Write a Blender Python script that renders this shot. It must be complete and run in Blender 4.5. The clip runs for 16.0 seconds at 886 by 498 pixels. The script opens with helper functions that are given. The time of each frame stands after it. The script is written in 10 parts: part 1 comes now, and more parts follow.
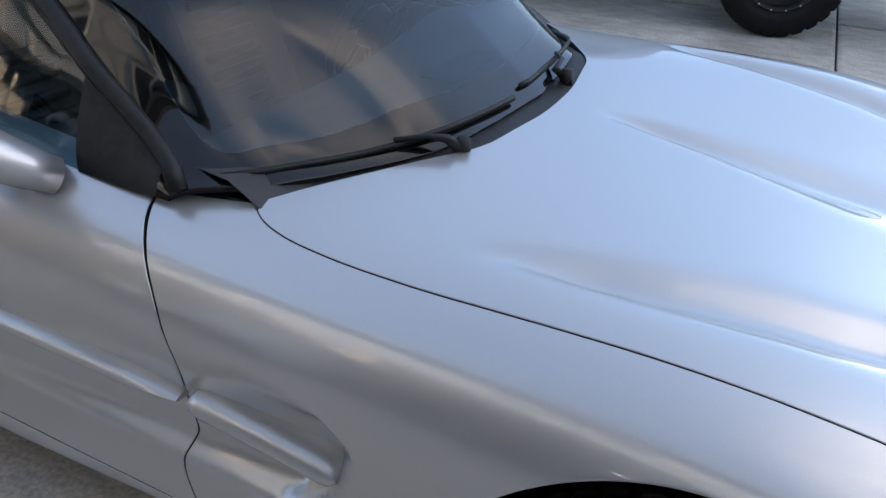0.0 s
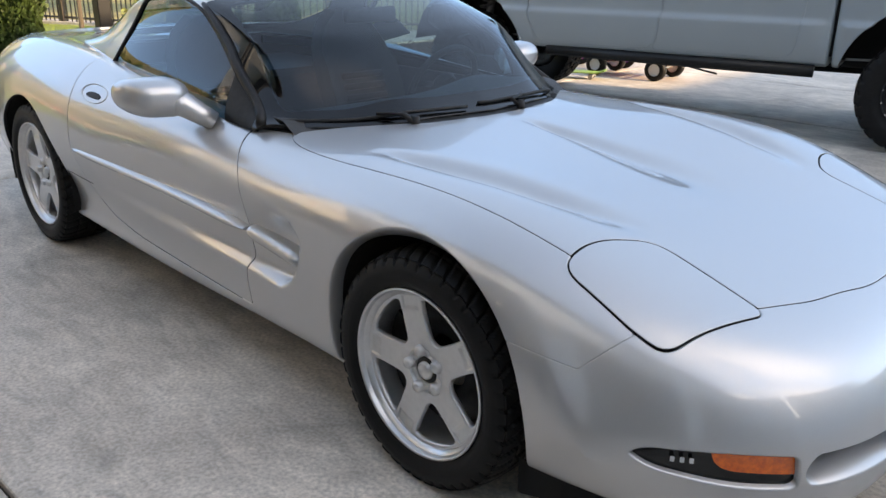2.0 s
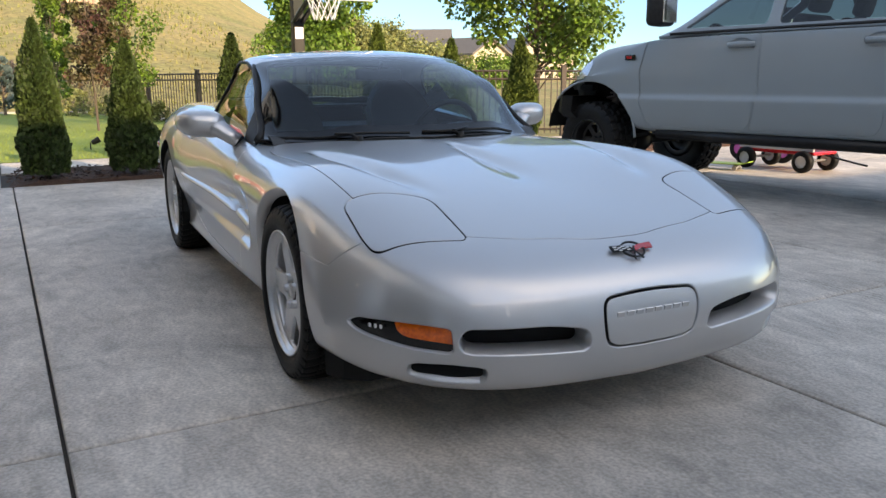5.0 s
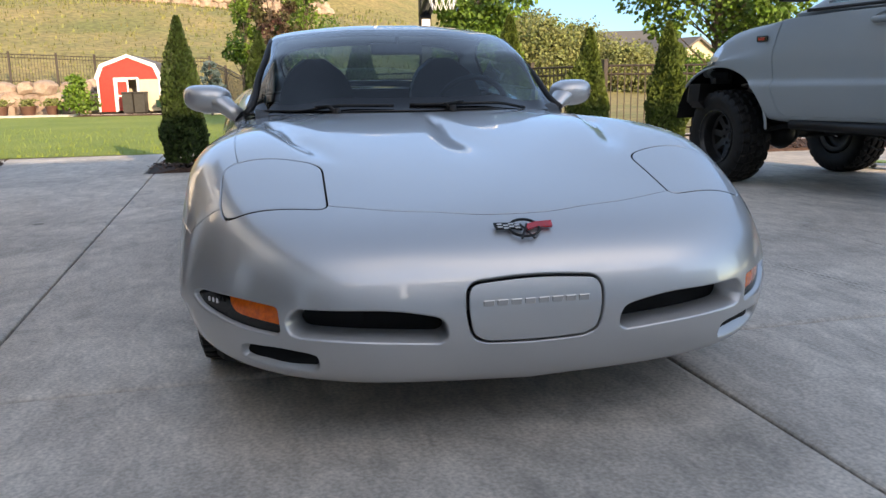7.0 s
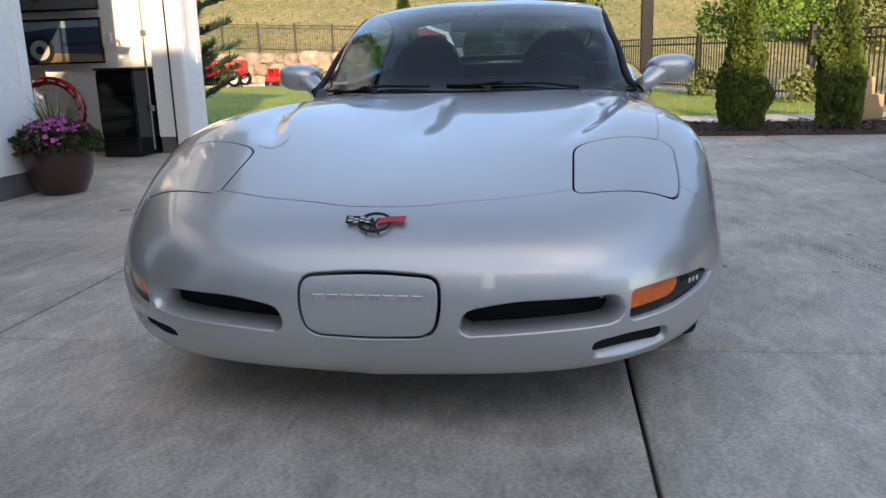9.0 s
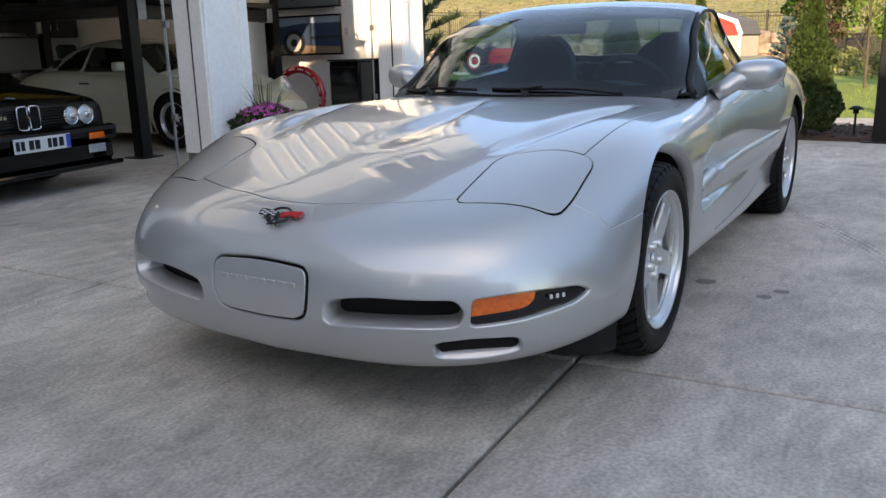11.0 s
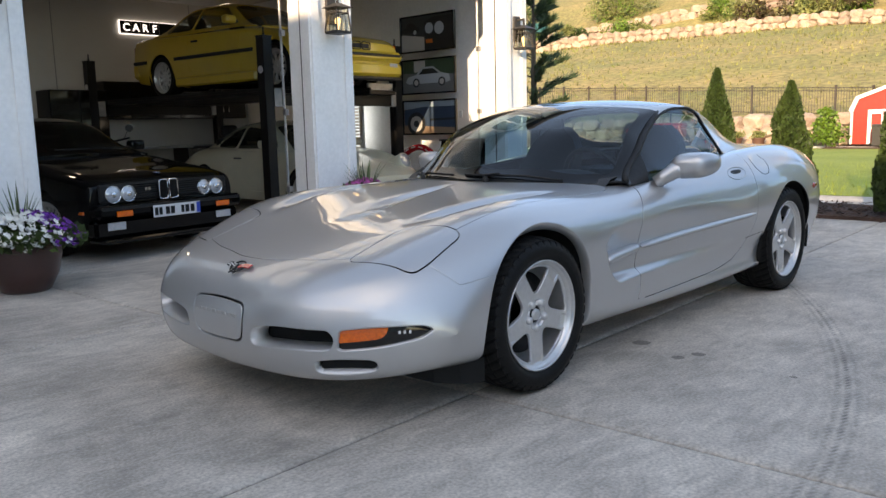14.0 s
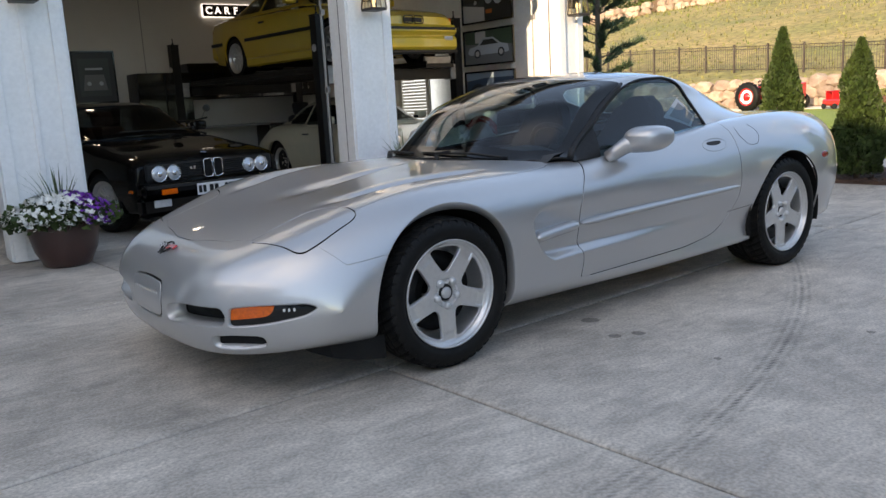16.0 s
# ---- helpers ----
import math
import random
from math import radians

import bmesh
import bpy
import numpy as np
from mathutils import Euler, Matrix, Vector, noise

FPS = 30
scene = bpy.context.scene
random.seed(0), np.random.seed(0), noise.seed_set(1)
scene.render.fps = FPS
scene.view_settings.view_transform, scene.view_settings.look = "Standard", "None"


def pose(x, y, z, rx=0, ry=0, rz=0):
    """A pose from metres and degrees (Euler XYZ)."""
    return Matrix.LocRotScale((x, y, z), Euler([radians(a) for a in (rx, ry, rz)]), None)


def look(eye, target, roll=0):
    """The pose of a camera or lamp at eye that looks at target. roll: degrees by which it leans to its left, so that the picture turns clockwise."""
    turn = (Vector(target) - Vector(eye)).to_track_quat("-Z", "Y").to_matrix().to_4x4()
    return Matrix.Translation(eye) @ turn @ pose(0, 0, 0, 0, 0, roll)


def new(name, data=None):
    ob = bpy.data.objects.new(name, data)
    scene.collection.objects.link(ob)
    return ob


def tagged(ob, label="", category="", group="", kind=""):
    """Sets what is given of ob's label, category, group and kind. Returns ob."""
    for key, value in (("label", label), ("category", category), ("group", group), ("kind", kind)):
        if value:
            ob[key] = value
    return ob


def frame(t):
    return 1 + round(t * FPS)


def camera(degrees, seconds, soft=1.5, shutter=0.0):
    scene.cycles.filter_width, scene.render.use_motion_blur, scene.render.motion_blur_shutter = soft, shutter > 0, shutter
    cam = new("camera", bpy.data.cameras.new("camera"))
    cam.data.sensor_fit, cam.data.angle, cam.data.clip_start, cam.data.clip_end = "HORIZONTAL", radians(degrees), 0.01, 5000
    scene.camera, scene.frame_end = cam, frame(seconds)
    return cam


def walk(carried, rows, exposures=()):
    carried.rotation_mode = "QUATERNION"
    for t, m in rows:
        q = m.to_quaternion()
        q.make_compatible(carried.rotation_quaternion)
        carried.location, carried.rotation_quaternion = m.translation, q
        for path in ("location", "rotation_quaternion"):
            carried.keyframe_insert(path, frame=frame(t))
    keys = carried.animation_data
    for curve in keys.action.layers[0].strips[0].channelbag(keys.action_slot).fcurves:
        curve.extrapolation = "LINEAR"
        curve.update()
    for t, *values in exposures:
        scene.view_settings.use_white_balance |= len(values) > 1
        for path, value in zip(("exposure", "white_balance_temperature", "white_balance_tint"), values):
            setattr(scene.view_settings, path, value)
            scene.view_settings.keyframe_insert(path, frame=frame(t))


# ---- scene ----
cam = camera(57.5, 16.0)
PATH = [
    (0, (-0.038, -1.618, 1.405), (-0.754, -0.042, 0.403), 3.0),
    (0.5, (0.287, -1.814, 1.388), (-0.668, -0.291, 0.512), 1.3),
    (1, (0.601, -2.015, 1.395), (-0.502, -0.55, 0.598), 1.0),
    (1.5, (0.983, -2.07, 1.372), (-0.255, -0.684, 0.633), 0.8),
    (2, (1.363, -2.142, 1.353), (0.026, -0.824, 0.663), 0.7),
    (2.5, (1.718, -2.176, 1.369), (0.297, -0.928, 0.719), 1.0),
    (3, (2.051, -2.12, 1.356), (0.552, -0.942, 0.75), 1.1),
    (3.5, (2.332, -2.136, 1.35), (0.769, -1.022, 0.787), 1.0),
    (3.7, (2.422, -2.114, 1.347), (0.834, -1.027, 0.802), 0.9),
    (5.8, (2.921, -1.248, 0.941), (1.083, -0.551, 0.573), -1.0),
    (6, (2.915, -1.158, 0.927), (1.06, -0.505, 0.561), -1.1),
    (6.5, (2.85, -0.913, 0.93), (0.961, -0.375, 0.553), -0.9),
    (7, (2.87, -0.634, 0.94), (0.952, -0.235, 0.539), -0.9),
    (7.5, (2.903, -0.341, 0.953), (0.962, -0.107, 0.533), -1.2),
    (8, (2.879, -0.06, 0.969), (0.928, -0.011, 0.533), -1.4),
    (8.5, (2.898, 0.241, 0.978), (0.956, 0.089, 0.525), -1.5),
    (9, (2.835, 0.524, 0.978), (0.921, 0.183, 0.511), -1.7),
    (11.3, (2.591, 1.733, 1.039), (0.962, 0.674, 0.566), -1.2),
    (11.5, (2.568, 1.81, 1.048), (0.958, 0.719, 0.58), -1.0),
    (12, (2.479, 1.99, 1.063), (0.909, 0.836, 0.614), -0.6),
    (12.5, (2.471, 2.175, 1.058), (0.929, 0.97, 0.644), -0.5),
    (13, (2.54, 2.358, 1.073), (1.029, 1.102, 0.701), -0.7),
    (13.5, (2.646, 2.597, 1.11), (1.171, 1.286, 0.782), -0.9),
    (14, (2.658, 2.858, 1.114), (1.225, 1.496, 0.814), -1.4),
    (14.5, (2.661, 3.055, 1.102), (1.27, 1.646, 0.814), -1.7),
    (15, (2.568, 3.279, 1.122), (1.23, 1.824, 0.822), -2.1),
    (15.5, (2.313, 3.477, 1.135), (1.043, 1.968, 0.806), -2.6),
    (16, (2.04, 3.517, 1.138), (0.845, 1.956, 0.773), -3.2),
]
walk(cam, [(t, look(eye, target, roll)) for t, eye, target, roll in PATH], [(0.0, 2.60, 7900, 18), (1.0, 2.84, 9000, 18), (3.5, 2.62, 9000, 18), (6.0, 2.26, 8300, 18), (9.0, 2.20, 8200, 18), (12.0, 2.40, 8500, 18), (16.0, 2.32, 8600, 18)])

# ---- light ----
SUN_EL, SUN_AZ = 19.0, 19.0        # degrees above the horizon; degrees from +x towards +y
w = bpy.data.worlds.new("sky")
scene.world = w
w.use_nodes = True
wn = w.node_tree.nodes
sky = wn.new("ShaderNodeTexSky")
sky.sky_type = "NISHITA"
sky.sun_disc = False
sky.sun_elevation = radians(SUN_EL)
sky.sun_rotation = radians(90 - SUN_AZ)
sky.altitude = 1500.0
sky.air_density, sky.dust_density, sky.ozone_density = 1.0, 0.3, 1.6
# thin bright cloud added overhead and sunwards to light the car, clear blue away
wl = w.node_tree.links
geo_w = wn.new("ShaderNodeTexCoord")
sep_w = wn.new("ShaderNodeSeparateXYZ")
wl.new(geo_w.outputs["Generated"], sep_w.inputs[0])
high = wn.new("ShaderNodeMapRange")
high.interpolation_type = "SMOOTHSTEP"
high.inputs[1].default_value, high.inputs[2].default_value = 0.60, 0.98
lean = wn.new("ShaderNodeVectorMath")
lean.operation = "DOT_PRODUCT"
lean.inputs[1].default_value = (0.84, 0.10, 0.53)
wl.new(geo_w.outputs["Generated"], lean.inputs[0])
wl.new(lean.outputs["Value"], high.inputs[0])
cn = wn.new("ShaderNodeTexNoise")
cn.inputs["Scale"].default_value, cn.inputs["Detail"].default_value, cn.inputs["Distortion"].default_value = 2.2, 7.0, 0.5
wl.new(geo_w.outputs["Generated"], cn.inputs["Vector"])
wisp = wn.new("ShaderNodeMapRange")
wisp.inputs[1].default_value, wisp.inputs[2].default_value = 0.36, 0.64
wl.new(cn.outputs[0], wisp.inputs[0])
mul = wn.new("ShaderNodeMath")
mul.operation = "MULTIPLY"
wl.new(high.outputs[0], mul.inputs[0])
wl.new(wisp.outputs[0], mul.inputs[1])
mixw = wn.new("ShaderNodeMix")
mixw.data_type = "RGBA"
mixw.inputs[7].default_value = (5.0, 5.0, 5.0, 1)
wl.new(mul.outputs[0], mixw.inputs[0])
# sky colour darkened and blued down to the skyline, away from the sun
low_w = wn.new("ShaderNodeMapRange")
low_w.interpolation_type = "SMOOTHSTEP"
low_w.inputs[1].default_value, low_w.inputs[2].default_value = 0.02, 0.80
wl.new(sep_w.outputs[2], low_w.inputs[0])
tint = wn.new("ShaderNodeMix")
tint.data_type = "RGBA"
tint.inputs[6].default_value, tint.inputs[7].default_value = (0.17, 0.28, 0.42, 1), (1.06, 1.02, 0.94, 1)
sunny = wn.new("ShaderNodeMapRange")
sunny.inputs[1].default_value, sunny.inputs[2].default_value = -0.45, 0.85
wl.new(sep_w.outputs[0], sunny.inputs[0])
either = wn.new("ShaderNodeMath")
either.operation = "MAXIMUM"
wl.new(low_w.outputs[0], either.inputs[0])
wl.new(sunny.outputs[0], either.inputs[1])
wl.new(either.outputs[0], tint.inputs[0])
dimmed = wn.new("ShaderNodeMix")
dimmed.data_type, dimmed.blend_type = "RGBA", "MULTIPLY"
dimmed.inputs[0].default_value = 1.0
wl.new(sky.outputs[0], dimmed.inputs[6])
wl.new(tint.outputs[2], dimmed.inputs[7])
wl.new(dimmed.outputs[2], mixw.inputs[6])
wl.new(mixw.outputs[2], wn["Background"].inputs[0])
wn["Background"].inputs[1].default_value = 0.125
sl = bpy.data.lights.new("sun", "SUN")
sl.energy, sl.angle, sl.color = 1.5, radians(0.53), (1.0, 0.86, 0.66)
sun = new("sun", sl)
sd = Vector((math.cos(radians(SUN_EL)) * math.cos(radians(SUN_AZ)), math.cos(radians(SUN_EL)) * math.sin(radians(SUN_AZ)), math.sin(radians(SUN_EL))))
sun.matrix_world = look(sd * 60, (0, 0, 0))

# ---- small tools ----


def grey(v):
    return (v, v, v, 1.0)


def mat(name, col, rough=0.5, metal=0.0, col2=None, scale=8.0, detail=6.0, amount=1.0, bump=0.0, bscale=60.0, coat=0.0,
        fine=None, island=0.0, obrand=0.0, spec=0.5, stretch=None, rvar=0.0):
    """A Principled material: two-scale noise colour, bump, varied roughness, variation per piece."""
    m = bpy.data.materials.new(name)
    m.use_nodes = True
    nt = m.node_tree
    b = nt.nodes["Principled BSDF"]
    b.inputs["Roughness"].default_value = rough
    b.inputs["Metallic"].default_value = metal
    b.inputs["Specular IOR Level"].default_value = spec
    b.inputs["Coat Weight"].default_value = coat
    b.inputs["Coat Roughness"].default_value = 0.03
    b.inputs["Base Color"].default_value = col
    co = nt.nodes.new("ShaderNodeTexCoord")
    src = co.outputs["Object"]
    if stretch:
        mp = nt.nodes.new("ShaderNodeMapping")
        mp.inputs["Scale"].default_value = stretch
        nt.links.new(src, mp.inputs[0])
        src = mp.outputs[0]
    out = None
    if col2:
        n = nt.nodes.new("ShaderNodeTexNoise")
        n.inputs["Scale"].default_value, n.inputs["Detail"].default_value, n.inputs["Roughness"].default_value = scale, detail, 0.62
        nt.links.new(src, n.inputs["Vector"])
        r = nt.nodes.new("ShaderNodeMapRange")
        r.inputs[1].default_value, r.inputs[2].default_value = 0.32, 0.68
        r.inputs[4].default_value = amount
        nt.links.new(n.outputs[0], r.inputs[0])
        mx = nt.nodes.new("ShaderNodeMix")
        mx.data_type = "RGBA"
        mx.inputs[6].default_value, mx.inputs[7].default_value = col, col2
        nt.links.new(r.outputs[0], mx.inputs[0])
        out = mx.outputs[2]
        if fine:
            n2 = nt.nodes.new("ShaderNodeTexNoise")
            n2.inputs["Scale"].default_value, n2.inputs["Detail"].default_value = fine[0], 3.0
            nt.links.new(src, n2.inputs["Vector"])
            r2 = nt.nodes.new("ShaderNodeMapRange")
            r2.inputs[1].default_value, r2.inputs[2].default_value = 0.3, 0.7
            r2.inputs[3].default_value, r2.inputs[4].default_value = 1 - fine[1], 1 + fine[1]
            nt.links.new(n2.outputs[0], r2.inputs[0])
            out = times(nt, out, r2.outputs[0])
        if rvar:
            rr = nt.nodes.new("ShaderNodeMapRange")
            rr.inputs[1].default_value, rr.inputs[2].default_value = 0.3, 0.7
            rr.inputs[3].default_value, rr.inputs[4].default_value = rough - rvar, rough + rvar
            nt.links.new(n.outputs[0], rr.inputs[0])
            nt.links.new(rr.outputs[0], b.inputs["Roughness"])
    for on, node, sock, k in ((island, "ShaderNodeNewGeometry", "Random Per Island", island), (obrand, "ShaderNodeObjectInfo", "Random", obrand)):
        if on:
            g = nt.nodes.new(node)
            r3 = nt.nodes.new("ShaderNodeMapRange")
            r3.inputs[3].default_value, r3.inputs[4].default_value = 1 - k, 1 + k
            nt.links.new(g.outputs[sock], r3.inputs[0])
            if out is None:
                rgb = nt.nodes.new("ShaderNodeRGB")
                rgb.outputs[0].default_value = col
                out = rgb.outputs[0]
            out = times(nt, out, r3.outputs[0])
    if out is not None:
        nt.links.new(out, b.inputs["Base Color"])
    if bump:
        n3 = nt.nodes.new("ShaderNodeTexNoise")
        n3.inputs["Scale"].default_value, n3.inputs["Detail"].default_value = bscale, 5.0
        nt.links.new(src, n3.inputs["Vector"])
        bp = nt.nodes.new("ShaderNodeBump")
        bp.inputs["Strength"].default_value = bump
        bp.inputs["Distance"].default_value = 0.02
        nt.links.new(n3.outputs[0], bp.inputs["Height"])
        nt.links.new(bp.outputs[0], b.inputs["Normal"])
    return m


def times(nt, colour, value):
    """colour times a value socket."""
    mx = nt.nodes.new("ShaderNodeMix")
    mx.data_type, mx.blend_type = "RGBA", "MULTIPLY"
    mx.inputs[0].default_value = 1.0
    nt.links.new(colour, mx.inputs[6])
    nt.links.new(value, mx.inputs[7])
    return mx.outputs[2]


def emit(name, col, strength):
    m = bpy.data.materials.new(name)
    m.use_nodes = True
    b = m.node_tree.nodes["Principled BSDF"]
    b.inputs["Base Color"].default_value = col
    b.inputs["Emission Color"].default_value = col
    b.inputs["Emission Strength"].default_value = strength
    return m


def glass(name, tint=(0.8, 0.9, 0.9, 1), rough=0.0, base=0.05):
    """Thin pane: tinted see-through with a mirror-like gloss by Fresnel."""
    m = bpy.data.materials.new(name)
    m.use_nodes = True
    nt = m.node_tree
    nt.nodes.remove(nt.nodes["Principled BSDF"])
    tr = nt.nodes.new("ShaderNodeBsdfTransparent")
    tr.inputs[0].default_value = tint
    gl = nt.nodes.new("ShaderNodeBsdfGlossy")
    gl.inputs["Roughness"].default_value = rough
    gl.inputs["Color"].default_value = (1, 1, 1, 1)
    lw = nt.nodes.new("ShaderNodeLayerWeight")
    lw.inputs[0].default_value = 0.5
    pw = nt.nodes.new("ShaderNodeMath")
    pw.operation, pw.inputs[1].default_value = "POWER", 5.0
    nt.links.new(lw.outputs["Facing"], pw.inputs[0])
    fr = nt.nodes.new("ShaderNodeMapRange")
    fr.inputs[3].default_value, fr.inputs[4].default_value = base, 1.0
    nt.links.new(pw.outputs[0], fr.inputs[0])
    mx = nt.nodes.new("ShaderNodeMixShader")
    nt.links.new(fr.outputs[0], mx.inputs[0])
    nt.links.new(tr.outputs[0], mx.inputs[1])
    nt.links.new(gl.outputs[0], mx.inputs[2])
    nt.links.new(mx.outputs[0], nt.nodes["Material Output"].inputs[0])
    return m


def mesh_of(name, verts, faces, material=None, smooth=False, normals=None):
    me = bpy.data.meshes.new(name)
    me.from_pydata([tuple(map(float, v)) for v in verts], [], [tuple(map(int, f)) for f in faces])
    if material:
        me.materials.append(material)
    if smooth or normals is not None:
        me.polygons.foreach_set("use_smooth", [True] * len(me.polygons))
    me.update()
    if normals is not None:
        me.normals_split_custom_set_from_vertices([tuple(map(float, n)) for n in normals])
    return me


def part(name, bm, material, parent=None, label="", smooth=False, edge=None):
    """Links a bmesh (or a mesh) as one mesh object under a thing or a part. edge: degrees over which edges stay sharp."""
    if isinstance(bm, bmesh.types.BMesh):
        bmesh.ops.recalc_face_normals(bm, faces=bm.faces)
        if smooth or edge:
            for f in bm.faces:
                f.smooth = True
        if edge:
            for e in bm.edges:
                if len(e.link_faces) == 2 and e.calc_face_angle(0) > radians(edge):
                    e.smooth = False
        me = bpy.data.meshes.new(name)
        bm.to_mesh(me)
        bm.free()
    else:
        me = bm
    if material and not me.materials:
        me.materials.append(material)
    ob = new(name, me)
    if parent:
        ob.parent = parent
    if label:
        tagged(ob, label)
    return ob


def thing(name, label, category, group="", kind="", m=None):
    """An empty at a thing's base, which carries its parts."""
    ob = tagged(new(name), label, category, group, kind)
    ob.empty_display_size = 0.1
    if m is not None:
        ob.matrix_world = m
    return ob


def box(bm, x0, x1, y0, y1, z0, z1, bevel=0.0, m=None, seg=1):
    """A box, bevelled, into a bmesh."""
    r = bmesh.ops.create_cube(bm, size=1.0)
    vs = r["verts"]
    for v in vs:
        v.co = Vector(((x0 + x1) / 2 + v.co.x * (x1 - x0), (y0 + y1) / 2 + v.co.y * (y1 - y0), (z0 + z1) / 2 + v.co.z * (z1 - z0)))
    if bevel:
        es = list({e for v in vs for e in v.link_edges})
        rb = bmesh.ops.bevel(bm, geom=es, offset=bevel, segments=seg, profile=0.5, affect="EDGES")
        vs = list({v for f in rb["faces"] for v in f.verts} | {v for v in vs if v.is_valid})
    if m is not None:
        bmesh.ops.transform(bm, matrix=m, verts=vs)
    return vs


def cyl(bm, r0, r1, a, b, n=16, caps=True):
    """A tapered cylinder from a to b."""
    a, b = Vector(a), Vector(b)
    r = bmesh.ops.create_cone(bm, cap_ends=caps, segments=n, radius1=r0, radius2=r1, depth=(b - a).length)
    q = (b - a).to_track_quat("Z", "Y").to_matrix().to_4x4()
    bmesh.ops.transform(bm, matrix=Matrix.Translation((a + b) / 2) @ q, verts=r["verts"])
    return r["verts"]


def lathe(bm, profile, n=32, m=None, closed=False):
    """Turns (radius, height) pairs about z into a bmesh."""
    rings = []
    for r, h in profile:
        rings.append([bm.verts.new((r * math.cos(2 * math.pi * i / n), r * math.sin(2 * math.pi * i / n), h)) for i in range(n)])
    for a, b in zip(rings, rings[1:] + (rings[:1] if closed else [])):
        for i in range(n):
            bm.faces.new((a[i], a[(i + 1) % n], b[(i + 1) % n], b[i]))
    vs = [v for r in rings for v in r]
    if m is not None:
        bmesh.ops.transform(bm, matrix=m, verts=vs)
    return vs


def tube(bm, pts, r, n=8, closed=False, squash=1.0):
    """A tube of radius r (a number or one for each point) along points."""
    pts = [Vector(p) for p in pts]
    k = len(pts)
    rr = r if isinstance(r, (list, tuple)) else [r] * k
    rings, up = [], Vector((0, 0, 1))
    for i, p in enumerate(pts):
        d = (pts[(i + 1) % k] - pts[i - 1]) if closed else (pts[min(i + 1, k - 1)] - pts[max(i - 1, 0)])
        d.normalize()
        s = d.cross(up)
        if s.length < 1e-3:
            s = d.cross(Vector((1, 0, 0)))
        s.normalize()
        t = s.cross(d)
        rings.append([bm.verts.new(p + (s * math.cos(a) + t * math.sin(a) * squash) * rr[i]) for a in (2 * math.pi * j / n for j in range(n))])
    for a, b in zip(rings, rings[1:] + (rings[:1] if closed else [])):
        for j in range(n):
            bm.faces.new((a[j], a[(j + 1) % n], b[(j + 1) % n], b[j]))
    if not closed:
        bm.faces.new(rings[0][::-1])
        bm.faces.new(rings[-1])


def prism(bm, outline, y0, y1, m=None):
    """Extrudes an outline of (x, z) pairs from y0 to y1."""
    a = [bm.verts.new((x, y0, z)) for x, z in outline]
    b = [bm.verts.new((x, y1, z)) for x, z in outline]
    k = len(a)
    for i in range(k):
        bm.faces.new((a[i], a[(i + 1) % k], b[(i + 1) % k], b[i]))
    bm.faces.new(a)
    bm.faces.new(b[::-1])
    if m is not None:
        bmesh.ops.transform(bm, matrix=m, verts=a + b)
    return a + b


# ---- car body surfaces ----
def natural(xs, ys):
    """Natural cubic spline through points; returns a function of arrays."""
    xs, ys = np.asarray(xs, float), np.asarray(ys, float)
    n = len(xs)
    h = np.diff(xs)
    a = np.zeros((n, n))
    r = np.zeros(n)
    a[0, 0] = a[-1, -1] = 1
    for i in range(1, n - 1):
        a[i, i - 1], a[i, i], a[i, i + 1] = h[i - 1], 2 * (h[i - 1] + h[i]), h[i]
        r[i] = 6 * ((ys[i + 1] - ys[i]) / h[i] - (ys[i] - ys[i - 1]) / h[i - 1])
    m = np.linalg.solve(a, r)

    def f(x):
        x = np.clip(np.asarray(x, float), xs[0], xs[-1])
        i = np.clip(np.searchsorted(xs, x) - 1, 0, n - 2)
        t, u = x - xs[i], xs[i + 1] - x
        return (m[i] * u ** 3 + m[i + 1] * t ** 3) / (6 * h[i]) + (ys[i] / h[i] - m[i] * h[i] / 6) * u + (ys[i + 1] / h[i] - m[i + 1] * h[i] / 6) * t
    return f


def pchip(xs, ys):
    """Monotone cubic through points; returns a function of arrays."""
    xs, ys = np.asarray(xs, float), np.asarray(ys, float)
    h, d = np.diff(xs), np.diff(ys) / np.diff(xs)
    m = np.zeros(len(xs))
    for i in range(1, len(xs) - 1):
        if d[i - 1] * d[i] > 0:
            w1, w2 = 2 * h[i] + h[i - 1], h[i] + 2 * h[i - 1]
            m[i] = (w1 + w2) / (w1 / d[i - 1] + w2 / d[i])
    m[0], m[-1] = d[0], d[-1]

    def f(x):
        x = np.clip(np.asarray(x, float), xs[0], xs[-1])
        i = np.clip(np.searchsorted(xs, x) - 1, 0, len(xs) - 2)
        t = (x - xs[i]) / h[i]
        return ((1 + 2 * t) * (1 - t) ** 2 * ys[i] + t * (1 - t) ** 2 * h[i] * m[i] + t * t * (3 - 2 * t) * ys[i + 1] + t * t * (t - 1) * h[i] * m[i + 1])
    return f


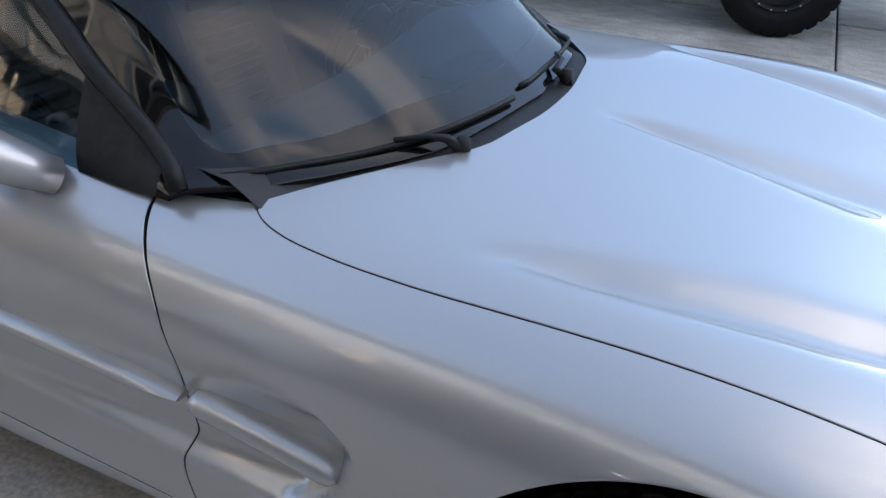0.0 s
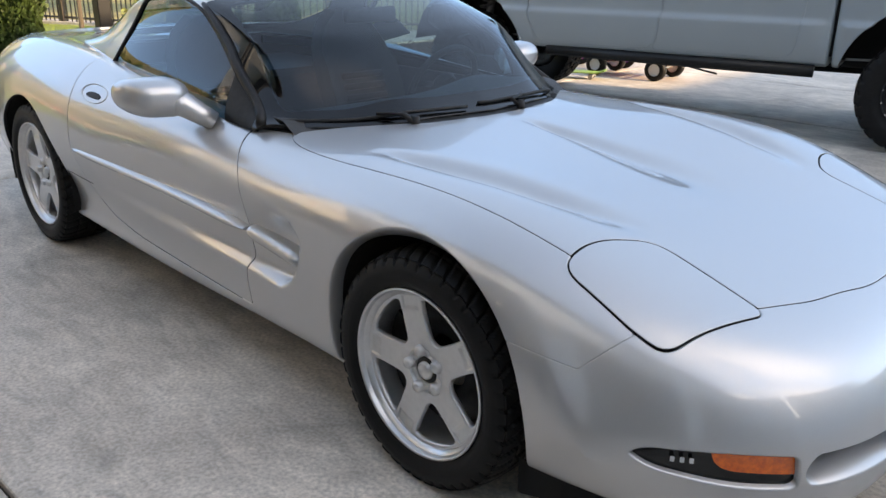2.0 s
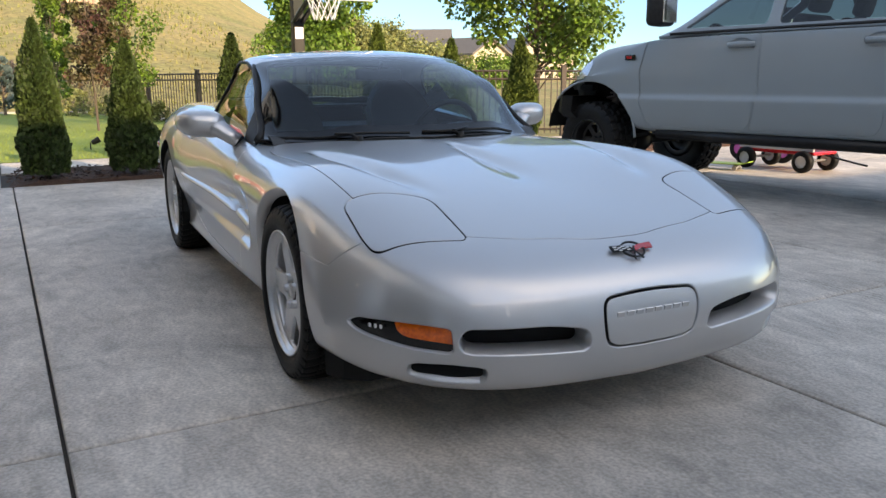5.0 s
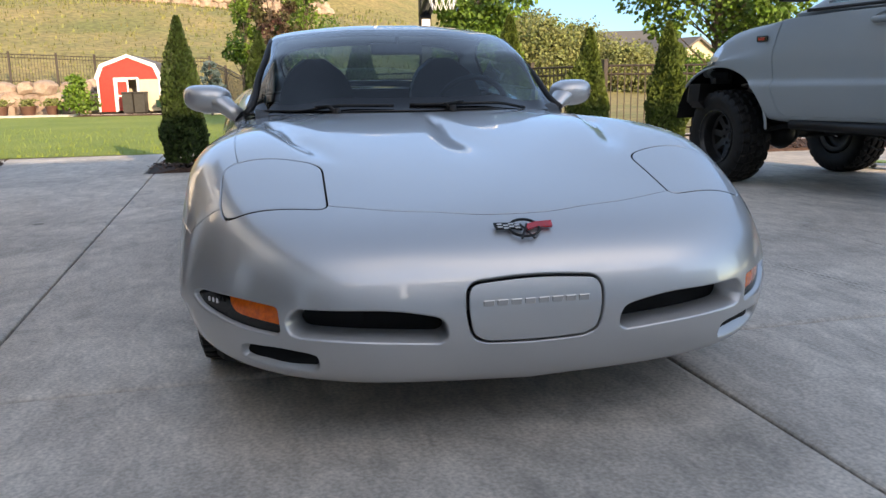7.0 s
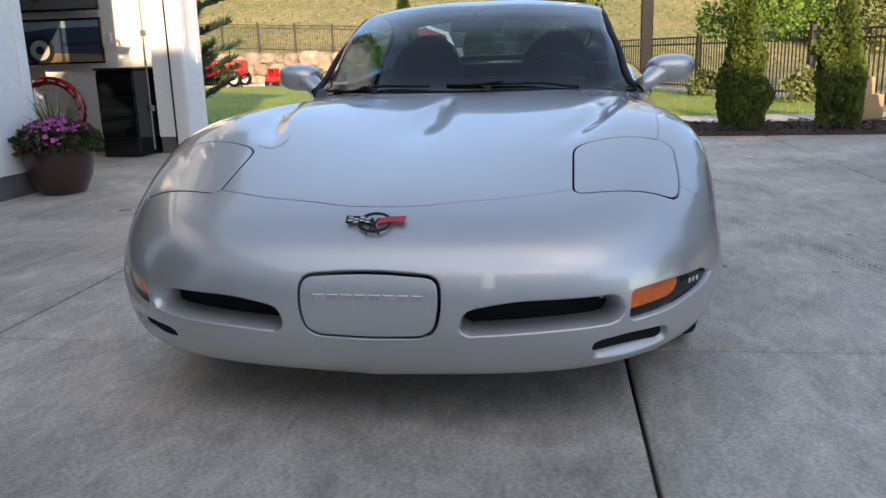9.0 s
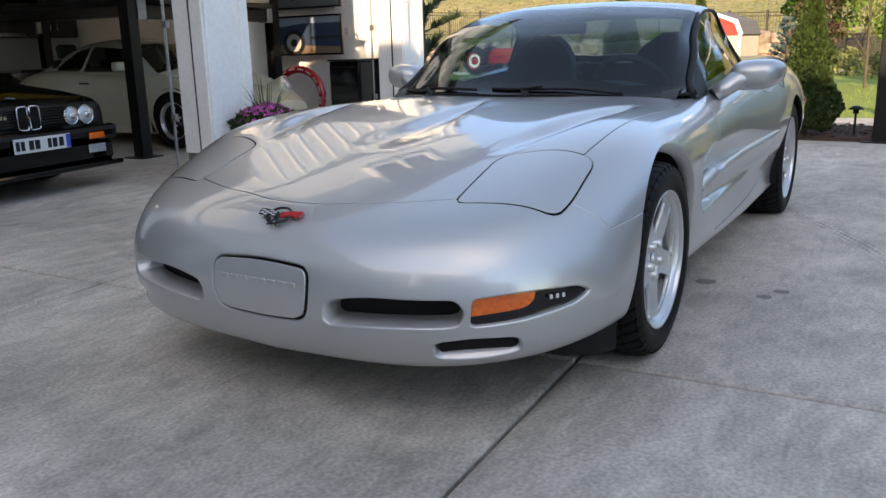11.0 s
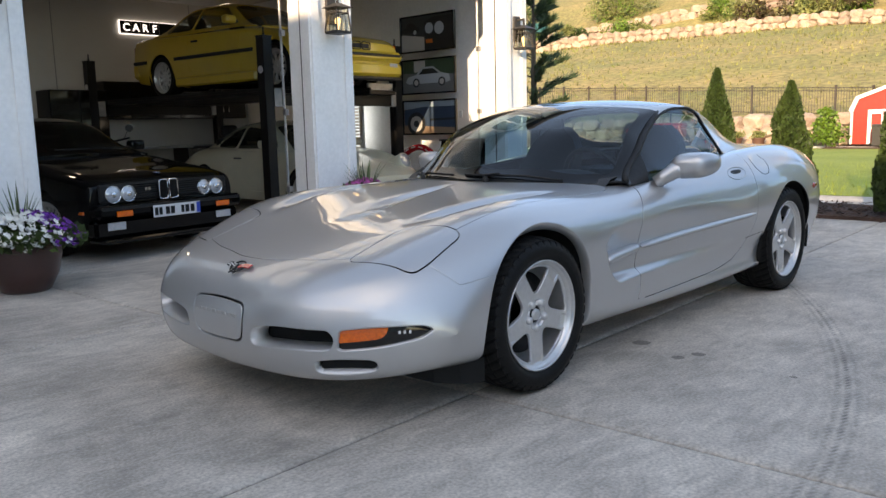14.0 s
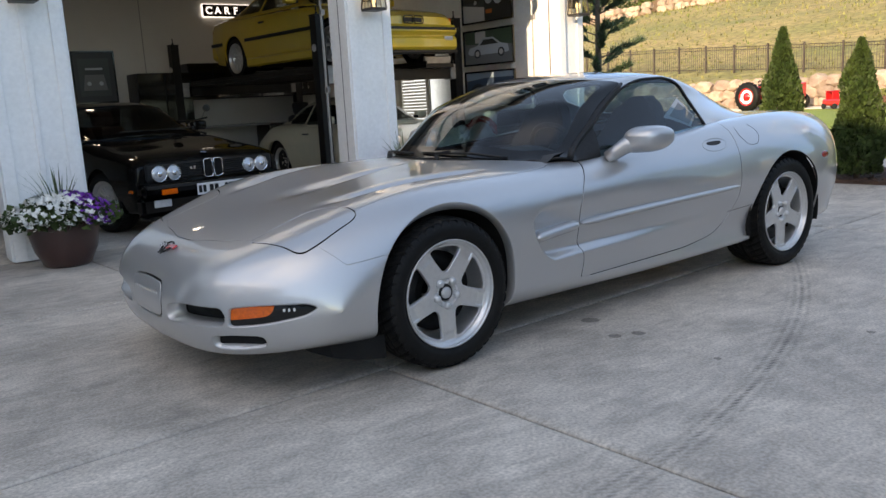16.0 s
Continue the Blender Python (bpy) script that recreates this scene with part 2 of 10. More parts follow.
class Shell:
    """A surface as numpy triangles with smooth normals, which can be cut along any level line."""

    def __init__(self, v, n, t):
        self.v, self.n, self.t = v, n, t

    @staticmethod
    def grid(p):
        """From a grid of points p[i, j] (3)."""
        a, b = p.shape[:2]
        du, dv = np.gradient(p, axis=0), np.gradient(p, axis=1)
        n = np.cross(du, dv)
        n /= np.linalg.norm(n, axis=2, keepdims=True) + 1e-12
        i, j = np.meshgrid(np.arange(a - 1), np.arange(b - 1), indexing="ij")
        k = (i * b + j).ravel()
        t = np.concatenate([np.stack([k, k + b, k + b + 1], 1), np.stack([k, k + b + 1, k + 1], 1)])
        return Shell(p.reshape(-1, 3), n.reshape(-1, 3), t)

    def cut(self, g):
        """Splits by the sign of g (one value a point): (where g < 0, where g >= 0)."""
        g = np.where(np.abs(g) < 1e-6, 1e-6, g)
        s = g[self.t] < 0
        k = s.sum(1)
        lo, hi = [self.t[k == 3]], [self.t[k == 0]]
        v, n, made = [], [], {}
        base = len(self.v)

        def mid(a, b):
            key = (a, b) if a < b else (b, a)
            if key not in made:
                f = g[key[0]] / (g[key[0]] - g[key[1]])
                made[key] = base + len(v)
                v.append(self.v[key[0]] * (1 - f) + self.v[key[1]] * f)
                n.append(self.n[key[0]] * (1 - f) + self.n[key[1]] * f)
            return made[key]
        lo2, hi2 = [], []
        for t, sg, c in zip(self.t[(k == 1) | (k == 2)], s[(k == 1) | (k == 2)], k[(k == 1) | (k == 2)]):
            lone = sg if c == 1 else ~sg
            i = int(np.argmax(lone))
            a, b, d = int(t[i]), int(t[(i + 1) % 3]), int(t[(i + 2) % 3])
            ab, ad = mid(a, b), mid(a, d)
            (lo2 if c == 1 else hi2).append((a, ab, ad))
            (hi2 if c == 1 else lo2).extend(((ab, b, d), (ab, d, ad)))
        vv = np.concatenate([self.v, np.array(v).reshape(-1, 3)])
        nn = np.concatenate([self.n, np.array(n).reshape(-1, 3)])
        z = lambda a, b: Shell(vv, nn, np.concatenate([a[0], np.array(b, int).reshape(-1, 3)])).trim()
        return z(lo, lo2), z(hi, hi2)

    def trim(self):
        used = np.unique(self.t)
        m = np.full(len(self.v), -1)
        m[used] = np.arange(len(used))
        return Shell(self.v[used], self.n[used], m[self.t]) if len(used) else Shell(self.v[:0], self.n[:0], self.t[:0])

    def rim(self):
        """Directed edges on the border."""
        e = np.concatenate([self.t[:, [0, 1]], self.t[:, [1, 2]], self.t[:, [2, 0]]])
        k = e.min(1).astype(np.int64) * (len(self.v) + 1) + e.max(1)
        u, i, c = np.unique(k, return_index=True, return_counts=True)
        return e[i[c == 1]]

    def moved(self, d):
        return Shell(self.v + self.n * d, self.n, self.t)

    def mesh(self, name, material, lip=0.0, curl=0.0, dark=None, skip=None):
        """The mesh; lip: its border is turned inwards by so much; curl: and the edge rounded over by so much."""
        v, n, t = self.v, self.n, [tuple(x) for x in self.t]
        if lip:
            e = self.rim()
            if skip is not None:
                out = skip(v)
                e = e[~(out[e[:, 0]] & out[e[:, 1]])]
            ids = np.unique(e)
            nxt = {}
            side = np.zeros((len(v), 3))
            for a, b in e:
                d = v[b] - v[a]
                for q in (a, b):
                    side[q] += np.cross(d, n[q])
            side /= np.linalg.norm(side, axis=1, keepdims=True) + 1e-12
            m1 = {q: len(v) + i for i, q in enumerate(ids)}
            m2 = {q: len(v) + len(ids) + i for i, q in enumerate(ids)}
            r = curl or 0.0015
            va = v[ids] - n[ids] * r * 0.9 + side[ids] * r * 0.75
            vb = v[ids] - n[ids] * lip + side[ids] * r
            nn = side[ids] * 0.92 + n[ids] * 0.38
            t += [(b, a, m1[a], m1[b]) for a, b in e]
            deep0 = len(t)
            t += [(m1[b], m1[a], m2[a], m2[b]) for a, b in e]
            v = np.concatenate([v, va, vb])
            n = np.concatenate([n, nn, side[ids]])
        n = n / (np.linalg.norm(n, axis=1, keepdims=True) + 1e-12)
        me = mesh_of(name, v, t, material, normals=n)
        # the deep lip is coloured dark to stand for the shade in a joint
        if lip and dark:
            me.materials.append(dark)
            me.polygons.foreach_set("material_index", [0] * deep0 + [1] * (len(t) - deep0))
        return me


def seg_dist(px, py, poly):
    """Signed distance of points to a closed outline (negative inside)."""
    poly = np.asarray(poly, float)
    d = np.full(px.shape, 1e9)
    inside = np.zeros(px.shape, bool)
    for (ax, ay), (bx, by) in zip(poly, np.roll(poly, -1, axis=0)):
        ex, ey = bx - ax, by - ay
        t = np.clip(((px - ax) * ex + (py - ay) * ey) / (ex * ex + ey * ey + 1e-12), 0, 1)
        d = np.minimum(d, (px - ax - t * ex) ** 2 + (py - ay - t * ey) ** 2)
        c = ((ay > py) != (by > py)) & (px < (bx - ax) * (py - ay) / ((by - ay) if abs(by - ay) > 1e-12 else 1e-12) + ax)
        inside ^= c
    return np.sqrt(d) * np.where(inside, -1, 1)


def rounded(pts, r=0.03, n=5):
    """A closed outline with its corners rounded; a point may carry its own radius."""
    out = []
    k = len(pts)
    for i in range(k):
        p = np.array(pts[i][:2], float)
        a, b = np.array(pts[i - 1][:2], float) - p, np.array(pts[(i + 1) % k][:2], float) - p
        la, lb = np.linalg.norm(a), np.linalg.norm(b)
        q = min(pts[i][2] if len(pts[i]) > 2 else r, la * 0.49, lb * 0.49)
        s, e = p + a / la * q, p + b / lb * q
        for j in range(n + 1):
            t = j / n
            out.append(tuple((1 - t) ** 2 * s + 2 * t * (1 - t) * p + t * t * e))
    return out


def loft(curves, x0, x1, nu, nv, bow=None, power=3.76, centre=None):
    """A mirrored body skin. curves: from the middle of the top to the middle of the underside, each (x list, y list, z list);
    splines run along the car in a root scale, which rounds both ends, and across it through the curves."""
    c = (x0 + x1) / 2 if centre is None else centre
    qa, qb = math.sqrt(x0 - c), math.sqrt(c - x1)
    k = qa / qb

    def q(x):
        x = np.asarray(x, float)
        return np.where(x > c, np.sqrt(np.maximum(x0 - x, 0)), qa + (qb - np.sqrt(np.maximum(x - x1, 0))) * k)
    qs = np.linspace(0, qa + qb * k, nu)
    xs = np.where(qs < qa, x0 - qs ** 2, x1 + (qb - (qs - qa) / k) ** 2)
    ys, zs = [], []
    for cx, cy, cz in curves:
        o = np.argsort(q(cx))
        ys.append(natural(q(cx)[o], np.asarray(cy, float)[o])(qs))
        zs.append(natural(q(cx)[o], np.asarray(cz, float)[o])(qs))
    ys, zs = np.array(ys), np.array(zs)
    m = len(curves)
    ys = np.concatenate([-ys[::-1], ys[1:]])
    zs = np.concatenate([zs[::-1], zs[1:]])
    f = np.arange(2 * m - 1, dtype=float)
    v = np.linspace(0, 2 * m - 2, nv)
    p = np.zeros((nu, nv, 3))
    for i in range(nu):
        y, z = natural(f, ys[:, i])(v), natural(f, zs[:, i])(v)
        p[i, :, 0], p[i, :, 1], p[i, :, 2] = xs[i], y, z
    if bow:
        p[:, :, 0] += bow(p[:, :, 0]) * np.abs(p[:, :, 1]) ** power
    return p

# ---- materials ----
PAINT = mat("silver_paint", (0.49, 0.49, 0.49, 1), 0.38, 0.68, col2=(0.535, 0.535, 0.535, 1), scale=900, detail=1, coat=1.0)
BLACK = mat("black_trim", grey(0.008), 0.5, spec=0.3, col2=grey(0.02), scale=40)
GAP = mat("dark_gap", grey(0.004), 0.9)
PAINT.node_tree.nodes["Principled BSDF"].inputs["Coat IOR"].default_value = 1.7
GLASS = glass("tinted_glass", (0.38, 0.52, 0.58, 1), base=0.055)
SMOKED = mat("smoked_roof", (0.075, 0.095, 0.12, 1), 0.12, col2=(0.085, 0.105, 0.13, 1), scale=20, coat=1.0)
WHITE = mat("white_siding", (0.86, 0.86, 0.85, 1), 0.5, col2=(0.81, 0.81, 0.79, 1), scale=2.5, fine=(30, 0.04), bump=0.03, bscale=120)
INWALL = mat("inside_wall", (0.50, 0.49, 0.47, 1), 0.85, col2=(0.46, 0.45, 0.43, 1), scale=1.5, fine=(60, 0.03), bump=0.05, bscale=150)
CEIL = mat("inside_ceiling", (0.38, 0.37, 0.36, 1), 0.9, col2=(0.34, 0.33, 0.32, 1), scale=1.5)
GRASS = mat("lawn", (0.17, 0.24, 0.035, 1), 0.9, col2=(0.24, 0.30, 0.055, 1), scale=0.5, bump=0.8, bscale=70, fine=(22, 0.3))
DRY = mat("dry_grass", (0.31, 0.235, 0.095, 1), 0.95, col2=(0.16, 0.165, 0.05, 1), scale=0.14, bump=0.9, bscale=5, fine=(2.2, 0.4))
MULCH = mat("mulch", (0.05, 0.025, 0.016, 1), 0.95, col2=(0.09, 0.05, 0.035, 1), scale=30, bump=1.0, bscale=60)
CHIP = mat("bark_chip", (0.075, 0.038, 0.024, 1), 0.9, island=0.6)
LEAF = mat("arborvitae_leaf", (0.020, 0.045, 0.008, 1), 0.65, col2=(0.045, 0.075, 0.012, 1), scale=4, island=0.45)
# lighter copy of the leaf green, with sunlight put into its colour
LEAFA = mat("arborvitae_leaf_sun_tint", (0.040, 0.070, 0.010, 1), 0.65, col2=(0.10, 0.14, 0.018, 1), scale=4, island=0.4)
TUFT = mat("dry_tuft", (0.20, 0.175, 0.065, 1), 0.95, col2=(0.11, 0.135, 0.035, 1), scale=0.2, island=0.5)
LEAFB = mat("bright_leaf", (0.105, 0.19, 0.015, 1), 0.6, col2=(0.08, 0.15, 0.02, 1), scale=2, island=0.4)
LEAFD = mat("dull_leaf", (0.13, 0.165, 0.045, 1), 0.7, col2=(0.19, 0.19, 0.065, 1), scale=1, island=0.4)
LEAFR = mat("plum_leaf", (0.075, 0.022, 0.025, 1), 0.7, col2=(0.06, 0.075, 0.015, 1), scale=2, island=0.4)
NEEDLE = mat("pine_needle", (0.045, 0.085, 0.035, 1), 0.65, col2=(0.06, 0.10, 0.05, 1), scale=3, island=0.35)
SPRUCE = mat("blue_spruce", (0.10, 0.15, 0.15, 1), 0.65, col2=(0.07, 0.11, 0.11, 1), scale=3, island=0.3)
BARK = mat("bark", (0.13, 0.10, 0.075, 1), 0.9, col2=(0.07, 0.055, 0.04, 1), scale=14, bump=0.8, bscale=40, stretch=(1, 1, 0.25))
FENCE = mat("bronze_fence", (0.045, 0.032, 0.024, 1), 0.5, col2=(0.06, 0.045, 0.033, 1), scale=12)
ROCK = mat("boulder", (0.42, 0.34, 0.26, 1), 0.9, col2=(0.30, 0.20, 0.15, 1), scale=1.6, bump=0.8, bscale=9, fine=(14, 0.18), obrand=0.25)
REDBARN = mat("barn_red", (0.42, 0.045, 0.03, 1), 0.6, col2=(0.36, 0.035, 0.025, 1), scale=6)
CREAM = mat("cream_board", (0.62, 0.55, 0.40, 1), 0.65, col2=(0.56, 0.49, 0.36, 1), scale=6)
GREYP = mat("truck_paint", (0.245, 0.285, 0.30, 1), 0.34, col2=(0.235, 0.272, 0.287, 1), scale=2, coat=0.15)
GLOSSBLACK = mat("gloss_black", grey(0.005), 0.08, col2=grey(0.008), scale=20)
BLACKCAR = mat("black_car_paint", (0.003, 0.0028, 0.0028, 1), 0.05, col2=grey(0.004), scale=5, spec=0.22)
YELLOW = mat("yellow_car_paint", (0.62, 0.42, 0.03, 1), 0.3, col2=(0.58, 0.39, 0.03, 1), scale=5, coat=1.0)
IVORY = mat("ivory_car_paint", (0.66, 0.62, 0.47, 1), 0.3, col2=(0.59, 0.57, 0.44, 1), scale=5, coat=1.0)
DARKGLASS = mat("dark_car_glass", grey(0.006), 0.03, spec=0.6)
LENS = mat("clear_lens", (0.62, 0.64, 0.66, 1), 0.08, 0.35, col2=(0.45, 0.47, 0.5, 1), scale=60, coat=1.0)
AMBER = mat("amber_lens", (0.95, 0.165, 0.003, 1), 0.15, col2=(0.65, 0.085, 0.002, 1), scale=90, coat=1.0)
REDLENS = mat("red_lens", (0.35, 0.02, 0.01, 1), 0.15, coat=1.0)
LIGHTGREY = mat("light_grey", grey(0.62), 0.5)
CHROME = mat("chrome", grey(0.75), 0.12, 1.0)
RUBBER = mat("tyre_rubber", grey(0.005), 0.55, spec=0.2, col2=grey(0.009), scale=30, bump=0.08, bscale=220)
DISC = mat("brake_steel", grey(0.05), 0.45, 0.9, col2=grey(0.025), scale=20)
REDGLOSS = mat("red_gloss", (0.50, 0.015, 0.02, 1), 0.2, coat=1.0)
ALLOY = mat("silver_alloy", grey(0.66), 0.30, 0.7, col2=grey(0.60), scale=50, coat=0.6)
DARKALLOY = mat("dark_alloy", grey(0.03), 0.35, 0.6, col2=grey(0.04), scale=30)
LEATHER = mat("dark_leather", grey(0.009), 0.5, col2=grey(0.014), scale=40, bump=0.25, bscale=300)
DASH = mat("dash_vinyl", grey(0.028), 0.55, col2=grey(0.04), scale=60, bump=0.2, bscale=400)
STEEL = mat("black_steel", grey(0.005), 0.4, spec=0.3, col2=grey(0.009), scale=14, bump=0.05, bscale=80)
BROWNPOT = mat("glazed_pot", (0.045, 0.016, 0.014, 1), 0.28, col2=(0.06, 0.022, 0.018, 1), scale=5, coat=0.4)
CARD = mat("cardboard", (0.45, 0.31, 0.18, 1), 0.85, col2=(0.40, 0.27, 0.15, 1), scale=6)
ROOFING = mat("shingles", (0.14, 0.13, 0.125, 1), 0.9, col2=(0.10, 0.095, 0.09, 1), scale=8)


def concrete():
    """Broom-finished concrete: cloudy stains, fine grain, brush lines, and the curved rubber marks of a turning car."""
    m = mat("concrete", (0.525, 0.473, 0.41, 1), 0.66, col2=(0.40, 0.358, 0.31, 1), scale=1.1, detail=11, bump=0.16, bscale=130, fine=(75, 0.24), obrand=0.06)
    nt = m.node_tree
    b = nt.nodes["Principled BSDF"]
    base = b.inputs["Base Color"].links[0].from_socket
    geo = nt.nodes.new("ShaderNodeNewGeometry")
    sep = nt.nodes.new("ShaderNodeSeparateXYZ")
    nt.links.new(geo.outputs["Position"], sep.inputs[0])

    def math_(op, a, c=None, d=None):
        n = nt.nodes.new("ShaderNodeMath")
        n.operation = op
        for i, q in enumerate((a, c, d)):
            if q is None:
                continue
            if isinstance(q, (int, float)):
                n.inputs[i].default_value = q
            else:
                nt.links.new(q, n.inputs[i])
        return n.outputs[0]
    x, y = sep.outputs[0], sep.outputs[1]
    # brush lines and larger dirt
    no = nt.nodes.new("ShaderNodeTexNoise")
    mp = nt.nodes.new("ShaderNodeMapping")
    mp.inputs["Scale"].default_value = (2.4, 5.6, 1)
    mp.inputs["Rotation"].default_value = (0, 0, 0.5)
    nt.links.new(geo.outputs["Position"], mp.inputs[0])
    nt.links.new(mp.outputs[0], no.inputs["Vector"])
    no.inputs["Scale"].default_value, no.inputs["Detail"].default_value = 1.9, 11
    no.inputs["Distortion"].default_value = 1.2
    lines = math_("MULTIPLY_ADD", no.outputs[0], 0.9, 0.55)
    # old damp stains and patches of wear
    ns = nt.nodes.new("ShaderNodeTexNoise")
    ns.inputs["Scale"].default_value, ns.inputs["Detail"].default_value, ns.inputs["Roughness"].default_value, ns.inputs["Distortion"].default_value = 0.8, 12, 0.74, 0.8
    nt.links.new(geo.outputs["Position"], ns.inputs["Vector"])
    lines = math_("MULTIPLY", lines, math_("MULTIPLY_ADD", ns.outputs[0], 2.0, 0.02))
    # the tyre track: a parabola with two ribs, broken by noise
    par = math_("ADD", math_("MULTIPLY_ADD", math_("MULTIPLY", x, x), -0.09, math_("MULTIPLY", x, 0.16)), 2.03)
    off = math_("SUBTRACT", y, par)
    n2 = nt.nodes.new("ShaderNodeTexNoise")
    n2.inputs["Scale"].default_value, n2.inputs["Detail"].default_value = 9, 8
    nt.links.new(geo.outputs["Position"], n2.inputs["Vector"])
    rough = math_("MULTIPLY_ADD", n2.outputs[0], 2.6, -0.75)
    band = math_("SUBTRACT", 1.0, math_("MINIMUM", math_("MULTIPLY", math_("ABSOLUTE", off), 9.5), 1.0))
    rib = math_("MULTIPLY_ADD", math_("SINE", math_("MULTIPLY", off, 150)), 0.5, 0.5)
    blocks = math_("MULTIPLY_ADD", math_("SINE", math_("MULTIPLY", math_("ADD", x, math_("MULTIPLY", off, 1.5)), 170)), 0.35, 0.65)
    reach = math_("MULTIPLY", math_("LESS_THAN", x, 2.2), math_("GREATER_THAN", x, -2.9))
    mark = math_("MULTIPLY", math_("MULTIPLY", band, math_("MULTIPLY", rib, blocks)), math_("MULTIPLY", reach, math_("MAXIMUM", rough, 0.0)))
    dark = math_("SUBTRACT", 1.0, math_("MULTIPLY", mark, 0.85))
    # a few oil spots
    for ox, oy, r in ((-0.927, 0.832, 0.045), (-0.802, 1.101, 0.03), (-0.906, 1.15, 0.035), (-0.832, 1.62, 0.02), (-1.6, 1.9, 0.02), (0.6, 2.6, 0.015), (-2.2, -2.6, 0.05), (-3.3, -2.3, 0.04)):
        dx, dy = math_("SUBTRACT", x, ox), math_("SUBTRACT", y, oy)
        dd = math_("SQRT", math_("ADD", math_("MULTIPLY", dx, dx), math_("MULTIPLY", dy, dy)))
        dd = math_("ADD", dd, math_("MULTIPLY_ADD", n2.outputs[0], 0.05, -0.025))
        dark = math_("MULTIPLY", dark, math_("MULTIPLY_ADD", math_("LESS_THAN", dd, r), -0.55, 1.0))
    c = times(nt, base, lines)
    c = times(nt, c, dark)
    nt.links.new(c, b.inputs["Base Color"])
    return m


CONCRETE = concrete()
FOOTING = mat("footing_concrete", (0.16, 0.155, 0.145, 1), 0.85, col2=(0.11, 0.105, 0.10, 1), scale=5, bump=0.15, bscale=60)
ENDWALL = mat("painted_end_wall", (0.74, 0.735, 0.72, 1), 0.75, col2=(0.70, 0.69, 0.675, 1), scale=1.2, fine=(50, 0.03), bump=0.05, bscale=150)
INTRIM = mat("inside_trim", (0.70, 0.69, 0.67, 1), 0.55, col2=(0.66, 0.65, 0.63, 1), scale=4)
GREYLINE = mat("board_joint", grey(0.22), 0.9)
GALV = mat("galvanised_steel", grey(0.38), 0.45, 0.8, col2=grey(0.28), scale=14)
DOORP = mat("door_panel", grey(0.55), 0.6, col2=grey(0.5), scale=3)
GREYTOP = mat("grey_worktop", grey(0.22), 0.5, col2=grey(0.27), scale=8)
BRONZE = mat("bronze_lantern", (0.05, 0.045, 0.042, 1), 0.5, 0.4, col2=(0.075, 0.07, 0.065, 1), scale=18)
LANTERNGLASS = glass("lantern_glass", (0.86, 0.84, 0.74, 1), 0.08)
# weak emission put into the unlit lantern bulbs for a warm tone
BULB = emit("warm_bulb", (1.0, 0.72, 0.38, 1), 0.5)
LAMPGLOW = emit("lamp_diffuser", (1.0, 0.93, 0.82, 1), 4.5)
SIGNGLOW = emit("sign_white", (0.95, 0.97, 1.0, 1), 0.3)
# the pane itself glows in place of daylight from outside
SKYPANE = emit("pane_daylight_glow", (0.62, 0.72, 0.80, 1), 0.35)
CARGLASS = glass("car_glass", (0.30, 0.34, 0.34, 1))
BIN = mat("dark_bin", (0.045, 0.04, 0.035, 1), 0.55, col2=(0.06, 0.055, 0.05, 1), scale=8)
BOARDGLASS = glass("backboard_acrylic", (0.80, 0.86, 0.86, 1))
STUCCO = mat("beige_stucco", (0.52, 0.44, 0.34, 1), 0.9, col2=(0.47, 0.40, 0.31, 1), scale=3)
FRIT = mat("glass_border_black", grey(0.005), 0.06, spec=0.5, col2=grey(0.008), scale=30)

# ---- the ground ----
SLAB = radians(2.4)


def rise(x):
    return 0.0


def terrain(x, y):
    """Height of the land: flat by the house, a bank behind the lawn, then a hill that sinks to one side."""
    s = -x
    r = y / np.maximum(s + 2.6, 8.0)
    g = 1 - 0.80 * sm0(0.10, 0.54, r)
    z = np.interp(-y, [2, 10, 25, 45], [0.95, 1.05, 1.65, 2.25]) * sm0(29.5, 37, s) * (1 - 0.75 * sm0(0.0, 0.35, r)) + np.maximum(s - 37, 0) * (0.155 + 0.03 * (1 - sm0(-0.15, 0.08, r))) * g * (1 - 0.35 * sm0(70, 130, s))
    z = z - 0.03 * np.maximum(0, y - 6) * (s > 6) * sm0(6, 12, s) * 0.5
    z = z + 0.34 * np.maximum(s - 88, 0) * (1 - sm0(0.04, 0.30, r)) * (1 - 0.6 * sm0(110, 160, s))
    return z + 0.25 * np.sin(x * 0.21 + 1) * np.sin(y * 0.17) * sm0(38, 60, s)


def sm0(a, b, x):
    t = np.clip((x - a) / (b - a), 0, 1)
    return t * t * (3 - 2 * t)


xs = np.concatenate([np.linspace(160, 20, 8), np.linspace(12, -28, 21), np.linspace(-29, -60, 63), np.linspace(-62, -300, 80)])
ys = np.concatenate([np.linspace(-260, -62, 20), np.linspace(-60, 60, 121), np.linspace(62, 260, 20)])
gx, gy = np.meshgrid(xs, ys, indexing="ij")
gz = terrain(gx, gy) - 0.07
n_ = len(ys)
verts = np.stack([gx, gy, gz], -1).reshape(-1, 3)
quads = [(i * n_ + j, i * n_ + j + 1, (i + 1) * n_ + j + 1, (i + 1) * n_ + j) for i in range(len(xs) - 1) for j in range(n_ - 1)]
ground = tagged(part("ground", mesh_of("ground", verts, quads, DRY, True), None), "dry grassy land rising to a hillside", "ground", kind="structure")

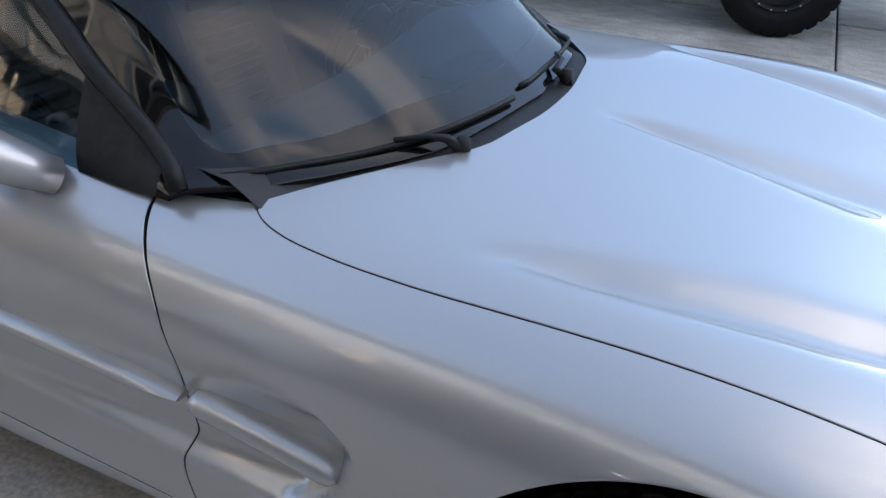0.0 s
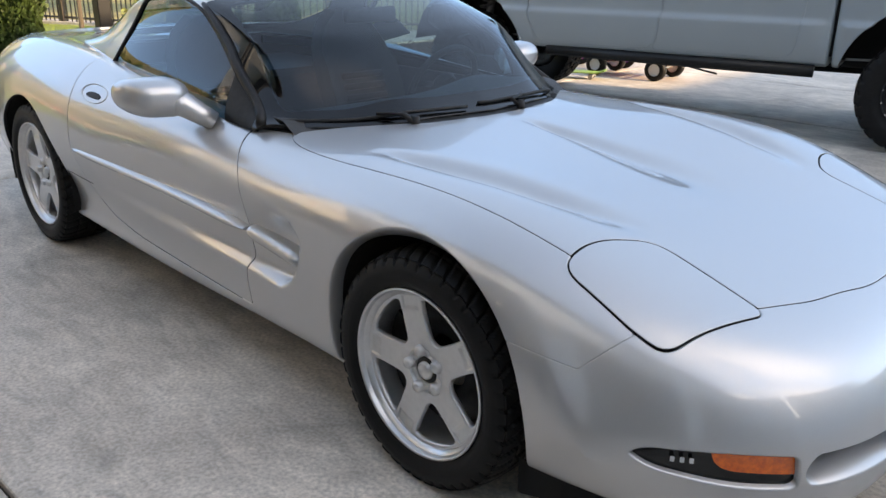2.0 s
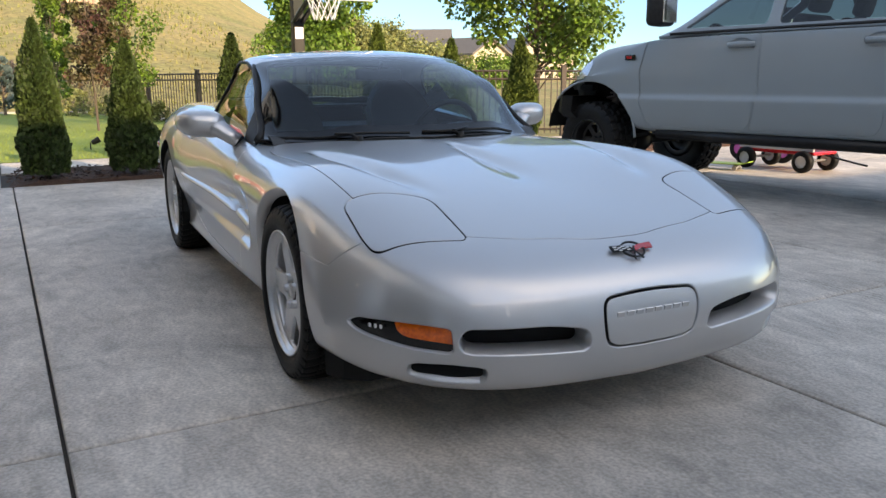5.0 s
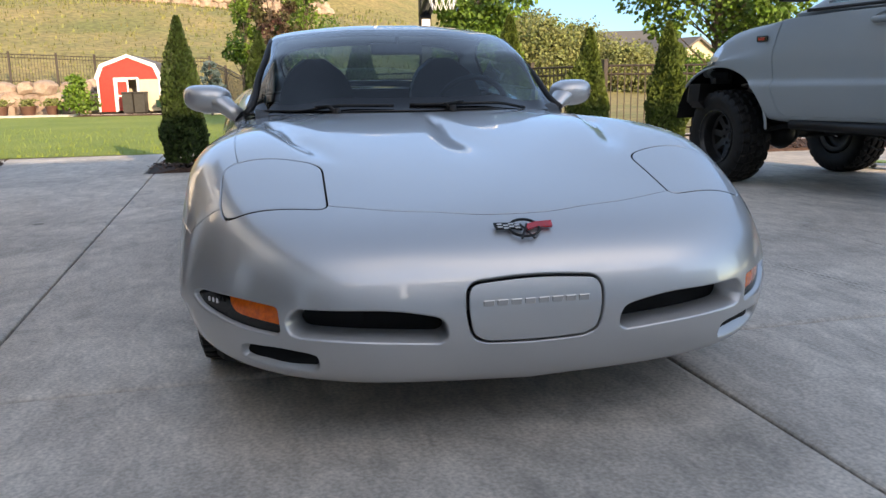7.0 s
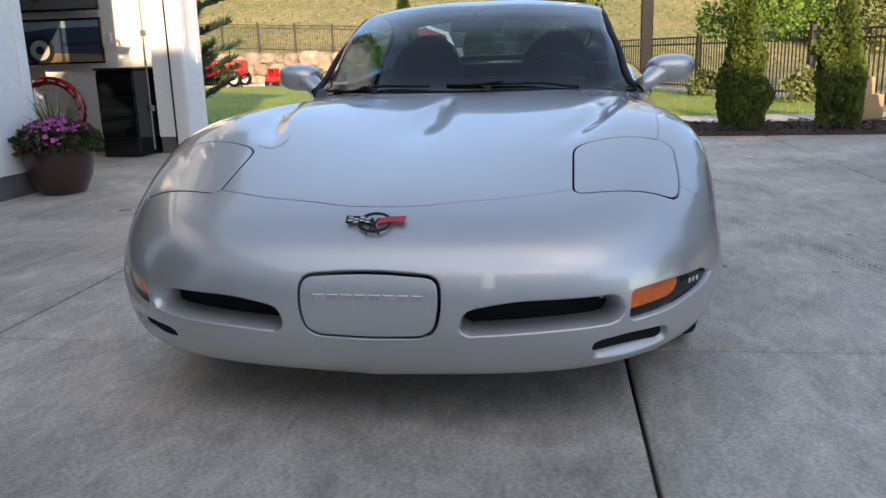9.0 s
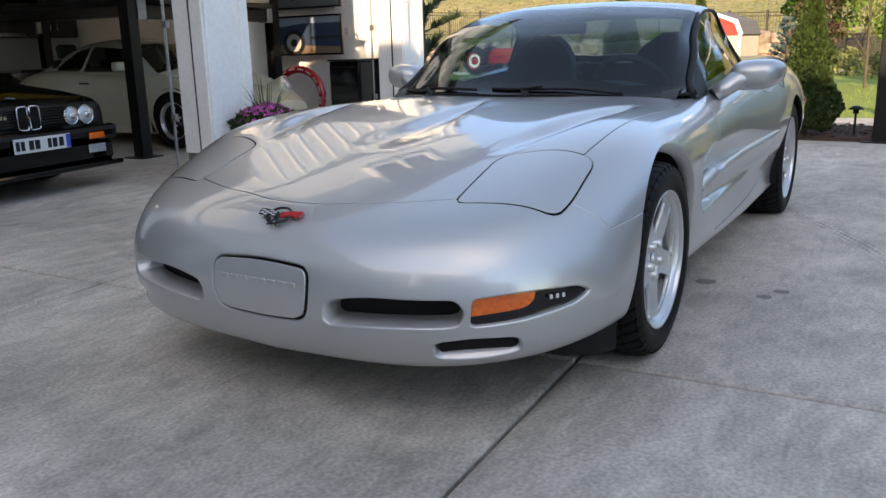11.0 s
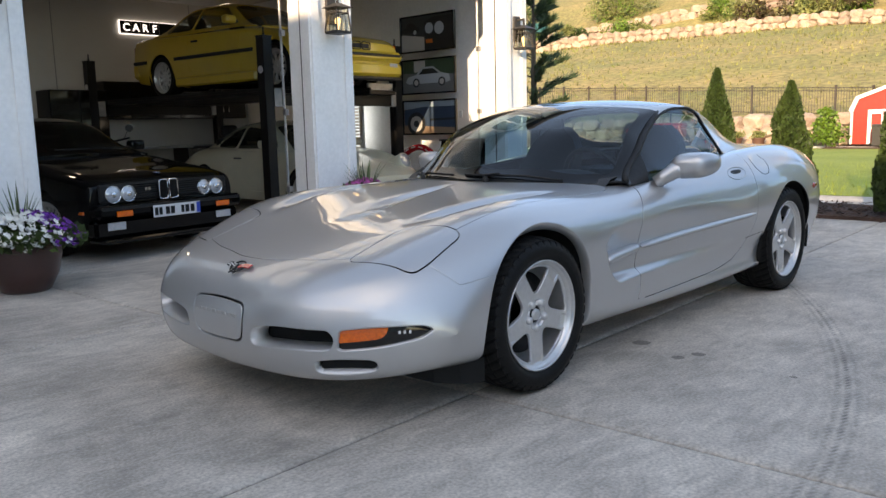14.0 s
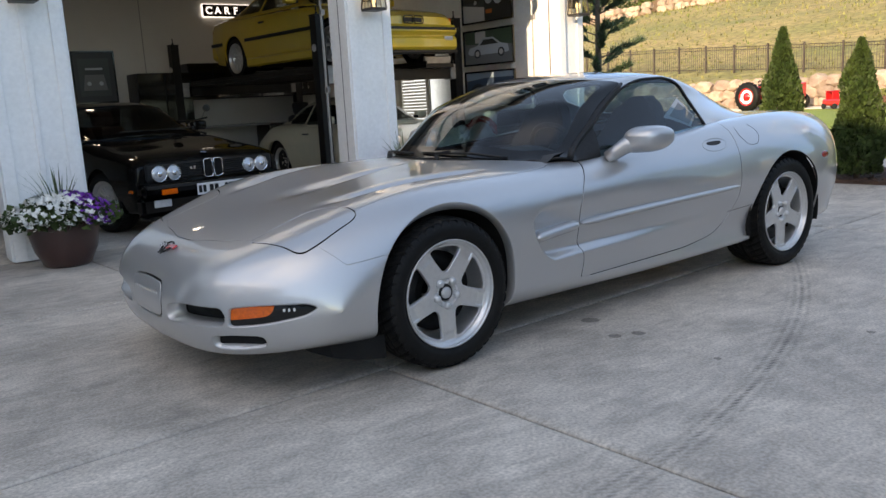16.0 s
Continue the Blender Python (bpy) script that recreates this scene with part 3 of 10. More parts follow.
# lawn with a soft edge towards the drive
bm = bmesh.new()
pts = [(-9.75, -30), (-9.70, 6.2), (-16.5, 3.2), (-21, 1.2), (-27.0, -0.4), (-28.2, -4), (-28.6, -9), (-27.6, -16), (-26, -30)]
f = bm.faces.new([bm.verts.new((x, y, -0.012)) for x, y in pts])
lawn = tagged(part("lawn", bm, GRASS), "mown green lawn in stripes of sun and shade", "lawn", kind="stuff")
rs = random.Random(5)
bm = bmesh.new()
for k in range(5200):
    x = -9.75 - 9 * rs.random() ** 1.8
    y = -13 + 17 * rs.random()
    h, w = 0.03 + 0.03 * rs.random(), 0.004 + 0.004 * rs.random()
    a = rs.random() * 6.28
    dx, dy = math.cos(a) * w, math.sin(a) * w
    bm.faces.new([bm.verts.new(q) for q in ((x - dx, y - dy, -0.012), (x + dx, y + dy, -0.012), (x + rs.uniform(-0.02, 0.02), y + rs.uniform(-0.02, 0.02), h))])
tagged(part("grass_blades", bm, GRASS), "short grass blades along the lawn edge", "grass", kind="stuff")

# the concrete drive: separate slabs with joints between
bm = bmesh.new()
box(bm, -9.7, 16, -14, 14, -0.16, -0.03)
drive = tagged(part("driveway", bm, GAP), "pale grey concrete driveway cast in slabs", "driveway", kind="structure")
drive.data.materials.clear()
drive.data.materials.append(mat("joint_dirt", (0.035, 0.03, 0.026, 1), 0.95, col2=(0.06, 0.05, 0.04, 1), scale=20))


def slab(x0, x1, y0, y1, gap=0.0065):
    """One slab, its top edges rounded over."""
    b = bmesh.new()
    e = gap
    ring = lambda d, z: [b.verts.new((x, y, z)) for x, y in ((x0 + e + d, y0 + e + d), (x1 - e - d, y0 + e + d), (x1 - e - d, y1 - e - d), (x0 + e + d, y1 - e - d))]
    r = [ring(0, -0.10), ring(0, -0.010), ring(0.004, -0.005), ring(0.014, -0.0022), ring(0.024, 0.0)]
    for p, q in zip(r, r[1:]):
        for i in range(4):
            b.faces.new((p[i], p[(i + 1) % 4], q[(i + 1) % 4], q[i]))
    b.faces.new(r[-1])
    o = part("slab", b, CONCRETE, drive)
    o.matrix_local = Matrix.Rotation(SLAB, 4, "Z")
    return o


YL = [-3.86, -1.675, 0.655, 2.80, 5.0, 7.2, 9.4, 12.5]
XL = [-6.75, -4.05, 0.23, 4.5, 8.8, 13]
for xa, xb in zip(XL, XL[1:]):
    for ya, yb in zip(YL, YL[1:]):
        slab(xa, xb, ya, yb)
for xa, xb in ((-9.6, -8.25), (-8.25, -6.75)):
    slab(xa, xb, -6.2, -3.86)
    slab(xa, xb, -3.86, -1.78)
slab(-9.6, -8.25, -1.78, 1.5)
slab(-9.6, -8.25, 1.5, 5.0)
slab(-9.6, -8.25, 5.0, 9.4)

# pale concrete edging along the far side of the lawn
edge_line = [(-9.72, 6.3), (-16.5, 3.3), (-21, 1.3), (-24.5, 0.5), (-27.2, -0.3), (-28.4, -4), (-28.8, -9), (-27.8, -16), (-26.2, -30)]
bm = bmesh.new()
rows = []
for k, (x, y) in enumerate(edge_line):
    a, c = edge_line[max(0, k - 1)], edge_line[min(len(edge_line) - 1, k + 1)]
    d = Vector((c[0] - a[0], c[1] - a[1], 0)).normalized()
    nrm = Vector((d.y, -d.x, 0))
    rows.append([bm.verts.new(Vector((x, y, 0)) + nrm * o + Vector((0, 0, z))) for o, z in ((-0.22, -0.08), (-0.22, 0.03), (-0.19, 0.045), (0.19, 0.045), (0.22, 0.03), (0.22, -0.08))])
for a, c in zip(rows, rows[1:]):
    for j in range(5):
        bm.faces.new((a[j], a[j + 1], c[j + 1], c[j]))
tagged(part("lawn_edging", bm, CONCRETE), "pale concrete edging strip round the lawn", "edging", kind="structure")

# bark mulch beds
def mulch(name, outline, seed, n, label):
    r = random.Random(seed)
    b = bmesh.new()
    xs_, ys_ = [p[0] for p in outline], [p[1] for p in outline]
    cx, cy = sum(xs_) / len(xs_), sum(ys_) / len(ys_)
    lo = [b.verts.new((x, y, -0.02)) for x, y in outline]
    mid = [b.verts.new((x + (cx - x) * 0.06, y + (cy - y) * 0.06, 0.035)) for x, y in outline]
    for i in range(len(lo)):
        j = (i + 1) % len(lo)
        b.faces.new((lo[i], lo[j], mid[j], mid[i]))
    b.faces.new(mid)
    bed = tagged(part(name, b, MULCH), label, "mulch bed", kind="structure")
    b = bmesh.new()
    made = 0
    while made < n:
        x, y = r.uniform(min(xs_), max(xs_)), r.uniform(min(ys_), max(ys_))
        if seg_dist(np.array([x]), np.array([y]), outline)[0] > 0.03:
            continue
        made += 1
        a, t, l, w = r.random() * 6.28, r.uniform(-0.5, 0.5), r.uniform(0.015, 0.05), r.uniform(0.006, 0.016)
        m = Matrix.Translation((x, y, 0.04 + r.random() * 0.02)) @ Euler((t, r.uniform(-0.5, 0.5), a)).to_matrix().to_4x4()
        b.faces.new([b.verts.new(m @ Vector(q)) for q in ((-l, -w, 0), (l, -w * 0.6, 0.003), (l * 0.9, w, 0), (-l * 0.8, w, 0.004))])
    part("bark_chips", b, CHIP, bed)["kind"] = "stuff"
    return bed


mulch("mulch_bed", [(-6.72, -2.02), (-6.60, 9.0), (-8.15, 9.0), (-8.20, -1.92)], 3, 3800, "dark bark mulch bed beside the driveway")
mulch("mulch_bed", [(-6.15, -4.15), (-7.3, -3.85), (-8.6, -4.05), (-8.3, -4.9), (-6.2, -5.3)], 4, 700, "small dark mulch bed at the garage corner")

mulch("mulch_bed", [(-27.8, -4.2), (-28.0, -7.4), (-31.0, -7.4), (-31.0, -4.2)], 6, 500, "dark mulch in front of the shed")


# ---- plants ----
def leaf_crown(b, r, points, size, flat=0.5, droop=0.0, broad=0.45):
    """Small bent leaf cards at the points, each (place, outward)."""
    for p, out in points:
        s = size * r.uniform(0.6, 1.3)
        d = (out + Vector((r.uniform(-1, 1), r.uniform(-1, 1), r.uniform(-1, 1) - droop)) * flat).normalized()
        u = d.cross(Vector((r.uniform(-1, 1), r.uniform(-1, 1), r.uniform(-1, 1)))).normalized()
        w = u * s * broad
        m = p + d * s * 0.5
        a0, a1, a2, a3 = b.verts.new(p), b.verts.new(m + w), b.verts.new(p + d * s), b.verts.new(m - w)
        b.faces.new((a0, a1, a2))
        b.faces.new((a0, a2, a3))


def arborvitae(seed, h, w):
    """The crown of a narrow arborvitae: upright fans of scale leaves round hidden stems, with hollows."""
    r = random.Random(seed)
    b = bmesh.new()
    lumps = [(r.random() * 6.28, r.uniform(0.1, 0.97), r.uniform(0.08, 0.28)) for _ in range(34)]
    pts = []
    for k in range(15000):
        t = r.random() ** 0.85
        a = r.random() * 6.28
        rad = 0.80 * w * (0.78 * (1 - t ** 2.3) + 0.22 * (1 - t)) * (0.92 + 0.08 * min(1, t * 6))
        for la, lt, ls in lumps:
            da = (a - la + math.pi) % (2 * math.pi) - math.pi
            rad *= 1 + ls * 1.2 * math.exp(-(da / 0.45) ** 2 - ((t - lt) / 0.09) ** 2) - ls * 0.4 * math.exp(-((da - 0.7) / 0.3) ** 2 - ((t - lt) / 0.08) ** 2)
        rad *= 1 - 0.45 * r.random() ** 2.5
        pts.append((Vector((rad * math.cos(a), rad * math.sin(a), 0.06 + t * (h - 0.1))), Vector((math.cos(a) * 0.6, math.sin(a) * 0.6, 1.15))))
    leaf_crown(b, r, pts, 0.046, 0.55)
    c = bmesh.new()
    cyl(c, 0.035, 0.01, (0, 0, -0.02), (0, 0, h * 0.8), 8)
    for k in range(16):
        a, t = r.random() * 6.28, r.uniform(0.05, 0.7)
        cyl(c, 0.010, 0.004, (0, 0, t * h), (w * 0.7 * (1 - t) * math.cos(a), w * 0.7 * (1 - t) * math.sin(a), t * h + 0.25), 5)
    return b, c


for k, (y, h, w, lab) in enumerate(((-1.62, 1.72, 0.29, "tall narrow green arborvitae with a forked top"), (-0.72, 1.52, 0.30, "broad cone-shaped green arborvitae in mulch"),
                                    (0.46, 1.60, 0.29, "dark green arborvitae with sunlit tips in mulch"), (2.30, 1.74, 0.30, "tall dense arborvitae in the mulch bed"),
                                    (3.35, 1.58, 0.29, "yellow-green sunlit arborvitae in the mulch bed"), (4.42, 1.66, 0.30, "bushy sunlit arborvitae near the fence"))):
    b, c = arborvitae(30 + k, h, w)
    t = thing("arborvitae", lab, "tree", "row of arborvitae", m=pose(-7.0, y, 0.02, 0, 0, k * 50))
    part("trunk", c, BARK, t)
    # the last three crowns take the copy coloured as sunlit
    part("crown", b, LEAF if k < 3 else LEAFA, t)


def broadleaf(name, lab, m, h, w, n, seed, leaf, size=0.16, trunk=0.05, clear=0.3, clumps=26):
    """A tree: tapered trunk, limbs, and leaves in uneven clumps with gaps."""
    r = random.Random(seed)
    t = thing(name, lab, "tree", m=m)
    c = bmesh.new()
    top = Vector((r.uniform(-0.1, 0.1) * h * 0.3, r.uniform(-0.1, 0.1) * h * 0.3, h * 0.85))
    cyl(c, trunk, trunk * 0.35, (0, 0, -0.1), top, 9)
    b = bmesh.new()
    pts = []
    for k in range(clumps):
        z = clear + (1 - clear) * r.random() ** 0.9
        a = r.random() * 6.28
        prof = math.sin(math.pi * min(1, 0.12 + 0.86 * (z - clear) / (1 - clear))) ** 0.7
        q = Vector((w * prof * r.uniform(0.3, 1.0) * math.cos(a), w * prof * r.uniform(0.3, 1.0) * math.sin(a), z * h))
        foot = Vector((0, 0, 0)).lerp(top, min(0.95, max(0.2, z - 0.18)))
        cyl(c, trunk * 0.35, trunk * 0.08, foot, q, 5)
        s = w * r.uniform(0.22, 0.42)
        for _ in range(n // clumps):
            d = Vector((r.gauss(0, 1), r.gauss(0, 1), r.gauss(0, 0.8)))
            d.normalize()
            pts.append((q + d * s * r.random() ** 0.4, d + Vector((0, 0, -0.3))))
    leaf_crown(b, r, pts, size, 0.9, 0.2)
    part("trunk", c, BARK, t)
    part("crown", b, leaf, t)
    return t


Z = lambda x, y: float(terrain(np.array(float(x)), np.array(float(y)))) - 0.07
broadleaf("young_tree", "slender young tree with bright green leaves", pose(-19.5, -1.2, Z(-19.5, -1.2)), 3.6, 0.55, 5600, 61, LEAFB, 0.072, 0.035, 0.22)
broadleaf("plum_tree", "small plum tree with reddish leaves", pose(-16.5, -0.5, 0), 3.3, 0.62, 4600, 62, LEAFR, 0.075, 0.03, 0.28)
broadleaf("young_tree", "leafy young tree with bright sunlit leaves", pose(-17.5, 0.35, 0), 3.7, 0.95, 7000, 63, LEAFB, 0.072, 0.035, 0.30)
broadleaf("maple_tree", "pale-trunked young maple with bright leaves by the fence", pose(-13.6, 3.6, 0), 4.2, 1.25, 15000, 64, LEAFB, 0.08, 0.045, 0.30)
broadleaf("maple_tree", "full bright green maple behind the fence", pose(-13.5, 8.9, -0.1), 4.8, 1.8, 21000, 65, LEAFB, 0.105, 0.06, 0.34, 44)
for k, (x, y, h, w) in enumerate(((-44, 12, 3.4, 2.2), (-48, 15.5, 4.0, 2.6), (-42, 14.5, 3.6, 2.4), (-52, 19.5, 3.2, 2.6), (-46, 18.5, 3.4, 2.4), (-44, 21, 2.6, 2.2), (-60, 18, 3.4, 3), (-58, 25, 2.8, 3.0), (-52, 25, 2.4, 2.4), (-50, 28, 2.2, 2.4))):
    broadleaf("bank_tree", "dull green tree on the far bank", pose(x, y, Z(x, y), 0, 0, 40 * k), h, w, 6400, 80 + k, LEAFD if k % 3 else LEAFB, 0.17, 0.09, 0.10, 40)
# blue spruce, shrub by the shed, pine at the garage
def conifer(name, lab, m, h, w, n, seed, leaf, size=0.10, tiers=16, clear=0.06, gappy=0.0, broad=0.45):
    r = random.Random(seed)
    t = thing(name, lab, "tree", m=m)
    c = bmesh.new()
    cyl(c, 0.03 + 0.012 * h, 0.01, (0, 0, -0.1), (0, 0, h), 8)
    b = bmesh.new()
    pts = []
    for k in range(tiers * 6):
        z = clear + (0.98 - clear) * (k / (tiers * 6))
        if r.random() < gappy:
            continue
        a = r.random() * 6.28
        l = w * (1 - z) ** 0.8 * r.uniform(0.75, 1.1) + 0.05
        foot, tip = Vector((0, 0, z * h)), Vector((l * math.cos(a), l * math.sin(a), z * h + l * 0.35))
        cyl(c, 0.012, 0.004, foot, tip, 5)
        for _ in range(n // (tiers * 6)):
            q = foot.lerp(tip, r.uniform(0.25, 1.05))
            pts.append((q, (tip - foot).normalized() + Vector((0, 0, 0.5))))
    leaf_crown(b, r, pts, size, 0.75, 0.0, broad)
    part("trunk", c, BARK, t)
    part("crown", b, leaf, t)
    return t


conifer("spruce", "small blue spruce at the lawn edge", pose(-26.6, -2.6, 0), 1.8, 0.62, 2600, 90, SPRUCE)
conifer("pine_tree", "dark young pine beside the garage corner", pose(-7.05, -4.45, 0), 3.6, 0.85, 26000, 91, NEEDLE, 0.12, 13, 0.10, 0.30, 0.055)
broadleaf("shrub", "round yellow-green shrub beside the shed", pose(-28.3, -7.3, 0.05), 1.25, 0.6, 1500, 92, LEAFB, 0.11, 0.03, 0.08)
for k, (x, y, s) in enumerate(((-24.5, -0.6, 0.7), (-22.4, 0.2, 0.6), (-19.8, 1.2, 0.5), (-15.2, 3.0, 0.45), (-12.6, 4.3, 0.5))):
    broadleaf("shrub", "low green shrub along the fence", pose(x, y, -0.02, 0, 0, 70 * k), s, s * 0.8, 700, 95 + k, LEAFD, 0.08, 0.015, 0.05, 14)

# ---- fences ----
def fence_bits(height):
    b = bmesh.new()
    box(b, -0.009, 0.009, -0.009, 0.009, 0.06, height - 0.05)
    pk = part("tmp", b, FENCE)
    b = bmesh.new()
    box(b, -0.045, 0.045, -0.045, 0.045, -0.1, height + 0.02, 0.004)
    box(b, -0.055, 0.055, -0.055, 0.055, height + 0.02, height + 0.045, 0.008)
    po = part("tmp", b, FENCE)
    me = pk.data, po.data
    for o in (pk, po):
        bpy.data.objects.remove(o)
    return me


def fence(label, route, height=1.3, bay=2.2, step=0.115, single=True):
    """A picket fence along a route of (x, y): posts, rails and pickets are parts."""
    f = thing("fence", label, "fence")
    picket, post = fence_bits(height)
    rails = 0
    loose = bmesh.new()
    for (xa, ya), (xb, yb) in zip(route, route[1:]):
        n = max(1, round(math.hypot(xb - xa, yb - ya) / bay))
        for k in range(n):
            a, b = Vector((xa + (xb - xa) * k / n, ya + (yb - ya) * k / n, 0)), Vector((xa + (xb - xa) * (k + 1) / n, ya + (yb - ya) * (k + 1) / n, 0))
            a.z, b.z = Z(a.x, a.y) + 0.05, Z(b.x, b.y) + 0.05
            rot = math.atan2(b.y - a.y, b.x - a.x)
            o = part("post", post, None, f)
            o.matrix_local = Matrix.Translation(a) @ Matrix.Rotation(rot, 4, "Z")
            for z in (0.14, height - 0.22, height - 0.07):
                c = bmesh.new()
                tube(c, [a + Vector((0, 0, z)), b + Vector((0, 0, z))], 0.019, 4)
                part("rail", c, FENCE, f)
            m = int((b - a).length / step)
            for i in range(1, m):
                p = a.lerp(b, i / m)
                if single:
                    o = part("picket", picket, None, f)
                    o.matrix_local = Matrix.Translation(p) @ Matrix.Rotation(rot, 4, "Z")
                else:
                    box(loose, p.x - 0.009, p.x + 0.009, p.y - 0.009, p.y + 0.009, p.z + 0.06, p.z + height - 0.05)
    if not single:
        part("picket_run", loose, FENCE, f)["kind"] = "stuff"
    else:
        loose.free()
    return f


fence("dark bronze metal picket fence with square posts", [(-9.6, 9.6), (-11.0, 5.25), (-17.0, 3.1), (-21.0, 1.1)])
fence("dark bronze picket fence at the end of the lawn", [(-21.0, 1.1), (-26.0, -0.35), (-31.0, -1.6), (-36.0, -3.2)], 1.3, 2.2, 0.115, False)
fence("brown metal picket fence along the foot of the hill", [(-36.0, -3.2), (-37.5, -10), (-38.0, -22), (-38.5, -40), (-36, -58)], 1.4, 1.85, 0.13, False)
fence("dark bronze picket fence running on behind the truck", [(-9.6, 9.6), (-9.0, 16), (-8.5, 24)], 1.3, 2.2, 0.115, False)

# ---- rock walls ----
def rock_mesh(seed):
    r = random.Random(seed)
    b = bmesh.new()
    bmesh.ops.create_icosphere(b, subdivisions=2, radius=1.0)
    for v in b.verts:
        q = v.co.copy()
        k = 1 + 0.22 * noise.noise(q * 1.3 + Vector((seed * 3.1, 0, 0))) + 0.10 * noise.noise(q * 3.1 + Vector((0, seed * 1.7, 0)))
        v.co = Vector([math.copysign(min(abs(c), 0.78) / 0.78 * 0.9, c) for c in q]) * k
    me = part("tmp", b, ROCK).data
    for o in [o for o in scene.objects if o.name.startswith("tmp")]:
        bpy.data.objects.remove(o)
    return me


ROCKS = [rock_mesh(k) for k in range(7)]


def rock_wall(label, route, rows, size, seed, sink=0.0):
    w = tagged(new("rock_wall"), label, "rock wall", kind="structure")
    r = random.Random(seed)
    for (xa, ya), (xb, yb) in zip(route, route[1:]):
        L = math.hypot(xb - xa, yb - ya)
        for row in range(rows):
            d = r.random() * size
            while d < L:
                s = size * r.uniform(0.7, 1.25)
                t = d / L
                x, y = xa + (xb - xa) * t - 0.16 * row * size, ya + (yb - ya) * t
                o = part("rock", r.choice(ROCKS), None, w)
                o.matrix_local = Matrix.Translation((x, y, Z(x + 1.0, y) + sink + size * (0.35 + 0.62 * row))) @ Euler((r.uniform(-0.3, 0.3), r.uniform(-0.3, 0.3), r.random() * 6.28)).to_matrix().to_4x4() @ Matrix.Diagonal((s * 0.5, s * 0.58, s * 0.42, 1))
                d += s * 0.95
    return w


rock_wall("low retaining wall of tan boulders behind the lawn", [(-32.2, -3.6), (-32.2, -7.2), (-30.0, -8.2), (-30.0, -10), (-29.6, -18), (-28.8, -27)], 3, 0.66, 7)
rock_wall("terrace wall of pale boulders high on the hill", [(-85, 6), (-86, -14), (-84, -36), (-78, -58), (-70, -76)], 2, 1.0, 8, 0.1)
rock_wall("upper terrace wall of pale boulders", [(-97, 2), (-98, -26), (-95, -46), (-88, -68), (-80, -84)], 2, 1.2, 9, 0.1)
for k, (x, y, s, lf) in enumerate(((-84, -30, 2.2, LEAFD), (-85, -26, 2.0, LEAFB), (-84, -20, 2.4, LEAFR), (-86, -15, 2.6, LEAFB), (-85, -8, 2.4, LEAFD), (-86, -3, 2.8, LEAFB), (-83, 2, 2.0, LEAFD), (-96, -34, 3.4, LEAFB), (-97, -24, 3.8, LEAFD), (-96, -12, 3.6, LEAFB), (-97, -2, 3.6, LEAFD), (-84, -36, 2.2, LEAFR))):
    broadleaf("hill_shrub", "leafy shrub on the hill terrace", pose(x - 7, y, Z(x - 7, y), 0, 0, 33 * k), s, s * 0.9, 900, 130 + k, lf, 0.34, 0.06, 0.06, 18)
rs = random.Random(23)
for k in range(44):
    f_ = rs.random()
    y = 4 - 84 * f_
    back = -91 + 14 * sm0(-40, -80, np.array(y)) - (13 if k % 3 == 0 else 0) - rs.random() * 3
    s = rs.uniform(1.6, 3.0) * (1.5 if k % 3 == 0 else 1.0)
    lf = rs.choice((LEAFB, LEAFB, LEAFD, LEAFD, LEAFR, LEAF))
    broadleaf("hill_shrub", "leafy shrub on the hill terrace", pose(float(back), y, Z(back, y), 0, 0, 33 * k), s, s * 0.95, 1500, 330 + k, lf, 0.24, 0.06, 0.06, 18)
# dry tufts on the bank and the hill
rs = random.Random(17)
bm = bmesh.new()
for k in range(14000):
    x = -31 - 60 * rs.random() ** 1.5
    y = -66 + 80 * rs.random()
    z = Z(x, y)
    h = rs.uniform(0.05, 0.18) * (1 + (-x - 31) * 0.02)
    a = rs.random() * 6.28
    dx, dy = math.cos(a) * h * 0.35, math.sin(a) * h * 0.35
    bm.faces.new([bm.verts.new(q) for q in ((x - dx, y - dy, z - 0.03), (x + dx, y + dy, z - 0.03), (x + rs.uniform(-0.2, 0.2) * h, y + rs.uniform(-0.2, 0.2) * h, z + h))])
tagged(part("hill_tufts", bm, TUFT), "dry and green tufts of grass on the hill", "grass", kind="stuff")

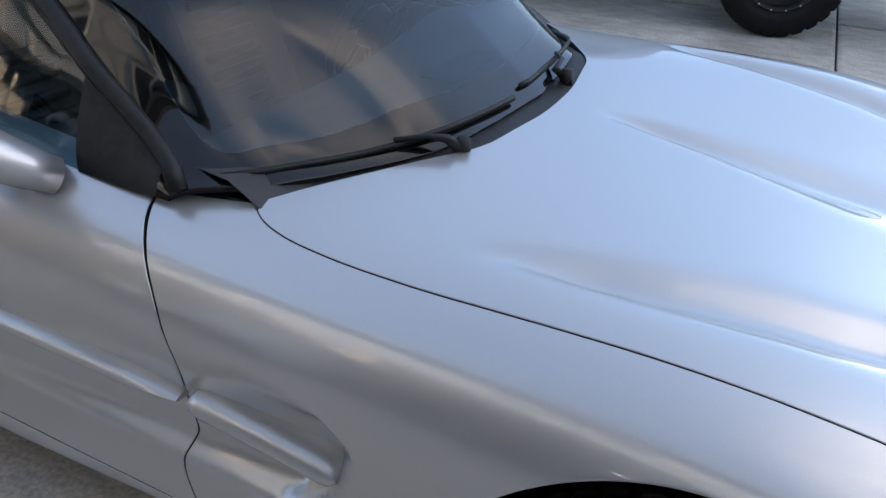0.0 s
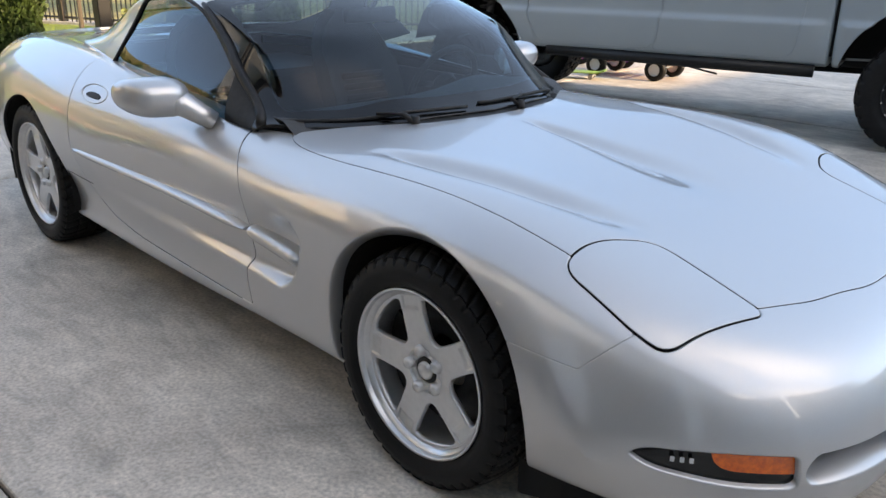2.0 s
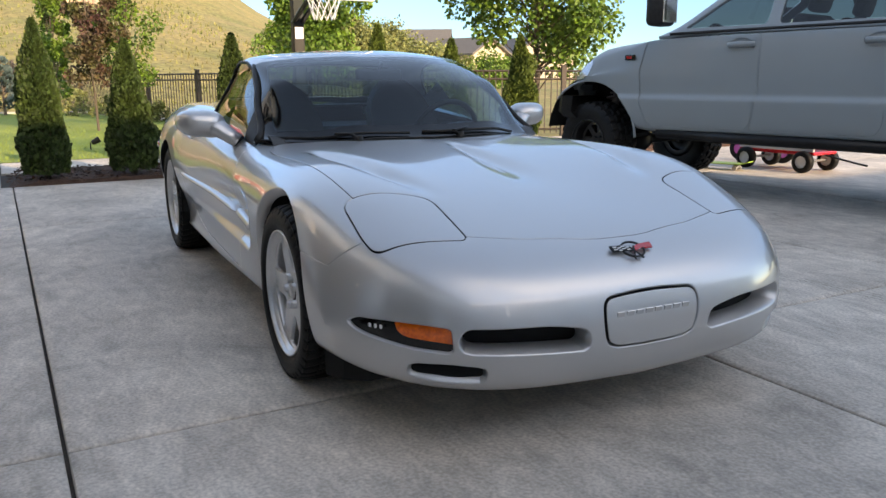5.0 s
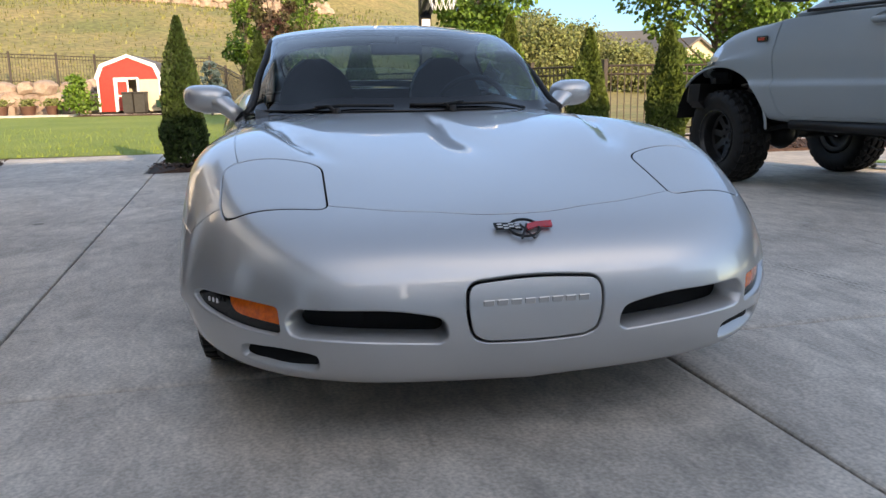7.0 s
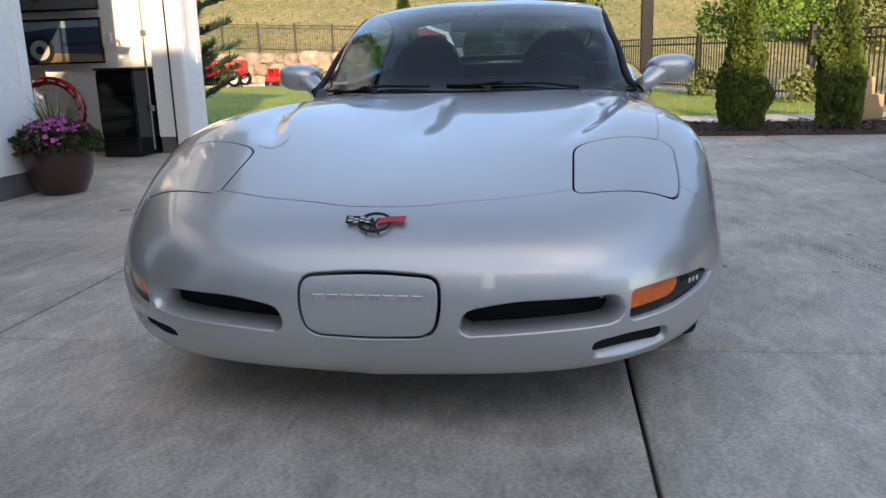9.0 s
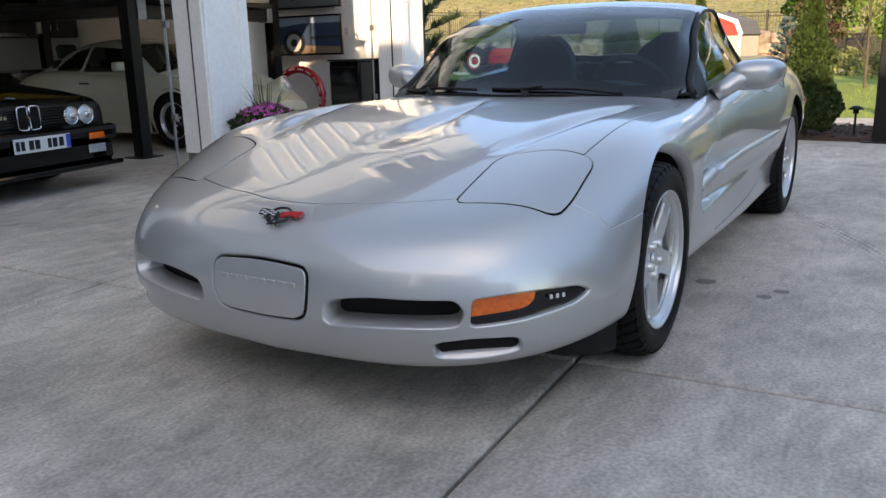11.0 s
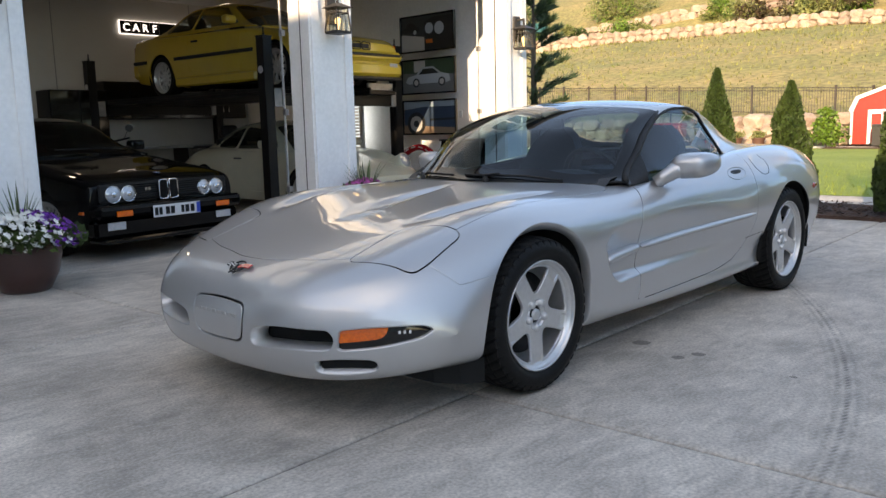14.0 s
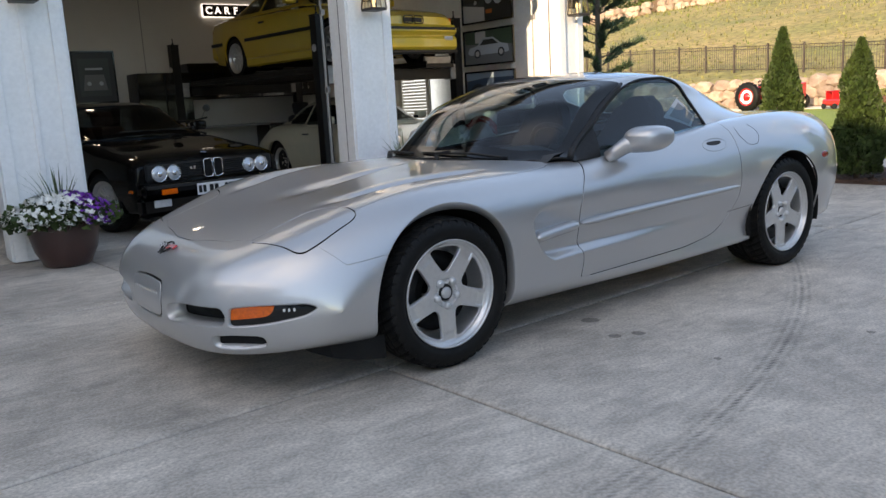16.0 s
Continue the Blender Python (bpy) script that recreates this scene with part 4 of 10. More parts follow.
# ---- wheels ----
def tyre_mesh(name, material, r, rim, width, tread="road", n=288):
    """A tyre about the z axis, its outer side towards +z, with its tread cut in."""
    w = np.linspace(-1, 1, 57)
    h = width / 2
    prof = []
    for s in np.linspace(0, 1, 13):                                      # inner bead to inner shoulder
        prof.append((rim + (r - 0.012 - rim) * s, -h * (0.86 + 0.16 * math.sin(math.pi * min(1, s * 0.95))), 9))
    for q in w:
        prof.append((r - 0.014 * abs(q) ** 4, h * q * 0.93, q))
    for s in np.linspace(1, 0, 13):
        bead = 0.0022 if 0.30 < s < 0.38 else 0.0
        prof.append((rim + (r - 0.012 - rim) * s, h * (0.86 + 0.16 * math.sin(math.pi * min(1, s * 0.95))) + bead, 9))
    a = np.linspace(0, 2 * np.pi, n + 1)
    p = np.zeros((n + 1, len(prof), 3))
    for j, (rr, z, q) in enumerate(prof):
        d = np.zeros(n + 1)
        if q != 9:
            if tread == "road":
                k = (a / (2 * np.pi) * 44 + 1.3 * abs(q)) % 1.0
                d = np.where((k < 0.22) & (abs(q) > 0.16), 0.009, 0.0)
                if 0.14 < abs(q) < 0.21 or 0.5 < abs(q) < 0.56:
                    d = d * 0 + 0.008
            elif tread == "mud":
                off = (0.5 if q > 0 else 0.0) + (0.25 if abs(q) < 0.5 else 0)
                k = (a / (2 * np.pi) * 27 + off + 0.35 * q) % 1.0
                d = np.where(k < 0.30, 0.016, 0.0)
                if abs(q) < 0.07 or 0.44 < abs(q) < 0.54:
                    d = d * 0 + 0.016
        elif tread == "road" and rr > r - 0.034:
            k = (a / (2 * np.pi) * 44 + 1.3) % 1.0
            d = np.where(k < 0.22, 0.007, 0.0)
        elif tread == "mud" and rr > r - 0.05:
            k = (a / (2 * np.pi) * 27 + (0.5 if z > 0 else 0) + 0.3 * np.sign(z)) % 1.0
            d = np.where(k < 0.3, 0.012, 0.0)
        p[:, j, 0], p[:, j, 1], p[:, j, 2] = (rr - d) * np.cos(a), (rr - d) * np.sin(a), z
    sh = Shell.grid(p)
    if np.sum(sh.n[:, 0] * sh.v[:, 0] + sh.n[:, 1] * sh.v[:, 1]) < 0:
        sh = Shell(sh.v, -sh.n, sh.t[:, ::-1])
    return sh.mesh(name, material)


def spoke_face(material, rim, count, hole, dish, hub, lip=0.035, start=0.0, relief=None, fan=361):
    """The cast face of a wheel about z: a dished plate with windows between its spokes."""
    rr = np.concatenate([np.linspace(0.004, rim * 0.9, 46), np.linspace(rim * 0.9, rim * 0.985, 10)[1:]])
    if relief:
        rr = np.concatenate([np.linspace(0.004, rim * 0.9, 92), np.linspace(rim * 0.9, rim * 0.985, 12)[1:]])
    a = np.linspace(0, 2 * np.pi, fan)
    p = np.zeros((fan, len(rr), 3))
    turn_ = (a - start + np.pi / count) % (2 * np.pi / count) - np.pi / count
    for j, q in enumerate(rr):
        p[:, j, 0], p[:, j, 1], p[:, j, 2] = q * np.cos(a), q * np.sin(a), dish(q) + (relief(q, q * np.sin(turn_)) if relief else 0)
    sh = Shell.grid(p)
    if sh.n[:, 2].mean() < 0:
        sh = Shell(sh.v, -sh.n, sh.t[:, ::-1])
    ang = (np.arctan2(sh.v[:, 1], sh.v[:, 0]) - start) % (2 * np.pi / count) - np.pi / count
    rad = np.hypot(sh.v[:, 0], sh.v[:, 1])
    g = seg_dist(rad * np.cos(ang), rad * np.sin(ang), hole)
    return sh.cut(g)[1].mesh("face", material, lip=lip, curl=0.005)


def ring_mesh(name, material, prof, n=96):
    bm = bmesh.new()
    lathe(bm, prof, n)
    for f in bm.faces:
        f.smooth = True
    for e in bm.edges:
        e.smooth = e.calc_face_angle(0.0) < 0.6
    me = bpy.data.meshes.new(name)
    bm.to_mesh(me)
    bm.free()
    me.materials.append(material)
    return me


def make_wheel(kind):
    """The shared meshes of one kind of wheel."""
    r, rim, width, count = kind["r"], kind["rim"], kind["width"], kind["count"]
    h = width / 2
    out = {"tyre": tyre_mesh("tyre", RUBBER, r, rim + 0.004, width, kind.get("tread", "road"), kind.get("n", 288))}
    out["rim"] = ring_mesh("rim", kind["metal"], [(rim - 0.06, -h * 0.8), (rim - 0.012, -h * 0.9), (rim - 0.018, h * 0.2), (rim - 0.014, h * 0.66), (rim - 0.008, h * 0.80),
                                                  (rim + 0.006, h * 0.86), (rim + 0.011, h * 0.90), (rim + 0.011, h * 0.945), (rim + 0.006, h * 0.955), (rim + 0.003, h * 0.92), (rim - 0.002, h * 0.74), (rim - 0.006, h * 0.66)])
    out["face"] = spoke_face(kind["face"], rim, count, kind["hole"], kind["dish"], 0.05, kind.get("lip", 0.035), 0.0, kind.get("relief"), kind.get("fan", 361))
    out["disc"] = ring_mesh("brake_disc", DISC, [(0.075, -0.02), (0.08, 0.01), (rim * 0.78, 0.01), (rim * 0.78, -0.015)], 64)
    bm = bmesh.new()
    lathe(bm, [(0.0005, 0.006), (0.018, 0.005), (0.024, 0.001), (0.026, -0.012)], 24)
    out["ring"] = ring_mesh("cap_ring", BLACK, [(0.020, 0.002), (0.0355, 0.0), (0.038, -0.012)], 32)
    out["cap"] = part("tmp", bm, kind["metal"], smooth=True).data
    bm = bmesh.new()
    g = kind.get("boss", 1.0)
    lathe(bm, [(0.0005, 0.022), (0.008 * g, 0.021), (0.0115 * g, 0.016), (0.0135 * g, -0.01)], 18)
    out["nut"] = part("tmp", bm, kind["metal"], smooth=True).data
    bm = bmesh.new()
    arc = [radians(-38 + 9.5 * k) for k in range(9)]
    for z0, z1 in ((-0.02, 0.035),):
        ring = [[bm.verts.new((q * math.cos(a), q * math.sin(a), z)) for a in arc] for q, z in ((rim * 0.58, z0), (rim * 0.86, z0), (rim * 0.86, z1), (rim * 0.58, z1))]
        for i in range(4):
            for k in range(8):
                bm.faces.new((ring[i][k], ring[i][k + 1], ring[(i + 1) % 4][k + 1], ring[(i + 1) % 4][k]))
        bm.faces.new([r[0] for r in ring])
        bm.faces.new([r[-1] for r in ring][::-1])
    out["caliper"] = part("tmp", bm, BLACK).data
    for o in [o for o in scene.objects if o.name.startswith("tmp")]:
        bpy.data.objects.remove(o)
    return out


def put_wheel(kit, kind, parent, m, turn=0.0, caliper=None):
    """A wheel under a car: m takes the hub's middle with z outwards; turn: degrees of roll."""
    w = part("wheel", kit["rim"], None, parent)
    w.matrix_local = m @ pose(0, 0, 0, 0, 0, turn)
    z = kind["dish"](0.01)
    part("tyre", kit["tyre"], None, w)
    part("wheel_face", kit["face"], None, w)
    d = part("brake_disc", kit["disc"], None, w)
    d.location = (0, 0, z - 0.075)
    if caliper is not None:
        c = part("caliper", kit["caliper"], None, w, "black brake caliper")
        c.matrix_local = pose(0, 0, z - 0.08, 0, 0, caliper - turn)
    c = part("centre_cap", kit["cap"], None, w)
    c.location = (0, 0, z + 0.008)
    if kind.get("relief"):
        o = part("cap_ring", kit["ring"], None, w, "black ring round the centre cap")
        o.location = (0, 0, z)
    for k in range(kind.get("nuts", 5)):
        a = 2 * math.pi * (k + kind.get("lead", 0.5)) / kind.get("nuts", 5)
        q = kind.get("bolt", 0.06)
        o = part("lug_nut", kit["nut"], None, w)
        o.location = (q * math.cos(a), q * math.sin(a), kind["dish"](q) - 0.004)
    return w

# ---- the silver coupe ----
def sm(a, b, x):
    """Smooth step from a to b."""
    t = np.clip((x - a) / (b - a), 0, 1)
    return t * t * (3 - 2 * t)


BOW = 0.66                       # how far the corners of the nose are swept back


def c5_bow(x):
    r = np.clip((-2.6 - x) / 0.98, 0, 1)
    return -BOW * sm(-0.15, 0.985, x) + 0.20 * r * r


XS = [0.985, 0.95, 0.85, 0.65, 0.35, 0.0, -0.4, -0.8, -1.3, -1.9, -2.3, -2.65, -3.0, -3.3, -3.52, -3.58]
C5 = [
    (XS, [0] * 16, [0.36, 0.484, 0.568, 0.639, 0.707, 0.767, 0.814, 0.84, 0.852, 0.87, 0.89, 0.91, 0.925, 0.925, 0.88, 0.6]),
    (XS, [0.24, 0.257, 0.272, 0.286, 0.293, 0.295, 0.302, 0.312, 0.325, 0.33, 0.33, 0.33, 0.33, 0.32, 0.28, 0.2], [0.36, 0.484, 0.568, 0.638, 0.714, 0.775, 0.815, 0.837, 0.854, 0.87, 0.89, 0.91, 0.925, 0.925, 0.88, 0.6]),
    (XS, [0.462, 0.489, 0.514, 0.537, 0.549, 0.553, 0.56, 0.576, 0.595, 0.6, 0.58, 0.57, 0.55, 0.52, 0.47, 0.4], [0.36, 0.485, 0.57, 0.645, 0.73, 0.79, 0.81, 0.82, 0.85, 0.88, 0.905, 0.925, 0.935, 0.925, 0.87, 0.6]),
    (XS, [0.653, 0.68, 0.706, 0.73, 0.744, 0.747, 0.749, 0.76, 0.779, 0.77, 0.75, 0.74, 0.72, 0.68, 0.62, 0.55], [0.36, 0.48, 0.573, 0.655, 0.737, 0.782, 0.786, 0.782, 0.809, 0.88, 0.92, 0.935, 0.93, 0.905, 0.84, 0.6]),
    (XS, [0.798, 0.817, 0.836, 0.856, 0.867, 0.867, 0.858, 0.855, 0.865, 0.88, 0.89, 0.885, 0.87, 0.84, 0.75, 0.66], [0.36, 0.464, 0.553, 0.634, 0.7, 0.729, 0.725, 0.71, 0.712, 0.75, 0.79, 0.81, 0.81, 0.78, 0.74, 0.58]),
    (XS, [0.886, 0.896, 0.906, 0.918, 0.926, 0.92, 0.899, 0.883, 0.881, 0.91, 0.925, 0.932, 0.925, 0.895, 0.8, 0.7], [0.36, 0.432, 0.496, 0.559, 0.607, 0.627, 0.62, 0.598, 0.567, 0.55, 0.58, 0.6, 0.6, 0.58, 0.55, 0.5]),
    (XS, [0.911, 0.916, 0.922, 0.931, 0.938, 0.927, 0.896, 0.873, 0.869, 0.865, 0.885, 0.905, 0.9, 0.87, 0.78, 0.68], [0.36, 0.378, 0.4, 0.434, 0.466, 0.482, 0.478, 0.453, 0.408, 0.38, 0.4, 0.42, 0.42, 0.41, 0.4, 0.42]),
    (XS, [0.869, 0.879, 0.893, 0.906, 0.914, 0.91, 0.882, 0.864, 0.861, 0.855, 0.862, 0.87, 0.865, 0.83, 0.74, 0.62], [0.36, 0.294, 0.274, 0.279, 0.296, 0.308, 0.307, 0.29, 0.261, 0.25, 0.26, 0.27, 0.28, 0.28, 0.3, 0.38]),
    (XS, [0.66, 0.68, 0.7, 0.72, 0.73, 0.74, 0.74, 0.74, 0.74, 0.74, 0.74, 0.74, 0.73, 0.7, 0.62, 0.5], [0.36, 0.228, 0.2, 0.185, 0.174, 0.167, 0.163, 0.16, 0.16, 0.17, 0.18, 0.19, 0.21, 0.23, 0.27, 0.37]),
    (XS, [0] * 16, [0.36, 0.195, 0.163, 0.155, 0.155, 0.155, 0.155, 0.155, 0.155, 0.155, 0.16, 0.17, 0.2, 0.22, 0.26, 0.37]),
]
p5 = loft(C5, 0.985, -3.58, 600, 441, c5_bow, 4.4)
X5, Y5, Z5 = p5[..., 0], np.abs(p5[..., 1]), p5[..., 2]
# flutes in the bonnet: one on each side and a shallow one in the middle
top = sm(0.55, 0.62, Z5) * (Y5 < 0.74)
flute = np.exp(-((Y5 - np.interp(X5, [-0.45, -0.36, -0.14, 0.09, 0.30, 0.42], [0.655, 0.635, 0.605, 0.56, 0.50, 0.455])) / (0.022 + 0.026 * sm(-0.45, 0.0, X5))) ** 2) * sm(-0.46, -0.22, X5) * (1 - sm(0.10, 0.44, X5))
mid = np.exp(-(Y5 / (0.020 + 0.060 * sm(-0.45, 0.3, X5))) ** 2) * sm(-0.46, -0.26, X5) * (1 - sm(0.0, 0.42, X5))
p5[..., 2] -= top * (0.026 * flute + 0.019 * mid)
# the scooped air outlet behind the front wheel, which runs out along the door
plain = p5.reshape(-1, 3).copy()
behind = natural([0.355, 0.385, 0.42, 0.48, 0.53, 0.57, 0.60], [-0.66, -0.606, -0.566, -0.522, -0.500, -0.500, -0.530])(Z5) - X5
edge_up = np.interp(-X5, [0.48, 0.70, 1.3, 2.0], [0.606, 0.655, 0.68, 0.68])
soft_up = np.interp(-X5, [0.48, 0.60, 0.80], [0.040, 0.10, 0.17])
edge_low = np.interp(-X5, [0.6, 1.2, 1.85], [0.366, 0.384, 0.408])
hollow = np.interp(-X5, [0.47, 0.60, 0.85, 1.2, 1.85, 1.95], [0.052, 0.050, 0.030, 0.019, 0.004, 0.0])
deep = sm(0.0, 0.032, behind) * (1 - sm(edge_up - soft_up, edge_up, Z5)) * sm(edge_low - 0.012, edge_low + 0.036, Z5)
p5[..., 1] -= np.sign(p5[..., 1]) * hollow * deep * (Y5 > 0.7)
skin = Shell.grid(p5)
if np.mean(skin.n[:, 2] * (skin.v[:, 2] - 0.5)) < 0:
    skin = Shell(skin.v, -skin.n, skin.t[:, ::-1])
# the glasshouse
XC = [-0.42, -0.6, -0.9, -1.25, -1.6, -2.0, -2.4, -2.9]
CAB = [
    (XC, [0] * 8, [0.845, 0.93, 1.075, 1.205, 1.25, 1.215, 1.10, 0.93]),
    (XC, [0.25, 0.27, 0.28, 0.28, 0.28, 0.27, 0.24, 0.2], [0.84, 0.922, 1.064, 1.195, 1.243, 1.208, 1.095, 0.927]),
    (XC, [0.5, 0.55, 0.555, 0.56, 0.57, 0.545, 0.48, 0.38], [0.815, 0.885, 1.014, 1.138, 1.206, 1.18, 1.07, 0.917]),
    (XC, [0.6, 0.68, 0.66, 0.64, 0.63, 0.61, 0.56, 0.46], [0.79, 0.842, 0.946, 1.058, 1.115, 1.09, 1.01, 0.905]),
    (XC, [0.65, 0.755, 0.76, 0.745, 0.74, 0.72, 0.66, 0.53], [0.78, 0.80, 0.825, 0.855, 0.87, 0.885, 0.895, 0.89]),
    (XC, [0.6, 0.7, 0.7, 0.7, 0.7, 0.7, 0.62, 0.5], [0.7] * 8),
]
CX, CZ = pchip([0, 0.33, 0.53, 0.70, 0.80], [-0.512, -0.548, -0.675, -0.80, -0.96]), pchip([0, 0.33, 0.53, 0.70, 0.80], [0.822, 0.826, 0.80, 0.800, 0.80])
pc5 = loft(CAB, -0.42, -2.9, 260, 201)
# the foot of the windscreen is drawn down onto the cowl
ya = np.linspace(0, 0.80, 33)
up_ = pc5[..., 2] > 0.765
low = []
for q in ya:
    d2 = np.where(up_, (pc5[..., 0] - float(CX(q)) + 0.045) ** 2 + (pc5[..., 1] - q) ** 2, 9)
    near = np.argsort(d2.ravel())[:4]
    low.append(pc5[..., 2].ravel()[near].mean() - float(CZ(q)) - 0.010)
low = np.convolve(np.pad(low, 3, mode="edge"), np.ones(7) / 7, "valid")
ay = np.minimum(np.abs(pc5[..., 1]), 0.80)
back_ = CX(ay) - 0.045 - pc5[..., 0]
pc5[..., 2] -= np.interp(ay, ya, low) * (1 - sm(0.0, 0.36, back_)) * sm(0.72, 0.79, pc5[..., 2])
cabin = Shell.grid(pc5)
if np.mean(cabin.n[:, 2]) < 0:
    cabin = Shell(cabin.v, -cabin.n, cabin.t[:, ::-1])
# -- end of skin
car = thing("sports_car", "silver metallic low coupe sports car parked on concrete", "car")


def side(sh, s):
    """The half of a shell on one side, s = 1 or -1."""
    c = sh.v[sh.t].mean(1)[:, 1] * s > 0
    return Shell(sh.v, sh.n, sh.t[c]).trim()


def panel(name, sh, material=None, lip=0.014, curl=0.002, label="", parent=None):
    return part(name, sh.mesh(name, material or PAINT, lip, curl, GAP if lip and lip < 0.04 else None), None, parent or car, label)


def take(sh, f, gap=0.0044):
    """f(x, |y|, z) < 0 is the piece: (piece, rest), a joint apart."""
    v = lambda q: f(q.v[:, 0], np.abs(q.v[:, 1]), q.v[:, 2])
    return sh.cut(v(sh) + gap)[0], sh.cut(v(sh) - gap)[1]


HOOD = [(0.794, 0), (0.791, 0.106), (0.766, 0.205), (0.745, 0.335), (0.690, 0.500), (0.66, 0.56), (0.50, 0.58), (0.42, 0.64), (0.40, 0.735),
        (0.25, 0.750), (0.10, 0.755), (-0.15, 0.754), (-0.30, 0.756), (-0.45, 0.758), (-0.60, 0.752), (-0.70, 0.740), (-0.76, 0.722), (-0.80, 0.692), (-0.68, 0.524), (-0.555, 0.33), (-0.52, 0.1), (-0.518, 0)]
LID = rounded([(0.714, 0.498, 0.035), (0.634, 0.774, 0.06), (0.55, 0.787, 0.03), (0.358, 0.784, 0.05), (0.343, 0.64, 0.15), (0.412, 0.493, 0.06)], 0.03)
mirror2 = lambda pts: list(pts) + [(x, -y) for x, y in pts[::-1] if y > 0]
arch = lambda x, z: np.minimum(np.hypot(x - 0.008, z - 0.333) - (0.380 + 0.012 * sm(0.10, -0.25, x)), np.hypot(x + 2.654, z - 0.345) - 0.372)
_, body = take(skin, lambda x, y, z: np.maximum(arch(x, z), 0.55 - y), 0.0)
FOOT = rounded([(-0.84, 0.70), (-0.84, -0.70), (-2.1, -0.66), (-2.75, -0.44), (-2.75, 0.44), (-2.1, 0.66)], 0.05)
_, body = take(body, lambda x, y, z: np.maximum(seg_dist(x, y, FOOT), 0.7 - z), 0.0)
lids, body = take(body, lambda x, y, z: np.maximum(seg_dist(x, y, LID), 0.45 - z), 0.0042)
hood, body = take(body, lambda x, y, z: np.maximum(seg_dist(x, y, rounded(mirror2(HOOD), 0.05)), 0.4 - z), 0.0029)
_, body = take(body, lambda x, y, z: np.maximum(np.maximum(seg_dist(x, y, mirror2([(-0.50, 0), (-0.54, 0.33), (-0.67, 0.530), (-0.79, 0.690), (-0.962, 0.732), (-0.962, 0)])), 0.7 - z), -9), 0.0)
DOOR = rounded([(-0.990, 0.86, 0.01), (-0.966, 0.80, 0.05), (-0.912, 0.75, 0.05), (-0.862, 0.69, 0.06), (-0.832, 0.61, 0.06), (-0.846, 0.50, 0.02), (-0.836, 0.42, 0.02), (-0.868, 0.33, 0.05), (-0.828, 0.243, 0.01), (-1.70, 0.262, 0.1), (-1.98, 0.30, 0.16), (-2.12, 0.45, 0.2), (-2.125, 0.66, 0.2),
                (-2.15, 0.99, 0.01), (-0.99, 0.99, 0.01)], 0.04)
doors, body = take(body, lambda x, y, z: np.maximum(seg_dist(x, z, DOOR), 0.68 - y), 0.0034)
BUMPER = [(1.2, -0.1), (1.2, 0.8), (0.562, 0.8), (0.560, 0.607), (0.488, 0.531), (0.365, 0.545), (0.25, 0.555), (0.25, -0.1)]
bumper, body = take(body, lambda x, y, z: seg_dist(x, z, BUMPER), 0.0030)
# openings in the front: intake slots, marker lamps, lower ducts, the plate cover
SLOT = rounded([(0.222, 0.296, 0.03), (0.228, 0.372, 0.05), (0.36, 0.401, 0.2), (0.612, 0.405, 0.02), (0.640, 0.365, 0.03), (0.618, 0.322, 0.02), (0.45, 0.313, 0.2)], 0.03)
LAMP = rounded([(0.640, 0.322, 0.015), (0.646, 0.404, 0.015), (0.74, 0.414, 0.1), (0.852, 0.410, 0.03), (0.874, 0.388, 0.02), (0.85, 0.358, 0.04), (0.76, 0.332, 0.1)], 0.03)
DUCT = rounded([(0.545, 0.225), (0.548, 0.284), (0.650, 0.297), (0.748, 0.293), (0.746, 0.241), (0.650, 0.225)], 0.025)
COVER = rounded([(0.178, 0.452, 0.05), (0.183, 0.38, 0.3), (0.165, 0.298, 0.05), (0.0, 0.290, 0.3), (-0.165, 0.298, 0.05), (-0.183, 0.38, 0.3), (-0.178, 0.452, 0.05), (0, 0.464, 0.3)], 0.04, 8)
front = lambda poly: (lambda x, y, z: np.maximum(seg_dist(y, z, poly), 0.55 - x))
lamps, bumper = take(bumper, front(LAMP), 0.0015)
_, bumper = take(bumper, front(SLOT), 0.0)
_, bumper = take(bumper, front(DUCT), 0.0)
cover = bumper.cut(np.maximum(seg_dist(bumper.v[:, 1], bumper.v[:, 2], COVER), 0.5 - bumper.v[:, 0]) + 0.0085)[0]
bumper = bumper.cut(np.maximum(seg_dist(bumper.v[:, 1], bumper.v[:, 2], COVER), 0.5 - bumper.v[:, 0]) - 0.0065)[1]
fender, body = take(body, lambda x, y, z: np.maximum(-0.90 - x, 0.3 - y), 0.0)
panel("hood", hood)
part("front_bumper", bumper.mesh("front_bumper", PAINT, 0.085, 0.007, skip=lambda v: np.abs(v[:, 2] - 0.36) < 0.00002), None, car)
panel("rear_body", body)
panel("plate_cover", cover.moved(0.002), lip=0.02, curl=0.004, label="raised front plate cover with embossed marks")
